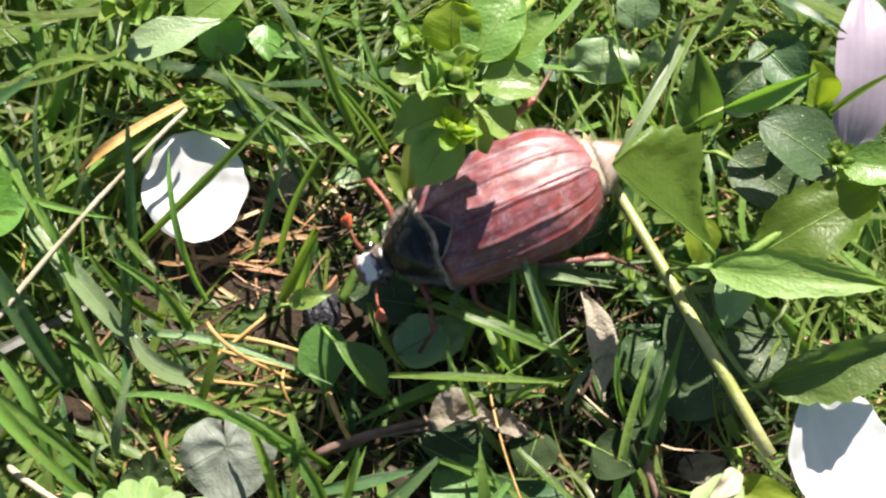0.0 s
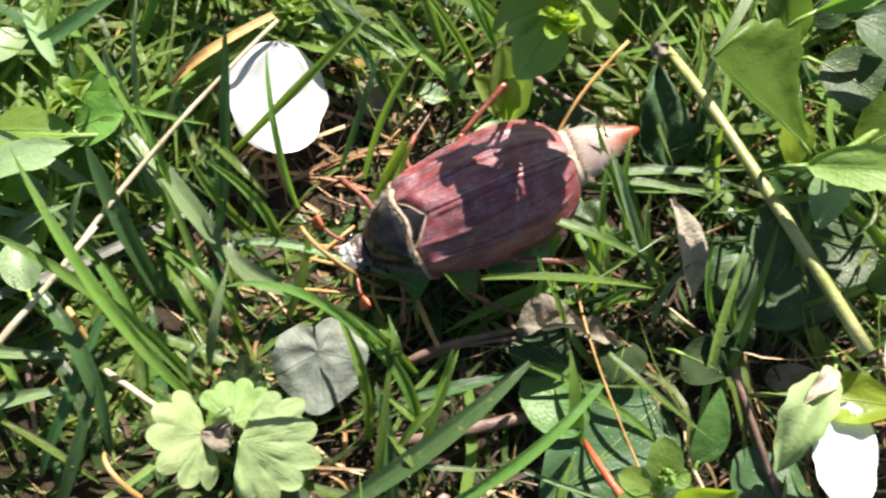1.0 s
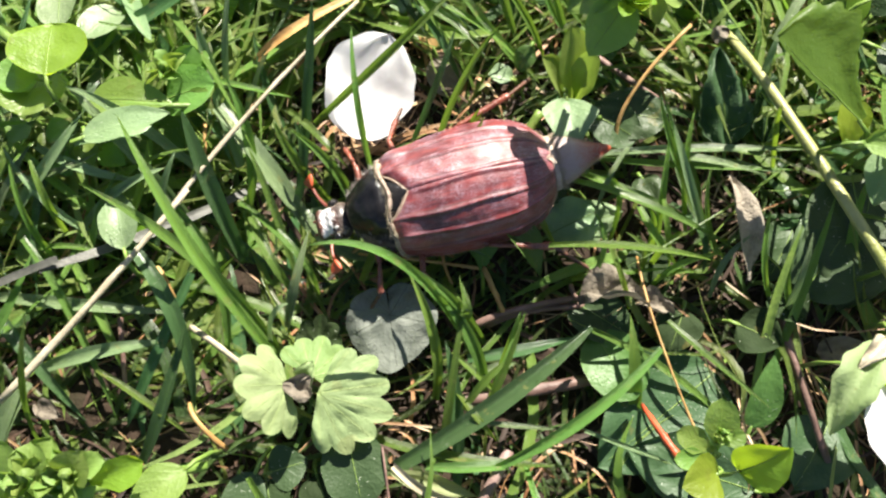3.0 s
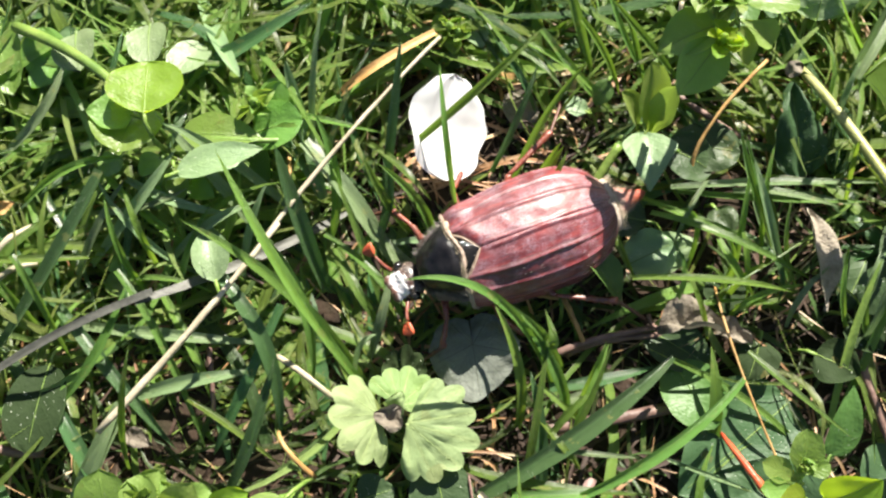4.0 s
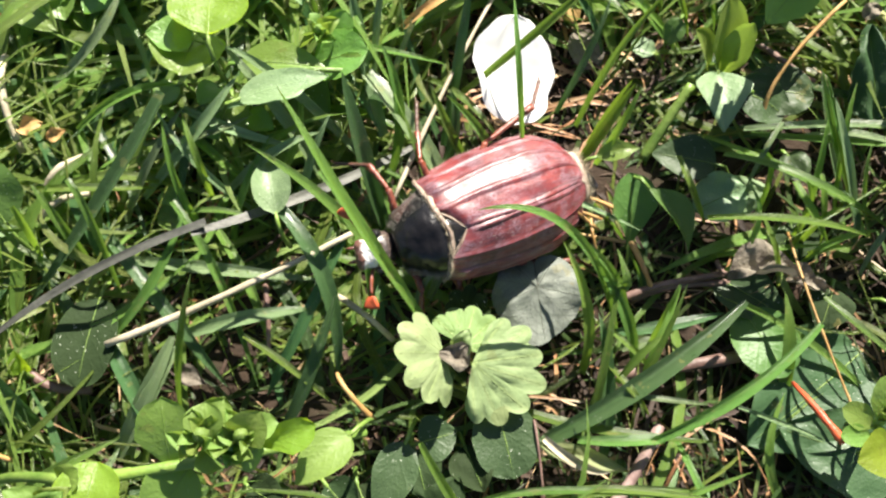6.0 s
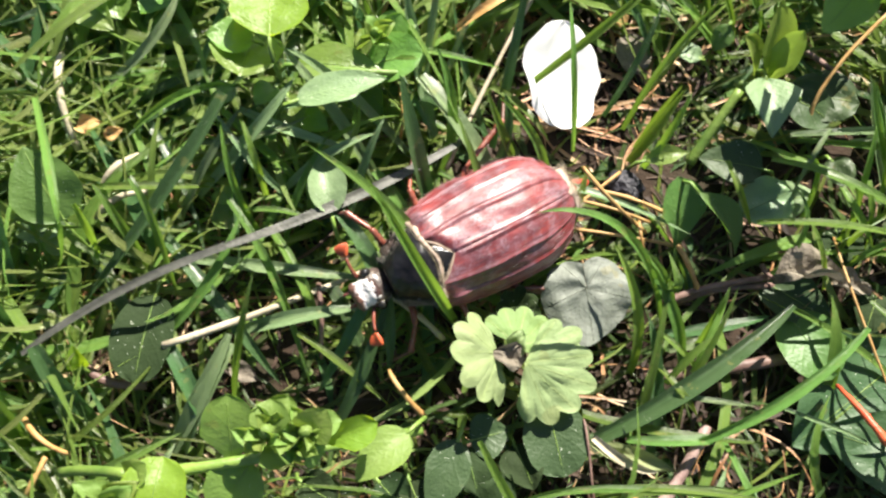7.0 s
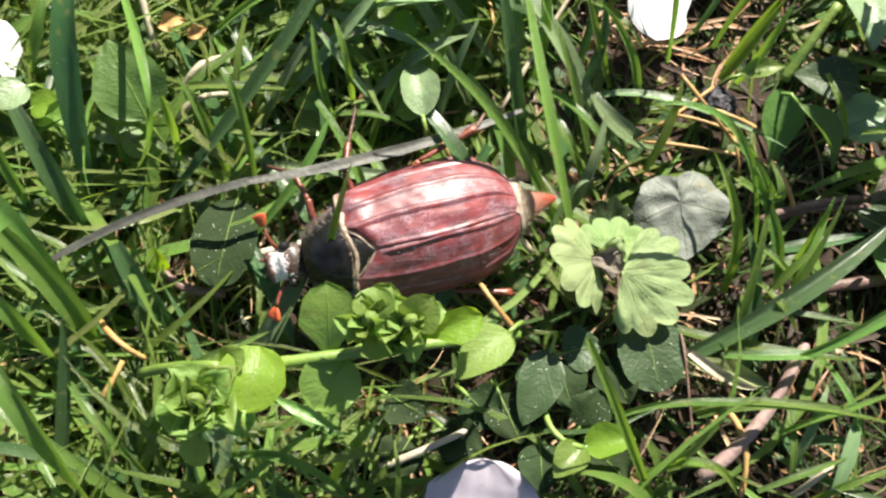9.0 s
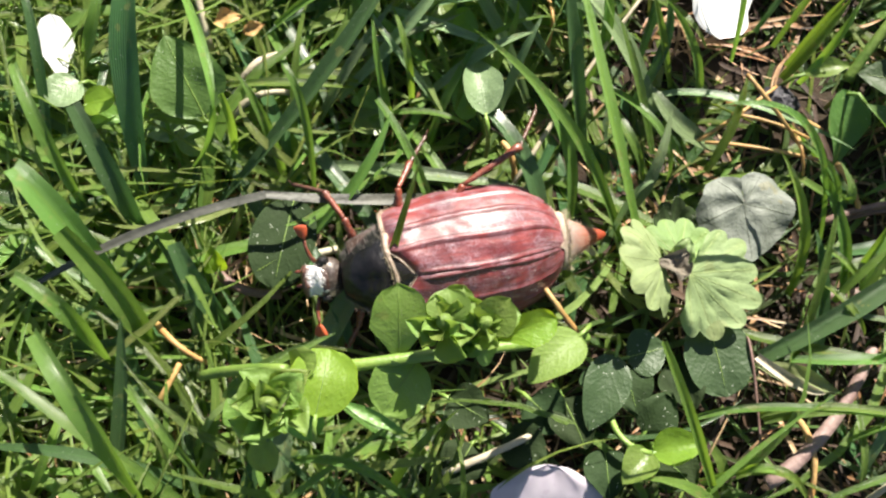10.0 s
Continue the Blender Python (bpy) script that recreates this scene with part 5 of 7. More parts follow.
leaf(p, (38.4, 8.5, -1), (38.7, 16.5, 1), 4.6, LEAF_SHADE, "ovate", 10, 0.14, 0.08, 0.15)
p = plant("dark glossy bluish leaves close to the soil", (24.4, 12.7, -3))
leaf(p, (19.9, 11.3, 0), (27.4, 10.2, 1), 6.0, LEAF_DARK, "round", 0, 0.08, 0.05, 0.12)
leaf(p, (16.8, -1.8, -1), (22.8, 0.0, 0), 4.6, LEAF_GREY, "ovate", 10, 0.12, 0.05, 0.2)
leaf(p, (25.0, 4.2, -1), (26.6, 0.8, 0), 3.4, LEAF_DARK, "ovate", 10, 0.12, 0.05, 0.2)
leaf(p, (41.5, -8.7, 0), (46.4, -1.4, 1), 9.0, LEAF_DARK, "ovate", 0, 0.1, 0.05, 0.1)
p = plant("dark folded leaves beside a black lump", (10.6, -2.4, -3))
leaf(p, (7.7, -7.0, 0), (6.9, -0.2, 4), 5.2, LEAF_MID, "spoon", 15, 0.2, 0.08)
leaf(p, (8.7, -2.0, 5), (13.7, -7.5, 1), 3.6, LEAF_MID, "lance", -25, 0.35, 0.12)
leaf(p, (16.8, 2.0, 1), (9.8, 2.9, 1), 4.8, LEAF_DARK, "ovate", 0, 0.12, 0.06)
leaf(p, (14.6, -2.9, 0), (19.8, -0.3, 1), 5.4, LEAF_GREY, "round", 0, 0.12, 0.06, 0.2)
leaf(p, (3.7, 1.9, 2), (8.3, 2.8, 3), 2.2, LEAF, "lance", 0, 0.3, 0.12)
leaf(p, (18.6, 10.5, 2), (24.2, 7.9, 1), 5.4, LEAF_DARK, "round", 0, 0.12, 0.06, 0.15)
stem(p, [(9.1, 2.5, 0), (11.0, 5.8, 2), (13.4, 9.7, 4)], 0.6, 0.5)
stem(p, [(13.1, 11.0, 3), (17.6, 9.6, 4), (19.7, 9.1, 4)], 0.4, 0.3)
# low leaves under the beetle's start, their shade put into the colour
p = plant("low olive leaves with shade put into their colour", (28.1, -6.9, -3))
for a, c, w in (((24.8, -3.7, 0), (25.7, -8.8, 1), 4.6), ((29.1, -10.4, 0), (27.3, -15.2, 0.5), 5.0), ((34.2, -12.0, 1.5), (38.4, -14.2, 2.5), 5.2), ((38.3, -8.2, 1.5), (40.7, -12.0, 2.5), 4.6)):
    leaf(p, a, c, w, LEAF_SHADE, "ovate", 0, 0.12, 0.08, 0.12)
# more leaves darkened in colour for the shade beside the ground ivy
p = plant("low olive leaves by ground ivy, shade in their colour", (-16.1, -35.7, -3))
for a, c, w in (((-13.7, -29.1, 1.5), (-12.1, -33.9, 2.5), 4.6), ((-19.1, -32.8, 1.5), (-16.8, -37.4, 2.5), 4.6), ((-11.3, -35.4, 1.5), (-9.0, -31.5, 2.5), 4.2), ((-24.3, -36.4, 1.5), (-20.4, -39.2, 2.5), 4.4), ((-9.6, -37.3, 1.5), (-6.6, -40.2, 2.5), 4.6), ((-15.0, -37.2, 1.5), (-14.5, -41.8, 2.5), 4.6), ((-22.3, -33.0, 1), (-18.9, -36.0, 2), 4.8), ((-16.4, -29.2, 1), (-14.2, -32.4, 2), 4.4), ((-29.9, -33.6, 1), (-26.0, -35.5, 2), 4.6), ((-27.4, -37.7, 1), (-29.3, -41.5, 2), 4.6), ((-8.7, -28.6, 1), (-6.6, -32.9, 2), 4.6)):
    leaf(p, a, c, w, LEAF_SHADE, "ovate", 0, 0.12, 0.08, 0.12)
# lower right
p = plant("round dark leaf with bronze edge near the soil", (23.3, -14.5, -3))
leaf(p, (19.8, -13.2, -1), (23.7, -20.1, 1), 6.6, LEAF_MID, "round", 0, 0.1, 0.06)
leaf(p, (17.3, -9.5, -2), (24.6, -14.0, -1), 5.6, LEAF_DARK, "ovate", 0, 0.15, 0.06)
p = plant("large dark bluish leaf under a red stalk", (26.9, -19.9, -3))
leaf(p, (32.8, -16.7, -2), (20.2, -27.1, -1), 13.0, LEAF_DARK, "ovate", 0, 0.10, 0.05, 0.08)
leaf(p, (36.1, -28.9, -1), (23.0, -25.2, 0), 9.0, LEAF_DARK, "ovate", 0, 0.10, 0.05, 0.1)
leaf(p, (44.2, -21.8, -1), (39.8, -28.7, 0), 8.0, LEAF_DARK, "ovate", 0, 0.1, 0.05, 0.1)
p = plant("small weed with spoon-shaped fresh leaves", (32.8, -25.1, -3))
leaf(p, (30.3, -25.0, 6), (30.3, -20.0, 9), 3.4, LEAF, "spoon", 0, 0.15, 0.06)
leaf(p, (30.3, -25.0, 6), (26.2, -23.2, 8), 2.6, LEAF, "spoon", 0, 0.15, 0.06)
leaf(p, (30.3, -24.2, 7), (32.7, -23.3, 8), 2.0, LEAF, "spoon", 0, 0.15, 0.06)
leaf(p, (29.8, -25.6, 6), (25.9, -25.8, 8), 2.2, LEAF, "spoon", 0, 0.15, 0.06)
leaf(p, (31.3, -26.6, 10), (34.9, -24.3, 14), 5.2, LEAF_LIME, "ovate", 15, 0.18, 0.06)
leaf(p, (29.4, -26.9, 10), (25.6, -28.1, 12), 4.5, LEAF_LIME, "ovate", 0, 0.18, 0.06)
leaf(p, (35.4, -22.6, 1), (37.1, -15.4, 4), 3.6, LEAF_MID, "ovate", 10, 0.2, 0.06)
whorl(p, (30.6, -23.1, 7), 1.6, LEAF_YOUNG, 31)
p = plant("pale scalloped leaf at the lawn's edge", (49.2, -20.0, -3))
leaf(p, (45.4, -14.4, 10), (40.1, -23.1, 9), 4.2, LEAF_SOFT, "ovate", 25, 0.35, 0.16, 0.3, teeth=4)
leaf(p, (45.6, -14.0, 10), (42.2, -17.0, 11), 2.0, STRAW, "ovate", 10, 0.5, 0.15, 0.4, "dry_edge")
leaf(p, (43.4, -16.4, 8.5), (52.0, -17.4, 9.5), 4.6, LEAF_LIME, "ovate", -10, 0.2, 0.08, 0.2)
# white petal shape stands in for a leaf underside lit by the sun
petal((46.6, -16.8, 10), (45.6, -26.4, 11), 5.6, PETAL_WHITE, "white petal-shaped piece standing for a sunlit leaf underside", "round", cup=0.10)
# ground ivy with scalloped downy leaves
p = plant("ground ivy with pale scalloped downy leaves", (-9.3, -20.3, -3))
lobed(p, (-8.4, -20.6, 5.5), 7.9, -14, LEAF_SOFT, (4, 6), -0.09, 7, 195, depth=0.19, wavy=0.17, taper=0.36, vein=VEIN_PALE)
lobed(p, (-11.2, -19.9, 6.5), 5.4, 206, LEAF_SOFT, (-6, -44), -0.15, 6, 165, depth=0.17, wavy=0.16, taper=0.15, vein=VEIN_PALE)
lobed(p, (-9.2, -18.9, 4.8), 4.6, 62, LEAF_IVY, (0, 10), -0.10, 6, 175, depth=0.15, wavy=0.10, taper=0.2, vein=VEIN_PALE)
lobed(p, (-9.1, -15.2, 2), 2.6, 90, LEAF_SHADE, (14, 0), 0.2, 7, 60)
leaf(p, (-8.9, -20.6, 5.9), (-11.8, -19.9, 7.0), 2.7, DRY, "ovate", 10, 0.4, 0.15, 0.4, "young_leaf", "crumpled brown young leaf")
leaf(p, (-10.2, -20.8, 5.9), (-8.8, -18.9, 6.9), 2.1, DRY, "ovate", 10, 0.4, 0.15, 0.4, "young_leaf", "crumpled brown young leaf")
leaf(p, (-9.8, -19.6, 5.6), (-8.9, -17.6, 7), 2.2, LEAF_SOFT, "round", 0, 0.4, 0.15, 0.3, "young_leaf")
stem(p, [(-9.4, -18.5, -3), (-9.9, -19.4, 1), (-10.3, -20.0, 4)], 0.4, 0.3, STEM_BROWN)
stem(p, [(-9.4, -18.8, -3), (-8.7, -19.3, 1), (-8.7, -19.6, 4)], 0.4, 0.3, STEM_BROWN)
p = plant("round felted grey-green leaf with net veins", (-0.8, -13.0, -3))
lobed(p, (-1.9, -12.1, 1.2), 5.8, -80, LEAF_FELT, (2, 6), -0.06, 5, 3, depth=0.07, wavy=0.2, taper=0.5, vein=VEIN_DARK)
stem(p, [(-1.0, -9.6, -4), (-1.6, -10.6, -1), (-2.0, -11.9, 1.1)], 0.3, 0.25, STEM_BROWN)
p = plant("smooth glossy dark oval leaves below ground ivy", (-4.3, -25.2, -3))
leaf(p, (-5.8, -23.9, 2), (-3.7, -31.5, 2), 6.6, LEAF_DARK, "round", 0, 0.08, 0.05)
leaf(p, (-14.5, -28.4, 3), (-16.8, -35.7, 3), 4.4, LEAF_DARK, "ovate", 0, 0.12, 0.05)
leaf(p, (-13.3, -28.5, 2), (-9.5, -27.2, 2), 4.6, LEAF_DARK, "ovate", 0, 0.12, 0.05)
# creeping weed along the lower lawn
p = plant("creeping weed with spoon leaves and flower whorls", (-30.6, -30.5, -3))
stem(p, [(-45.5, -33.7, 11), (-33.0, -31.1, 13), (-18.1, -27.7, 8)], 0.6, 0.45)
leaf(p, (-34.5, -31.7, 12), (-35.0, -25.5, 16), 4.9, LEAF, "spoon", 8, 0.12, 0.10)
leaf(p, (-33.0, -31.3, 12), (-35.5, -35.9, 12), 5.2, LEAF, "round", -6, 0.14, 0.08)
leaf(p, (-30.2, -29.4, 16), (-30.9, -25.8, 17), 3.6, LEAF_YOUNG, "spoon", -8, 0.2, 0.14)
leaf(p, (-28.4, -29.1, 15), (-25.9, -26.4, 18), 3.6, LEAF_YOUNG, "spoon", 14, 0.25, 0.1)
leaf(p, (-26.9, -29.3, 14), (-21.8, -27.2, 15), 3.0, LEAF_LIME, "spoon", 16, 0.25, 0.08)
leaf(p, (-28.8, -29.5, 14), (-26.6, -30.4, 13), 2.8, LEAF, "spoon", 0, 0.2, 0.1)
leaf(p, (-19.2, -27.9, 11), (-23.6, -32.5, 12), 4.0, LEAF_YOUNG, "ovate", 10, 0.18, 0.1)
whorl(p, (-31.0, -28.5, 15), 3.6, LEAF_YOUNG, 41, 12)
whorl(p, (-27.7, -28.3, 15), 3.2, LEAF_YOUNG, 42, 10)
whorl(p, (-29.0, -29.4, 13), 2.4, LEAF, 44, 9)
whorl(p, (-43.8, -36.0, 16), 4.2, LEAF_YOUNG, 43, 17)
for n in range(3):
    t = 2.1 * n + 0.4
    leaf(p, Vector((-43.5, -35.9, 17.5)), Vector((-43.5 + 1.3 * math.cos(t), -35.9 + 1.3 * math.sin(t), 18.6)), 1.2, DRY, "ovate", 20, 0.5, 0.2, 0.3, "flower_bud", "brownish curled bud leaf")
leaf(p, (-40.5, -36.8, 16), (-40.1, -31.2, 15), 5.4, LEAF_LIME, "round", 10, 0.2, 0.1)
leaf(p, (-42.9, -33.5, 15), (-40.9, -31.8, 17), 2.6, LEAF_YOUNG, "spoon", 0, 0.2, 0.1)
leaf(p, (-41.8, -36.1, 14), (-40.9, -38.6, 13), 3.0, LEAF, "ovate", 0, 0.2, 0.1)
leaf(p, (-44.3, -38.6, 14), (-44.8, -41.4, 12), 2.6, LEAF_YOUNG, "ovate", 0, 0.2, 0.1)
leaf(p, (-46.6, -37.4, 13), (-48.0, -35.7, 14), 2.6, LEAF, "ovate", 0, 0.2, 0.1)
leaf(p, (-39.1, -35.1, 12), (-33.0, -37.5, 11), 1.1, LEAF, "lance", 0, 0.2, 0.03)
stem(p, [(-52.4, -33.7, 6), (-48.0, -33.1, 10), (-43.7, -33.0, 13)], 0.5, 0.5)
# seedling and leaves towards the end of the way
p = plant("seedling with two folded bright leaves", (-8.6, -39.5, -3))
leaf(p, (-11.2, -37.2, 4), (-13.9, -40.2, 5), 3.2, LEAF, "ovate", 15, 0.3, 0.08)
leaf(p, (-11.0, -37.2, 4), (-6.5, -36.1, 5), 3.4, LEAF_LIME, "ovate", -15, 0.3, 0.08)
stem(p, [(-14.7, -33.5, 2), (-13.9, -36.1, 4), (-11.2, -37.3, 4)], 0.3, 0.3)
p = plant("oval dark green leaf standing on a stalk", (-58.6, -9.2, -3))
leaf(p, (-55.4, -9.1, 6), (-59.4, -2.5, 9), 7.0, LEAF_MID, "ovate", 0, 0.12, 0.06)
leaf(p, (-57.7, -8.5, 3), (-55.2, -11.3, 2), 5.0, LEAF, "round", 0, 0.12, 0.06)
leaf(p, (-62.3, -10.0, 2), (-55.3, -8.9, 3), 3.0, LEAF_GREY, "lance", 0, 0.2, 0.05)
p = plant("dark speckled leaf under the grey blade", (-47.8, -18.3, -3))
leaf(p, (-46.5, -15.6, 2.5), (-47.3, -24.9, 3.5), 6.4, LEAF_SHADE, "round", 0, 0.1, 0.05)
leaf(p, (-52.8, -23.5, 3), (-53.4, -21.5, 5), 2.2, LEAF_LIME, "ovate", 0, 0.3, 0.1)
stem(p, [(-53.3, -23.2, 1), (-50.9, -24.7, 1), (-47.1, -24.8, 0)], 0.5, 0.5, STEM_BROWN)
p = plant("bright low leaves beside a crumpled petal", (-70.7, -5.8, -3))
leaf(p, (-68.1, -6.3, 5), (-70.6, -8.9, 6), 3.8, LEAF_GREY, "round", 0, 0.1, 0.06)
leaf(p, (-67.4, -8.6, 5), (-64.1, -8.1, 6), 3.0, LEAF_LIME, "round", 0, 0.15, 0.06)
leaf(p, (-67.5, -8.8, 4), (-63.5, -9.4, 4), 2.6, LEAF, "ovate", 0, 0.15, 0.06)
p = plant("pale leaf scrap among dense grass", (-41.0, -3.3, -3))
leaf(p, (-42.1, -6.5, 1), (-38.0, -6.8, 1), 3.0, LEAF, "round", 0, 0.15, 0.1)
leaf(p, (-41.8, -3.7, 1), (-39.2, -5.4, 2), 2.6, LEAF, "ovate", 0, 0.15, 0.1)


# ---- cockchafer ----
def chitin(name, a, b, rough, coat, hair=0.0, scale=420, gloss=0.26, dents=2.0, shine=0.6):
    s = Shade(name)
    obj = s.coords()
    sep = s.node("SeparateXYZ")
    s.link(s.coords("UV"), sep.inputs[0])
    n1, n2 = s.noise(obj, scale, 5), s.noise(obj, 4200, 2)
    col = s.mix(s.ramp(n1, (0.32, (0, 0, 0)), (0.68, (1, 1, 1))), a, b)
    if hair:
        col = s.mix(s.math("MULTIPLY", s.ramp(n2, (0.48, (0, 0, 0)), (0.62, (1, 1, 1))), hair), col, (0.46, 0.40, 0.38))
    s.put(Base_Color=col, Roughness=s.math("ADD", s.math("MULTIPLY", n2, 0.25), rough - 0.1), Coat_Weight=coat, Coat_Roughness=gloss, Specular_IOR_Level=shine)
    s.bump(s.math("ADD", n2, s.math("MULTIPLY", s.noise(obj, 420, 2), dents)), 0.4, 0.0001)
    return s.mat


def elytra_mat():
    """Chestnut shells: dark lines along the ribs, grey down tinted lilac for sky sheen between them, worn patches, a
    soft gloss.
    """
    s = Shade("elytra_chestnut")
    obj = s.coords()
    sep = s.node("SeparateXYZ")
    s.link(s.coords("UV"), sep.inputs[0])
    u, v = sep.outputs[0], sep.outputs[1]
    n1, n2, n3 = s.noise(obj, 210, 4), s.noise(obj, 8500, 2), s.noise(obj, 700, 5)
    col = s.mix(s.ramp(n1, (0.35, (0, 0, 0)), (0.65, (1, 1, 1))), (0.075, 0.010, 0.015), (0.215, 0.029, 0.031))
    along = s.node("CombineXYZ")
    s.link(s.math("MULTIPLY", u, 5.0), along.inputs[0])
    s.link(s.math("MULTIPLY", v, 24.0), along.inputs[1])
    streak = s.noise(along.outputs[0], 1.0, 4)
    col = s.mix(s.math("MULTIPLY", s.ramp(streak, (0.50, (0, 0, 0)), (0.66, (1, 1, 1))), 0.6), col, (0.31, 0.045, 0.034))
    down = s.math("MULTIPLY", s.ramp(n2, (0.40, (0, 0, 0)), (0.60, (1, 1, 1))), s.math("MULTIPLY", s.ramp(n3, (0.40, (0.08, 0.08, 0.08)), (0.62, (1, 1, 1))), 0.46))
    # lilac in the down paints the pink sheen of the reflected sky
    col = s.mix(down, col, (0.45, 0.35, 0.42))
    col = s.mix(s.math("MULTIPLY", s.ramp(streak, (0.30, (1, 1, 1)), (0.44, (0, 0, 0))), 0.45), col, (0.065, 0.013, 0.018))
    rib = None
    for k in (0.02, 0.27, 0.48, 0.69):
        wave = s.math("ADD", s.math("MULTIPLY", s.math("SINE", s.math("ADD", s.math("MULTIPLY", u, 9.0), 20.0 * k)), 0.008), k)
        aside = s.math("ABSOLUTE", s.math("SUBTRACT", s.math("ABSOLUTE", s.math("SUBTRACT", v, wave)), 0.030))
        near = s.math("SUBTRACT", 1.0, s.math("MULTIPLY", aside, 70.0), True)
        rib = near if rib is None else s.math("MAXIMUM", rib, near)
    worn = s.ramp(s.noise(along.outputs[0], 1.6, 3), (0.35, (0.30, 0.30, 0.30)), (0.6, (1, 1, 1)))
    line = s.math("MULTIPLY", s.math("MULTIPLY", rib, worn), s.math("MULTIPLY", u, 12.0, True))
    col = s.mix(s.math("MULTIPLY", line, 0.92), col, (0.045, 0.006, 0.007))
    pits = s.math("MULTIPLY", s.ramp(s.noise(obj, 1900, 2), (0.60, (0, 0, 0)), (0.68, (1, 1, 1))), s.ramp(n3, (0.5, (0, 0, 0)), (0.62, (1, 1, 1))))
    col = s.mix(s.math("MULTIPLY", pits, 0.6), col, (0.05, 0.010, 0.012))
    col = s.mix(s.math("LESS_THAN", u, 0.014), col, (0.42, 0.34, 0.26))
    dull = s.math("ADD", s.math("MULTIPLY", s.math("ADD", n3, streak), 0.26), 0.12)
    s.put(Base_Color=col, Roughness=s.math("ADD", s.math("MULTIPLY", n2, 0.2), 0.36), Coat_Weight=0.42, Coat_Roughness=dull, Coat_IOR=1.5, Specular_IOR_Level=0.55)
    s.bump(s.math("ADD", s.math("ADD", n2, s.math("MULTIPLY", n3, 1.6)), s.math("MULTIPLY", streak, 1.2)), 0.45, 0.0001)
    return s.mat


ELYTRA = elytra_mat()
SHIELD = chitin("pronotum_black", (0.004, 0.004, 0.005), (0.014, 0.013, 0.014), 0.30, 0.35, 0.0, 420, 0.09, 9.0, 0.15)
HEADCASE = chitin("head_dark", (0.020, 0.014, 0.012), (0.07, 0.045, 0.035), 0.4, 0.4, 0.15)
LEGS = chitin("legs_rusty", (0.08, 0.016, 0.010), (0.24, 0.050, 0.020), 0.42, 0.3, 0.12, 900)
FEET = chitin("feet_dark", (0.04, 0.018, 0.012), (0.13, 0.05, 0.03), 0.45, 0.2)
CLUB = chitin("antenna_orange", (0.34, 0.045, 0.015), (0.48, 0.09, 0.03), 0.45, 0.2)
FELT = plain("hair_pale", (0.34, 0.27, 0.17), (0.52, 0.45, 0.33), 900, 0.7)
FELT_PALE = plain("segment_felted", (0.30, 0.22, 0.17), (0.50, 0.42, 0.34), 1500, 0.65)
HAIR_GREY = plain("hair_grey", (0.22, 0.19, 0.17), (0.42, 0.38, 0.35), 900, 0.6)
RIM = plain("rim_pale", (0.20, 0.13, 0.09), (0.46, 0.37, 0.30), 1500, 0.45)
BELLY = chitin("abdomen_dark", (0.03, 0.018, 0.014), (0.085, 0.045, 0.035), 0.5, 0.1, 0.3)
CHALK = plain("mark_white", (0.62, 0.60, 0.56), (0.75, 0.73, 0.70), 900, 0.7)
EYE = plain("eye_black", (0.008, 0.007, 0.007), (0.02, 0.018, 0.016), 900, 0.12)


def clypeus_mat():
    s = Shade("clypeus_glare")
    sep = s.node("SeparateXYZ")
    s.link(s.coords("UV"), sep.inputs[0])
    n = s.noise(s.coords(), 1300, 4)
    # the white stops paint the plate's glare; the brown front is its own
    col = s.ramp(s.math("ADD", sep.outputs[0], s.math("MULTIPLY", s.math("SUBTRACT", n, 0.5), 0.8)), (0.10, (0.05, 0.025, 0.02)), (0.18, (0.70, 0.67, 0.67)), (0.58, (0.76, 0.73, 0.73)), (0.72, (0.15, 0.07, 0.05)))
    s.put(Base_Color=col, Roughness=0.3, Coat_Weight=0.6, Coat_Roughness=0.2)
    s.bump(n, 1.0, 0.0005)
    return s.mat


CLYPEUS = clypeus_mat()


def tail_mat():
    s = Shade("pygidium_felted")
    sep = s.node("SeparateXYZ")
    s.link(s.coords("UV"), sep.inputs[0])
    n = s.noise(s.coords(), 3000, 3)
    col = s.ramp(s.math("ADD", sep.outputs[0], s.math("MULTIPLY", s.math("SUBTRACT", n, 0.5), 0.3)), (0.46, (0.34, 0.25, 0.23)), (0.62, (0.33, 0.15, 0.11)), (0.78, (0.28, 0.045, 0.018)))
    s.put(Base_Color=col, Roughness=0.5, Coat_Weight=0.3, Coat_Roughness=0.3)
    s.bump(n, 0.4, 0.0001)
    return s.mat


TAIL = tail_mat()
beetle = thing("cockchafer", "chestnut-brown cockchafer with ribbed wing cases crawling over grass", "beetle")


def wing_half(u):
    return 6.2 * (0.80 + 0.20 * math.sin(min(1, u / 0.5) * math.pi / 2)) * max(0.05, 1 - 0.80 * max(0, (u - 0.62) / 0.38) ** 2.3) ** 0.5


def wing_top(u):
    return 5.65 * (0.88 + 0.12 * math.sin(math.pi * min(1, u / 0.85))) * max(0.05, 1 - 0.72 * max(0, (u - 0.55) / 0.45) ** 2.0) ** 0.5


def wing_front(v):
    """Where a wing case begins: cut back round the scutellum and at the flank."""
    return 5.25 - 2.35 * max(0, 1 - v / 0.27) ** 0.75 - 0.9 * max(0, (v - 0.62) / 0.38) ** 2


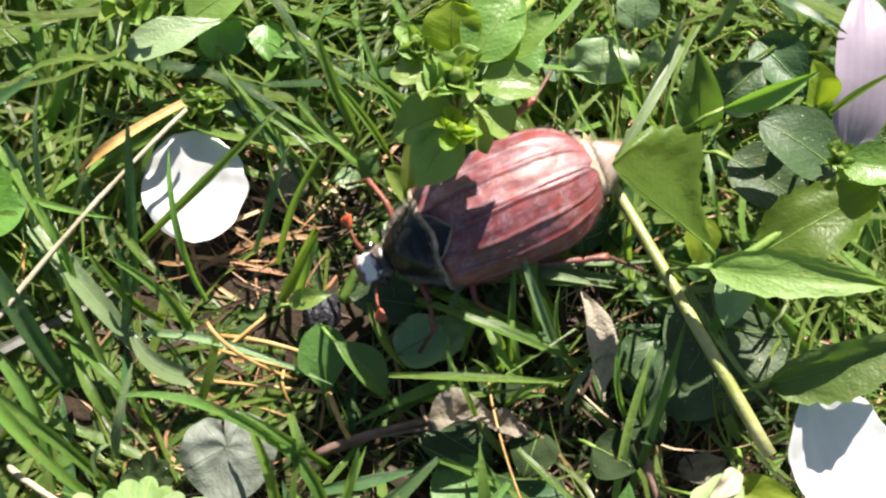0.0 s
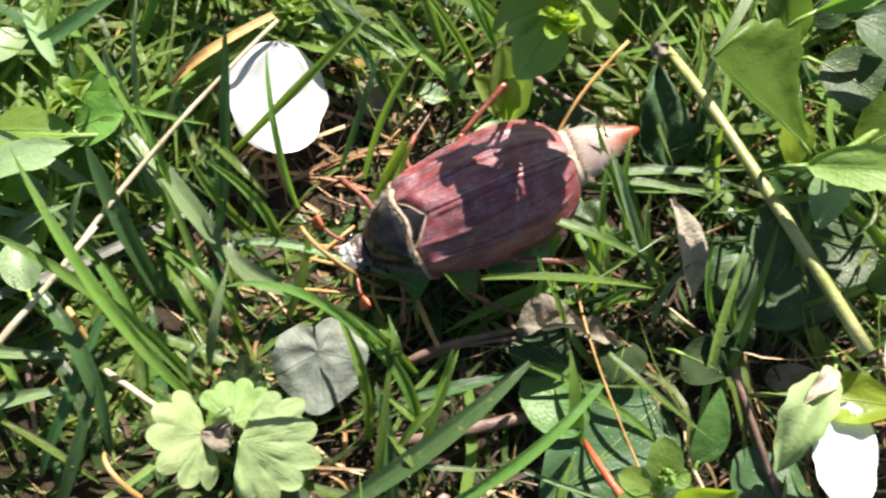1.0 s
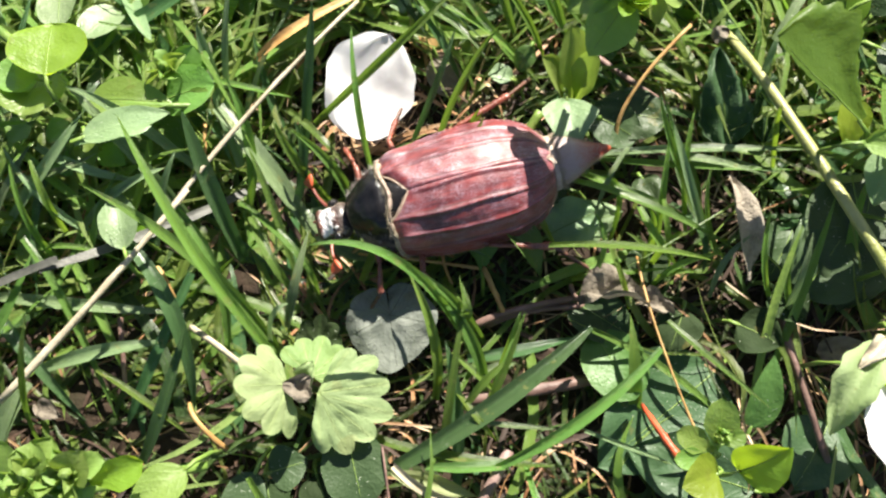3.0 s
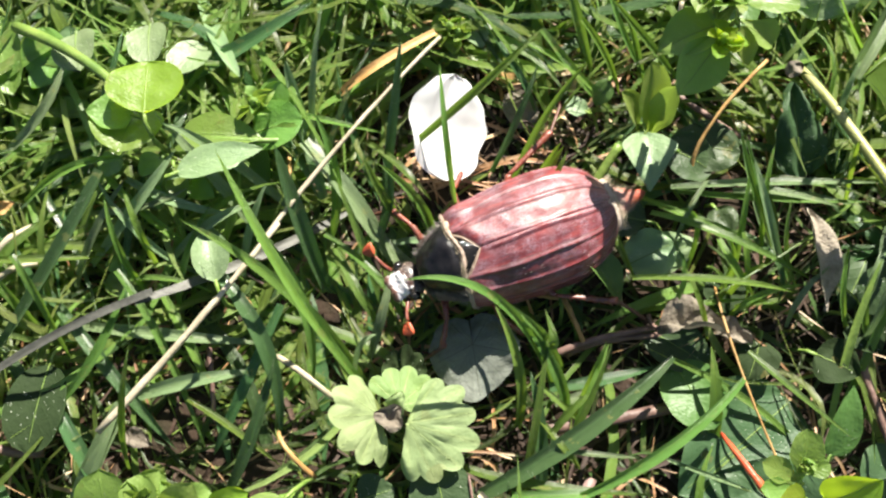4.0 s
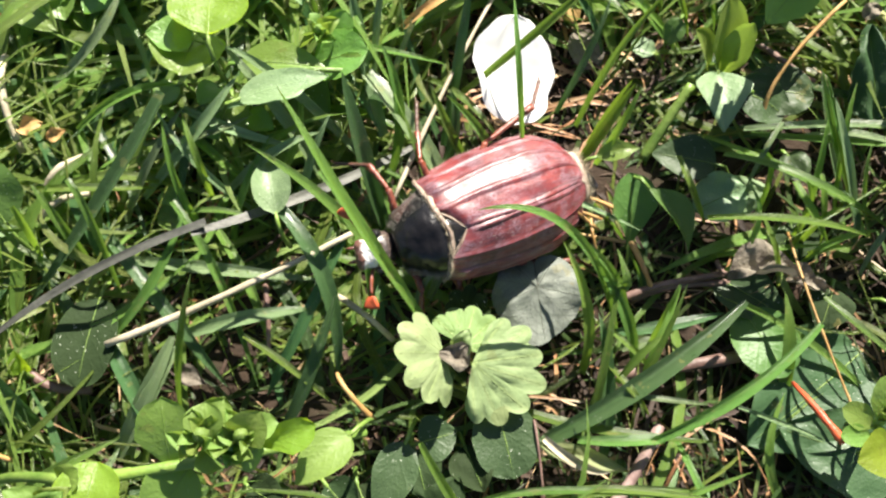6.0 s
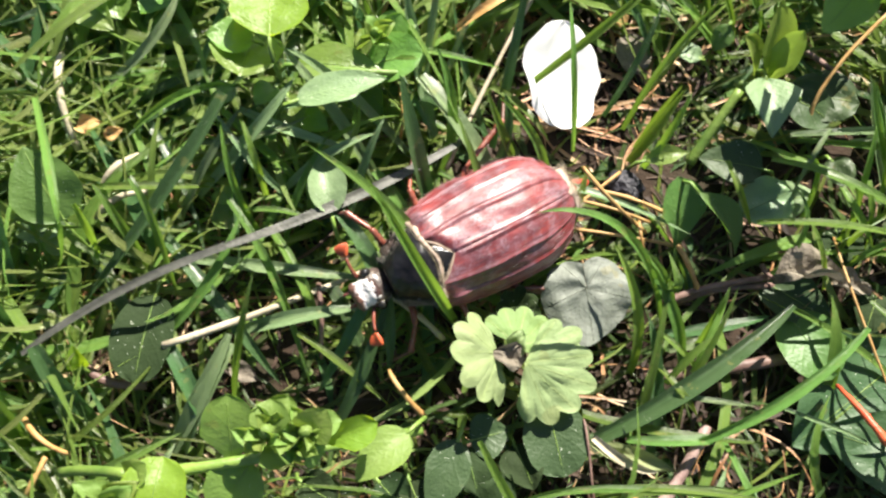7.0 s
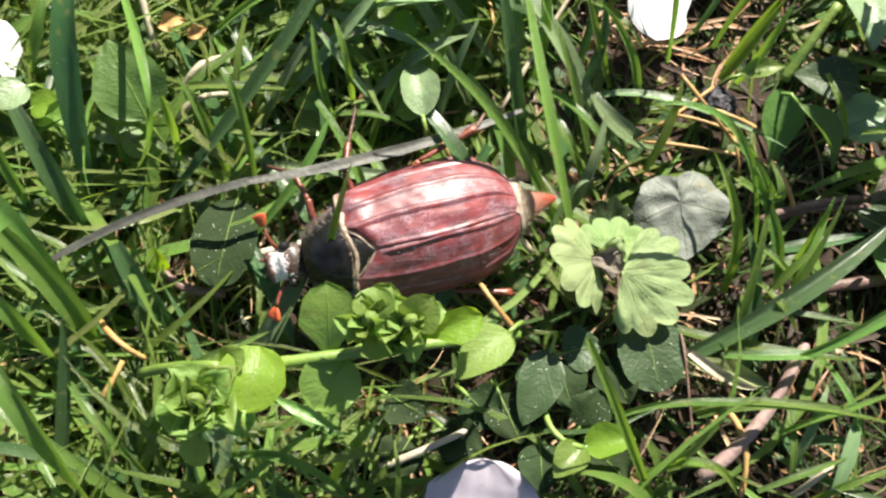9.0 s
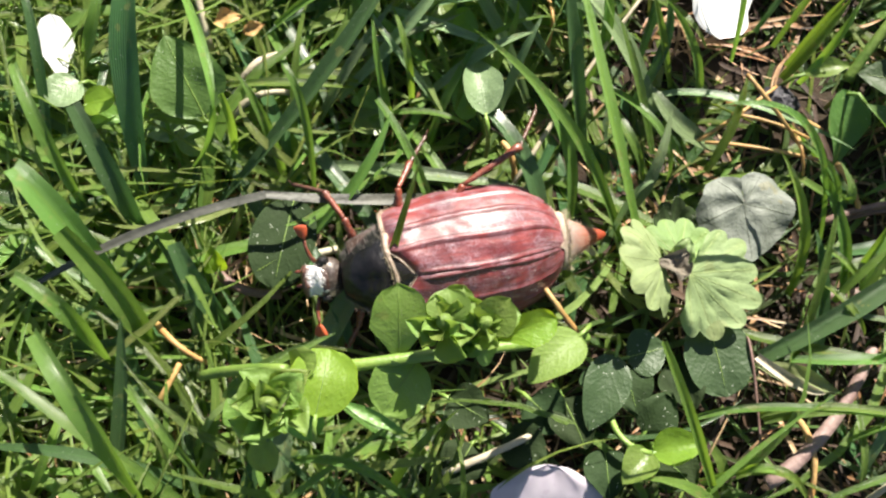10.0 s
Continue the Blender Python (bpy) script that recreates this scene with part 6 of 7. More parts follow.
def wing_case(side):
    """One elytron: a domed shell with four ribs and a pale rim; side +1 is the beetle's left."""
    nu, nv, verts, uvs = 52, 64, [], []
    for i in range(nu + 1):
        for j in range(nv + 1):
            u, v = i / nu, j / nv
            back = -12.0 + 0.55 * max(0, 1 - v / 0.12) ** 2 + 0.5 * v ** 2
            x = wing_front(v) + (back - wing_front(v)) * u
            s = (5.9 - x) / 17.95
            f = radians(102 * v)
            fade = min(1, u / 0.12) * min(1, (1 - u) / 0.06)
            rib = sum(math.exp(-((v - k - 0.008 * math.sin(9 * u + 20 * k)) / 0.018) ** 2) for k in (0.02, 0.27, 0.48, 0.69, 0.93)) * 0.24 * fade
            rib += 0.11 * noise.noise(Vector((u * 7, v * 5, side))) + 0.05 * noise.noise(Vector((u * 22, v * 12, side)))
            edge = -0.10 * math.exp(-((u - 1) / 0.05) ** 2)
            dip = -0.30 * math.exp(-(u / 0.03) ** 2)
            pad = 0.30 * math.exp(-((u - 0.07) / 0.08) ** 2) * math.sin(math.pi * min(1, v / 0.75))
            r = 1 + (rib + edge) / 6
            shoulder = 0.50 * math.exp(-((u - 0.09) / 0.08) ** 2 - ((v - 0.58) / 0.15) ** 2)
            verts.append((x, side * (wing_half(s) * r * math.sin(f) + shoulder * 0.5), 2.9 + wing_top(s) * r * math.cos(f) + shoulder + dip + pad))
            uvs.append((u, v))
    faces = sheet(nu, nv)
    if side < 0:
        faces = [tuple(reversed(f)) for f in faces]
    ob = raw("wing_case", verts, faces, uvs, ELYTRA, beetle)
    row = nv + 1
    cord("front_rim", [Vector(verts[j]) + Vector((0.02, 0, 0.06)) for j in range(0, nv - 4)], 0.10, 0.24, RIM, ob, 7, 0.9)
    cord("side_rim", [Vector(verts[i * row + nv]) for i in range(3, nu + 1)], 0.09, 0.09, RIM, ob, 5, 0.5)
    cord("hind_rim", [Vector(verts[nu * row + j]) for j in range(0, nv + 1)], 0.10, 0.10, RIM, ob, 5, 0.5)
    return ob


wing_case(1)
wing_case(-1)


def loft(name, rows, mat, parent, segs=28, bend=None):
    """A body of rings: (x, half width, z of the middle, height up, depth down)."""
    verts, uvs = [], []
    for i, (x, hw, zc, up, down) in enumerate(rows):
        for k in range(segs):
            t = 2 * math.pi * k / segs
            c, s = math.cos(t), math.sin(t)
            y = hw * math.copysign(abs(c) ** 0.9, c)
            verts.append((x + (bend(y) * max(0, 1 - 0.35 * i) if bend else 0), y, zc + (up if s > 0 else down) * s))
            uvs.append((i / (len(rows) - 1), k / segs))
    n = len(rows) - 1
    faces = [(i * segs + k, i * segs + (k + 1) % segs, (i + 1) * segs + (k + 1) % segs, (i + 1) * segs + k) for i in range(n) for k in range(segs)]
    faces += [tuple(reversed(range(segs))), tuple(range(n * segs, (n + 1) * segs))]
    return raw(name, verts, faces, uvs, mat, parent)


loft("abdomen", [(-11.6, 1.8, 3.6, 0.9, 1.4), (-10, 3.2, 3.6, 1.5, 2.2), (-6, 5.0, 3.5, 2.4, 2.8), (-1, 5.8, 3.4, 3.2, 3.0), (3, 5.4, 3.6, 3.8, 2.8), (6, 4.2, 4.0, 3.0, 2.4), (8.5, 3.2, 4.0, 2.2, 2.0)], BELLY, beetle)
loft("hind_segment", [(-10.2, 2.6, 3.5, 1.3, 1.6), (-11.6, 2.95, 3.5, 1.6, 1.8), (-12.3, 2.95, 3.5, 1.65, 1.8), (-12.8, 2.6, 3.5, 1.35, 1.6), (-13.0, 1.8, 3.5, 0.9, 1.1)], FELT_PALE, beetle)
for side in (1, -1):
    for k in range(5):
        x = -8.6 + 2.3 * k
        y = side * (4.75 + 0.62 * math.sin(math.pi * (k + 0.6) / 5.4))
        raw("side_mark", [(x - 0.9, y, 3.3), (x + 0.9, y, 3.3), (x - 0.2, y + side * 0.15, 1.9), (x - 0.9, y - side * 0.4, 3.3), (x + 0.9, y - side * 0.4, 3.3), (x - 0.2, y - side * 0.4, 1.9)], [(0, 1, 2), (3, 5, 4), (0, 3, 4, 1), (1, 4, 5, 2), (2, 5, 3, 0)], [(0, 0)] * 6, CHALK, beetle, False)
tail = loft("tail_plate", [(4.6, 2.2, 3.5, 1.1, 1.5), (2.0, 2.6, 3.5, 1.4, 1.7), (0.6, 2.75, 3.5, 1.5, 1.8), (-0.4, 2.6, 3.55, 1.5, 1.7), (-1.4, 2.25, 3.6, 1.35, 1.5), (-2.4, 1.75, 3.6, 1.1, 1.2), (-3.3, 1.25, 3.55, 0.85, 0.9), (-4.2, 0.85, 3.5, 0.6, 0.65), (-5.1, 0.5, 3.4, 0.42, 0.4), (-5.6, 0.18, 3.4, 0.15, 0.1)], TAIL, beetle)


def shield_point(u, f):
    """The pronotum's skin: u from its front (0) to its hind edge (1), f the angle round the body."""
    c, n = math.cos(f), math.sin(f)
    half, top = 1.9 + 2.4 * math.sin(u * math.pi / 2) ** 0.9, 1.9 + 2.85 * math.sin(min(1, u / 0.85) * math.pi / 2) ** 0.85
    y = half * math.copysign(abs(c) ** 0.85, c)
    back = 5.5 - 0.75 * math.exp(-(y / 2.1) ** 2) - 0.35 * math.exp(-((abs(y) - 4.0) / 0.8) ** 2)
    front = 9.65 - 0.08 * y * y
    dent = -0.18 * math.exp(-((u - 0.55) / 0.22) ** 2 - (y / 0.5) ** 2) - 0.16 * math.exp(-((u - 0.45) / 0.12) ** 2 - ((abs(y) - 2.3) / 0.5) ** 2)
    return Vector((front + (back - front) * u, y, 3.9 + (top if n > 0 else 2.2) * n + (dent + 0.16 * noise.noise(Vector((u * 6, y * 0.9, 4))) + 0.08 * noise.noise(Vector((u * 15, y * 2.4, 7)))) * max(0, n)))


def pronotum():
    nu, segs, verts, uvs = 22, 56, [], []
    for i in range(nu + 1):
        for k in range(segs):
            p = shield_point(i / nu, 2 * math.pi * k / segs)
            if i in (0, nu):
                p = Vector((p.x - (0.25 if i == 0 else -0.2), p.y * 0.94, 3.9 + (p.z - 3.9) * 0.94))
            verts.append(p)
            uvs.append((i / nu, k / segs))
    faces = [(i * segs + k, (i + 1) * segs + k, (i + 1) * segs + (k + 1) % segs, i * segs + (k + 1) % segs) for i in range(nu) for k in range(segs)]
    faces += [tuple(range(segs)), tuple(reversed(range(nu * segs, (nu + 1) * segs)))]
    return raw("pronotum", verts, faces, uvs, SHIELD, beetle)


pronotum()


def scutellum():
    verts, uvs, n = [], [], 14
    for i in range(n + 1):
        s = i / n
        for j in range(11):
            v = j / 5 - 1
            half = 1.55 * (1 - s ** 1.9) + 0.04
            y = v * half
            verts.append((5.0 - 2.15 * s, y, 7.95 + 0.22 * (1 - v * v) * (1 - s * 0.5) + 0.12 * s - 0.085 * y * y))
            uvs.append((s, j / 10))
    return raw("scutellum", verts, sheet(n, 10), uvs, EYE, beetle)


scutellum()
cord("collar", [shield_point(0.985, radians(2 * k)) + Vector((-0.12, 0, -0.02)) for k in range(3, 88)], 0.25, 0.25, RIM, beetle, 8, 1.1)


def hairs(name, parent, count, spot, length, thick_, seed, mat):
    """Short pale hairs; spot(r): a root and a direction."""
    r, verts, faces, uvs = random.Random(seed), [], [], []
    for _ in range(count):
        p, d = spot(r)
        p, d = Vector(p), Vector(d).normalized()
        ln = length * r.uniform(0.6, 1.3)
        e = d.cross(Vector((r.uniform(-1, 1), r.uniform(-1, 1), r.uniform(-1, 1)))).normalized() * thick_
        tip = p + d * ln + Vector((0, 0, -0.12 * ln))
        k = len(verts)
        verts += [p - e, p + e, tip]
        faces.append((k, k + 1, k + 2))
        uvs += [(0, 0), (0, 1), (1, 0.5)]
    return tagged(raw(name, verts, faces, uvs, mat, parent, False), kind="stuff")


def fringe_spot(r):
    t = radians(r.uniform(6, 174))
    p = shield_point(0.90 + 0.10 * r.random() ** 0.5, t)
    return p, (r.uniform(-1.3, 0.4), 0.5 * math.cos(t) + r.uniform(-0.5, 0.5), 0.4 * math.sin(t) + 0.12)


def coat_spot(r):
    t, s = radians(r.choice((r.uniform(0, 42), r.uniform(138, 180)))), r.random() ** 0.8
    return shield_point(s, t), (0.3, math.cos(t) * 1.2 + r.uniform(-0.5, 0.5), math.sin(t) * 0.6)


def tail_spot(r):
    t, s = radians(r.uniform(-10, 190)), r.random()
    w = 2.65 * (1 - 0.75 * s)
    return (-0.2 - 4.0 * s, w * math.cos(t), 3.55 + 1.5 * (1 - 0.7 * s) * math.sin(t)), (-1.2, math.cos(t) * 0.7, math.sin(t) * 0.7)


def hind_spot(r):
    t = radians(r.uniform(0, 180))
    return (-12.2 - r.random() * 0.6, 2.8 * math.cos(t), 3.5 + 1.55 * math.sin(t)), (-1.0, math.cos(t) * 0.6 + r.uniform(-0.3, 0.3), math.sin(t) * 0.5)


def side_spot(r):
    x, y = r.uniform(-11, 5), r.choice((1, -1))
    u = (5.9 - x) / 17.95
    return (x, y * (wing_half(u) - 0.35), 2.6 + r.uniform(-0.6, 0.3)), (-0.4, y, r.uniform(-0.6, 0.3))


def down_spot(r):
    """Short lying down on the wing cases, thickest towards their ends."""
    x, f = 4.6 - 16.2 * r.random() ** 0.8, radians(r.uniform(4, 100))
    side = r.choice((1, -1))
    s = (5.9 - x) / 17.95
    return (x, side * wing_half(s) * 1.012 * math.sin(f), 2.9 + wing_top(s) * 1.018 * math.cos(f)), (-1.0, side * r.uniform(-0.1, 0.4), 0.12)


hairs("fringe", beetle, 1500, fringe_spot, 0.55, 0.018, 1, FELT)
hairs("hair_coat", beetle, 600, coat_spot, 0.6, 0.012, 2, HAIR_GREY)
hairs("tail_hair", tail, 900, tail_spot, 0.6, 0.016, 3, FELT)
hairs("hind_hair", beetle, 500, hind_spot, 0.7, 0.016, 5, FELT)
hairs("side_hair", beetle, 900, side_spot, 0.85, 0.02, 4, FELT)
hairs("wing_down", beetle, 900, down_spot, 0.30, 0.012, 6, HAIR_GREY)

head = new("head")
head.parent = beetle
blob("head_capsule", (0.7, 0, 0), (1.7, 2.0, 1.45), HEADCASE, head, 14, 22, 0.08)
loft("clypeus", [(0.5, 1.15, 0.75, 0.75, 0.6), (1.0, 1.4, 0.7, 0.95, 0.7), (1.6, 1.45, 0.5, 0.85, 0.7), (2.1, 1.4, 0.3, 0.55, 0.6), (2.5, 1.55, 0.25, 0.62, 0.6), (2.85, 1.5, 0.2, 0.5, 0.5), (3.1, 1.1, 0.15, 0.3, 0.4)], CLYPEUS, head)
for side in (1, -1):
    blob("eye", (0.9, side * 1.75, 0.55), (0.6, 0.55, 0.62), EYE, head, 8, 12)
    blob("mouth_palp", (3.0, side * 0.7, -0.9), (0.9, 0.22, 0.22), LEGS, head, 6, 8)
hairs("head_hair", head, 160, lambda r: ((r.uniform(-0.4, 0.9), r.uniform(-1.6, 1.6), 1.0), (1, r.uniform(-0.6, 0.6), 0.7)), 0.5, 0.014, 8, FELT)
feelers = []
for side in (1, -1):
    feeler = new("antenna")
    feeler.parent = head
    feeler.location = Vector((1.7, side * 1.75, 0.1)) * MM
    tube("stalk", [(0, 0, 0), (0.6, side * 0.9, 0.5), (1.0, side * 2.0, 0.7)], 0.22, 0.16, LEGS, feeler)
    for k in range(6):
        t = radians(18 + 9 * (k - 2.5)) 
        d = Vector((math.cos(t + 0.9), side * math.sin(t + 0.9), 0.15 * (k - 2.5) * 0.3))
        m = Matrix((d, Vector((-d.y, d.x, 0)), Vector((0, 0, 1)))).transposed()
        blob("lamella", Vector((1.0, side * 2.0, 0.7)) + d * 0.85 + Vector((0, 0, 0.1 * (k - 2.5))), (0.72, 0.24, 0.11), CLUB, feeler, 6, 10, 0.0, m)
    feelers.append(feeler)


def leg(side, hip, knee, ankle, toe, thick_):
    """A leg about its hip: thigh, spined shin, five-jointed foot."""
    ob = new("leg")
    ob.parent = beetle
    ob.location = Vector((hip[0], side * hip[1], hip[2])) * MM
    k, a, t = [Vector((q[0] - hip[0], side * (q[1] - hip[1]), q[2] - hip[2])) for q in (knee, ankle, toe)]
    tube("femur", [(0, 0, 0), k * 0.5 + Vector((0, 0, 0.25)), k], thick_ * 0.9, thick_ * 0.6, LEGS, ob, 10, 0.35)
    shin = tube("tibia", [k, (k + a) * 0.5, a], thick_ * 0.40, thick_ * 0.72, LEGS, ob, 10, 0.45)
    for n in (0.45, 0.65, 0.85):
        p = k.lerp(a, n)
        tube("spine", [p, p + (a - k).normalized() * 0.35 + Vector((0, side * 0.4, 0.1))], 0.13, 0.02, FEET, shin, 5)
    foot = blob("tarsus", a, (0.2, 0.2, 0.2), FEET, ob, 6, 8)
    for n in range(5):
        p, q = a.lerp(t, n / 5), a.lerp(t, (n + 0.9) / 5)
        tube("joint", [p, q], 0.16, 0.24, FEET, foot, 7)
    for n in (-1, 1):
        tube("claw", [t, t + (t - a).normalized() * 0.4 + Vector((0, n * 0.22, -0.1)), t + (t - a).normalized() * 0.55 + Vector((0, n * 0.3, -0.35))], 0.1, 0.02, FEET, foot, 5)
    return ob


legs = []
for side in (1, -1):
    legs.append(leg(side, (7.6, 2.8, 2.4), (7.7, 5.4, 3.2), (8.5, 8.2, 2.0), (10.9, 9.4, -1.0), 0.50))
    legs.append(leg(side, (3.0, 4.2, 2.0), (3.6, 7.2, 2.8), (2.4, 9.6, 0.8), (0.8, 12.2, -1.4), 0.48))
    legs.append(leg(side, (-1.6, 4.4, 2.0), (-3.6, 6.6, 3.2), (-9.9, 8.6, 3.0), (-12.8, 11.0, 0.4), 0.54))


# ---- pale straw and shade-grey blade beside the way ----
straw_far = tagged(tube("straw", [(0, 0, 0), (15, 0.4, 0.6), (30, 0, 0)], 0.26, 0.2, STRAW, rough=0.3), "long pale dry straw lying across the grass", "straw")
straw_near = tagged(tube("straw", [(0, 0, 0), (13, -0.6, 0.8), (27, 0, 0)], 0.40, 0.28, STRAW, rough=0.3), "long pale dry straw pushed aside by the beetle", "straw")
strand = tagged(blade((0, 0, 0), (11, 0.8, 0.6), (23, 0, 0), 0.98, STRAND, fold=0.1, tip=0.5), "grey-green grass blade toned for shade, lying slanted", "grass")
strand_far = tagged(blade((0, 0, 0), (14, -1.0, 0.6), (28, 0, 0), 1.3, STRAND, fold=0.1, tip=0.9), "grey-green grass blade toned for shade, lying slanted", "grass")


spring = tagged(blade((0, 0, 0), (13, 0.6, 2.6), (27, 0, 0), 1.4, GRASS_LIME, roll=15), "fresh green grass blade springing up behind the beetle", "grass")


# ---- what moves ----
def motions():
    # time, place, heading, pitch and roll of the body, tip of the tail plate
    crawl = (
        (0.0, 22.9, 10.3, 3.4, 203.6, 7.1, -6.5, -17.6),
        (0.3, 19.0, 4.9, 1.9, 205.0, 7.6, -6.4, -18.8),
        (0.5, 14.5, 2.5, 1.8, 208.5, 6.0, 1.5, -19.4),
        (1.0, 12.4, 2.2, 1.0, 203.2, 9.8, -2.4, -19.2),
        (1.5, 11.1, 1.5, 1.1, 202.3, 9.0, -1.0, -18.6),
        (2.0, 9.3, 0.6, 1.4, 203.4, 5.2, -5.0, -17.1),
        (3.3, 1.9, -0.2, 1.1, 195.6, 3.0, 3.4, -18.6),
        (3.5, 1.6, -0.6, 1.0, 196.9, 2.9, 4.8, -18.2),
        (4.0, 0.9, -1.6, 1.1, 202.2, 0.4, -3.6, -16.2),
        (4.5, -2.5, -3.0, 1.0, 206.6, -7.0, -2.6, -12.8),
        (5.0, -5.1, -3.8, 1.1, 207.8, -9.2, -11.5, -13.5),
        (5.5, -7.6, -4.4, 1.6, 206.2, -13.8, -22.6, -12.8),
        (6.8, -14.3, -6.9, 0.7, 210.5, -9.7, -20.0, -15.0),
        (7.0, -15.8, -8.0, 1.0, 211.6, -9.0, -15.6, -15.2),
        (7.5, -22.4, -11.7, 1.5, 206.8, -5.0, -16.2, -17.6),
        (8.0, -24.7, -14.1, 1.0, 205.6, -5.2, -18.4, -16.2),
        (8.5, -27.7, -15.8, 1.2, 203.2, -3.4, -16.5, -16.2),
        (9.0, -30.8, -17.3, 0.6, 199.7, -5.0, -22.4, -16.4),
        (9.5, -32.1, -17.8, 0.7, 197.5, -5.2, -22.8, -16.9),
        (10.0, -32.7, -19.5, 0.5, 195.0, -6.4, -25.0, -16.9),
    )
    walk(beetle, [(t, pose(x * MM, y * MM, z * MM, roll, pitch, yaw)) for t, x, y, z, yaw, pitch, roll, tip in crawl])
    walk(tail, [(t, pose((tip + 5.6) * MM, 0, 0)) for t, x, y, z, yaw, pitch, roll, tip in crawl])
    nod = ((0.0, 0, -6), (0.5, 8, -10), (1.0, 0, -4), (2.0, 4, -6), (3.5, -6, 0), (4.0, 10, -6), (4.5, 4, 4), (5.5, -12, 2), (7.0, 4, -4), (8.5, -4, 2), (9.5, 6, -4), (10.0, 0, 0))
    walk(head, [(t, pose(9.9 * MM, 0, 3.8 * MM, 0, 8 + b, a)) for t, a, b in nod])
    for ob, side, phase in zip(feelers, (1, -1), (0.0, 2.0)):
        rest = (1.7 * MM, side * 1.75 * MM, 0.1 * MM)
        walk(ob, [(t / 2, pose(*rest, 0, 4 * math.sin(t * 1.9 + phase), side * (8 + 16 * math.sin(t * 1.3 + phase)))) for t in range(21)])
    for n, ob in enumerate(legs):
        at = ob.location.copy()
        side, phase = (1, -1)[n // 3], (0.0, math.pi, 0.0)[n % 3] + (0.0, math.pi)[n // 3]
        walk(ob, [(t / 4, pose(*at, side * 5 * math.cos(t / 4 * 4.2 + phase), 0, (9 if n % 3 == 2 else 15) * math.sin(t / 4 * 4.2 + phase))) for t in range(41)])
    # the petal is brushed by the beetle's legs
    still = white_petal.matrix_world.copy()
    middle = still @ Vector((5.7 * MM, 0, 0))
    tilts = ((0.0, 0, 0, 0, 0, 0), (0.6, -0.1, -0.2, 0.4, 14, 0), (1.0, -0.1, -0.4, 1.8, 28, 0), (1.6, 0.1, -0.4, 2.6, 36, 0), (2.0, 0.3, -0.5, 3.2, 44, 0), (2.2, 0.4, -0.7, 3.2, 44, -2), (3.3, 1.8, -2.9, 3.2, 34, -22), (3.6, 1.5, -3.0, 3.2, 38, -10), (4.0, 1.3, -3.1, 3.2, 40, -4), (5.0, 1.7, -3.5, 3.2, 36, 0), (7.0, 0.9, -4.0, 3.2, 34, 2), (10.0, 0.9, -4.0, 3.2, 34, 2))
    walk(white_petal, [(t, Matrix.Translation(middle + Vector((x, y, z)) * MM) @ Matrix.Rotation(radians(yaw), 4, "Z") @ Matrix.Translation(-middle) @ still @ pose(0, 0, 0, roll)) for t, x, y, z, roll, yaw in tilts])
    # the lump rolls aside under the beetle
    walk(lump, [(0.0, pose(6.9 * MM, 1.4 * MM, -0.6 * MM)), (0.3, pose(6.9 * MM, 1.4 * MM, -0.6 * MM)), (1.0, pose(4.6 * MM, 0.4 * MM, -0.9 * MM, 0, 0, 40)), (2.0, pose(2.2 * MM, -0.6 * MM, -0.8 * MM, 0, 0, 70)), (10.0, pose(2.2 * MM, -0.6 * MM, -0.8 * MM, 0, 0, 70))])
    # a blade held down by the beetle springs up behind it
    foot = (-13.5, -16.4, 5.0)
    walk(spring, [(0.0, between(foot, (-24.4, 0.2, 14))), (5.6, between(foot, (-24.4, 0.2, 14))), (6.8, between((-14.3, -16.1, 1), (-23.3, -8.1, 25))), (7.0, between((-15.6, -16.2, 1), (-23.8, -7.5, 25.5))), (7.5, between((-12.9, -18.2, 1), (-22.0, -9.1, 24.5))), (8.0, between((-13.0, -17.9, 1), (-23.8, -3.0, 20.5))), (8.3, between((-13.2, -16.6, 3), (-22.7, 0.2, 12))), (8.6, between(foot, (-22.2, 3.5, 7.0))), (9.0, between(foot, (-18.2, 2.4, 7.0))), (9.5, between(foot, (-18.3, 0.0, 7.0))), (10.0, between(foot, (-18.2, -0.2, 7.0)))])
    # the straw bends at its middle as the beetle walks into it
    bend, top, low = (-24.0, -3.3, 8), (-7.3, 19.6, 6), (-38.5, -22.4, 8)
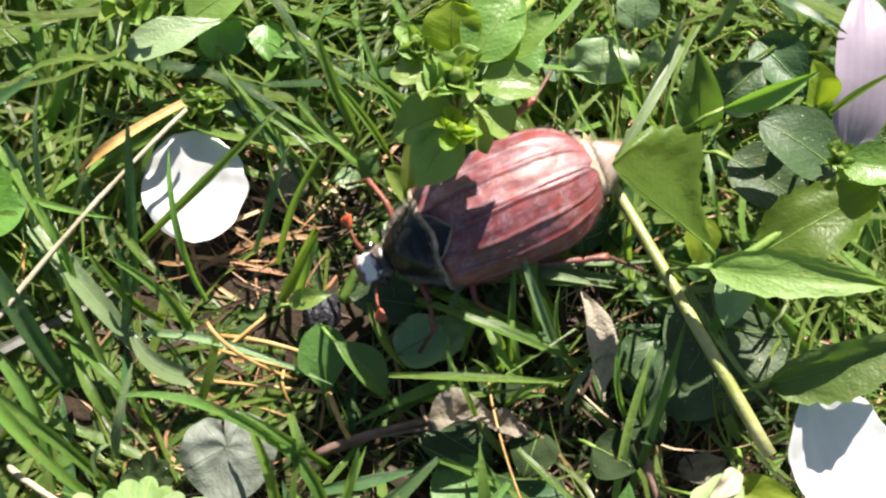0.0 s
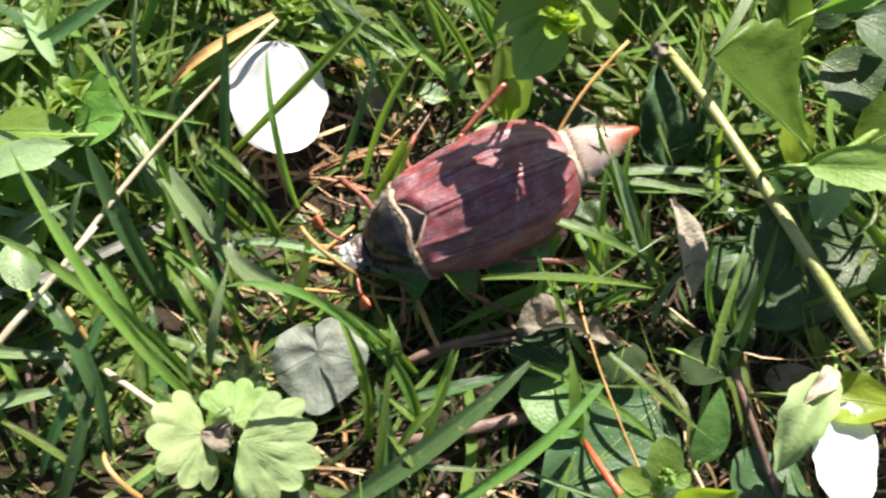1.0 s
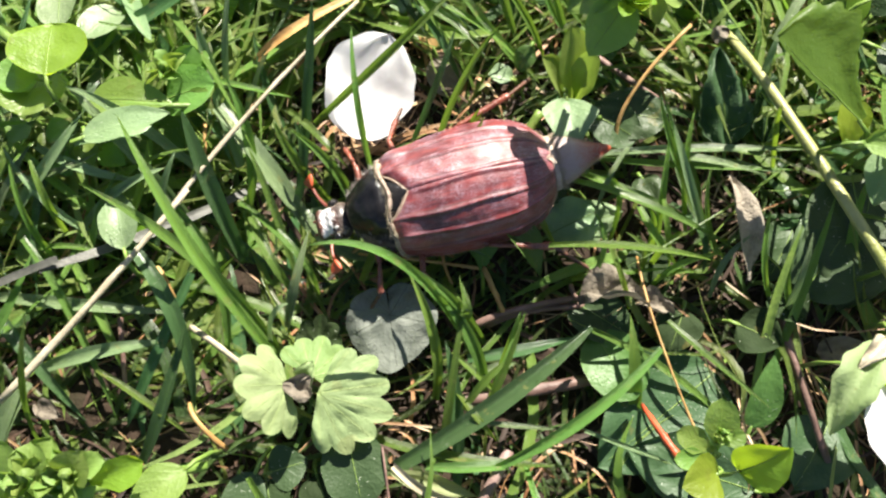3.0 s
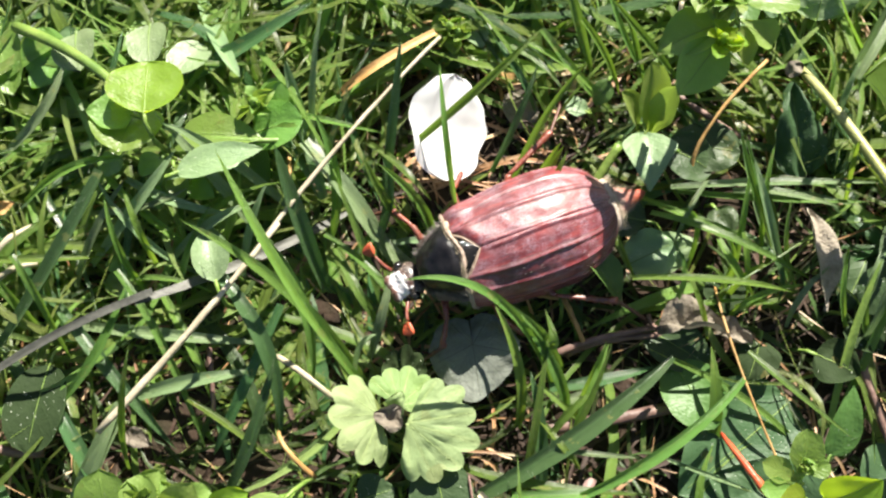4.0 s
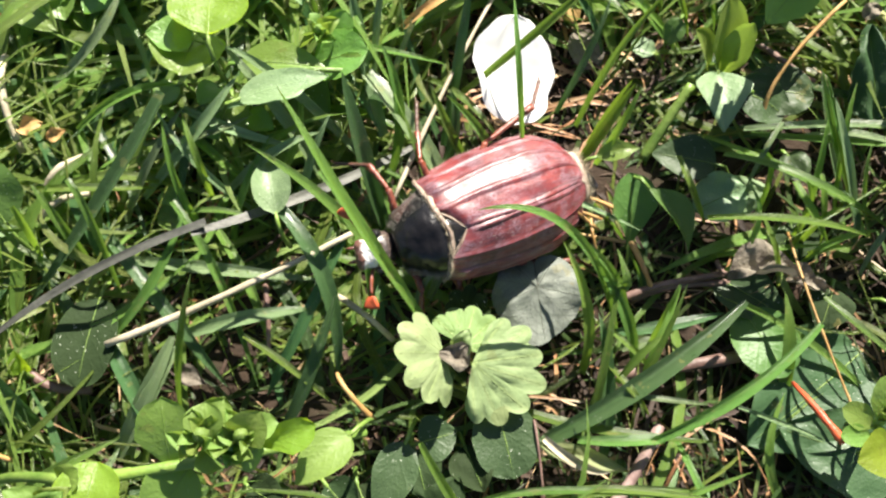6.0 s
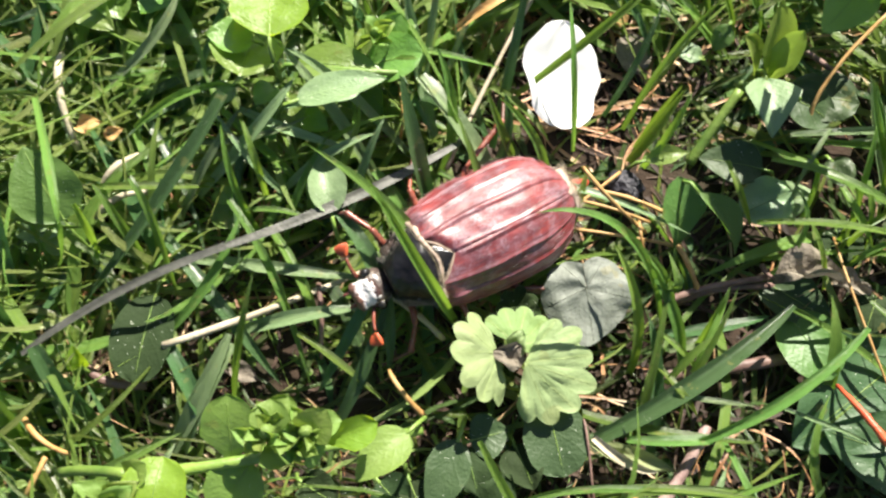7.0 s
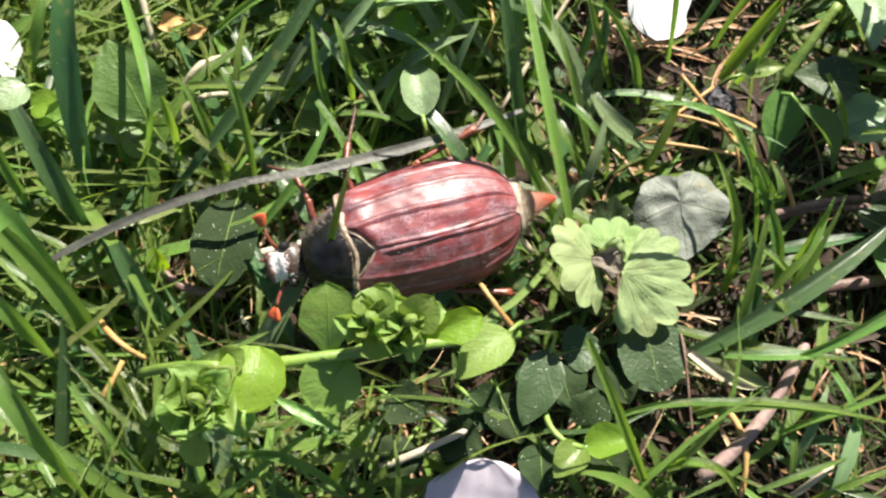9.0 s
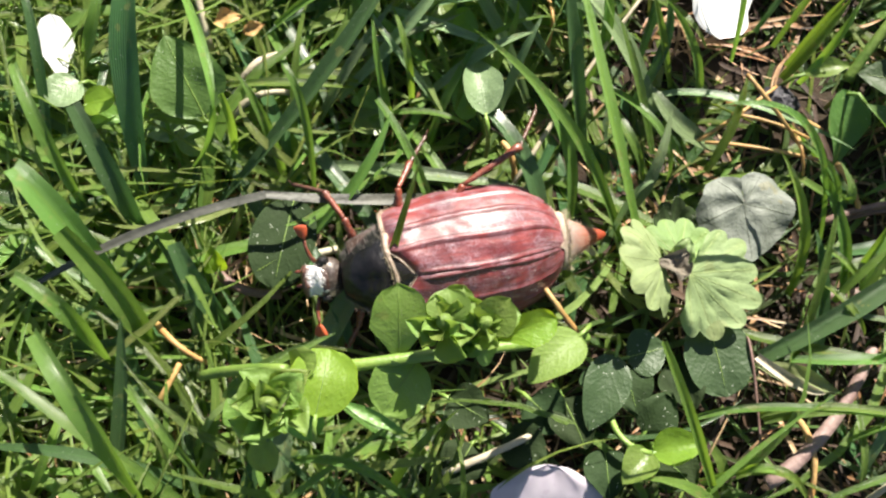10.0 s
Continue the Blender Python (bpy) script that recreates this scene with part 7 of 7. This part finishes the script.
    walk(straw_far, [(0.0, between(bend, top)), (5.0, between(bend, top)), (5.5, between((-17.1, -5.9, 7), (-6.7, 21.0, 3))), (7.0, between((-17.3, -0.6, 3), (-8.1, 20.6, 3))), (7.5, between((-17.4, 1.4, 2), (-7.7, 22.6, 3))), (10.0, between((-25.3, -12.5, 2), (-12.5, 9.3, 3)))])
    walk(straw_near, [(0.0, between(low, bend)), (5.0, between(low, bend)), (5.5, between((-44.2, -20.3, 5), (-17.1, -5.9, 7))), (7.0, between((-44.7, -20.9, 4), (-22.5, -9.8, 0))), (7.5, between((-44.7, -20.8, 3), (-35.1, -17.5, 0))), (8.5, between((-46.3, -21.3, 1), (-41.1, -18.9, -1))), (10.0, between((-46.3, -21.3, 1), (-41.1, -18.9, -1)))])
    # the grey blade is pressed aside too
    walk(strand, [(0.0, between((-54.2, -19.9, 6), (-35.8, -9.2, 8))), (5.7, between((-54.2, -19.9, 6), (-35.8, -9.2, 8))), (7.0, between((-58.1, -22.7, 5.4), (-38.4, -11.1, 8.0))), (7.5, between((-57.9, -26.1, 5.6), (-39.6, -12.3, 8.0))), (8.0, between((-61.2, -24.6, 5.1), (-40.9, -14.2, 8.0))), (8.5, between((-69.1, -22.8, 5.0), (-47.4, -15.8, 8.0))), (9.0, between((-64.8, -25.2, 5.0), (-44.3, -15.2, 8.0))), (9.5, between((-67.0, -25.9, 5.1), (-46.1, -16.8, 8.0))), (10.0, between((-68.9, -26.5, 5.3), (-48.2, -16.9, 8.0)))])
    walk(strand_far, [(0.0, between((-36.2, -9.5, 8), (-10.1, 7.4, -6))), (5.7, between((-36.2, -9.5, 8), (-10.1, 7.4, -6))), (7.0, between((-38.4, -11.1, 8.0), (-14.7, 3.2, 3.5))), (7.5, between((-39.6, -12.3, 8.0), (-16.1, 2.2, 3.5))), (8.0, between((-40.9, -14.2, 8.0), (-17.3, -0.2, 2.4))), (8.5, between((-47.4, -15.8, 8.0), (-22.8, -10.7, -4.3))), (9.0, between((-44.3, -15.2, 8.0), (-18.7, -4.5, 3.9))), (9.5, between((-46.1, -16.8, 8.0), (-21.1, -10.0, -2.5))), (10.0, between((-48.2, -16.9, 8.0), (-23.0, -11.1, -2.8)))])


motions()
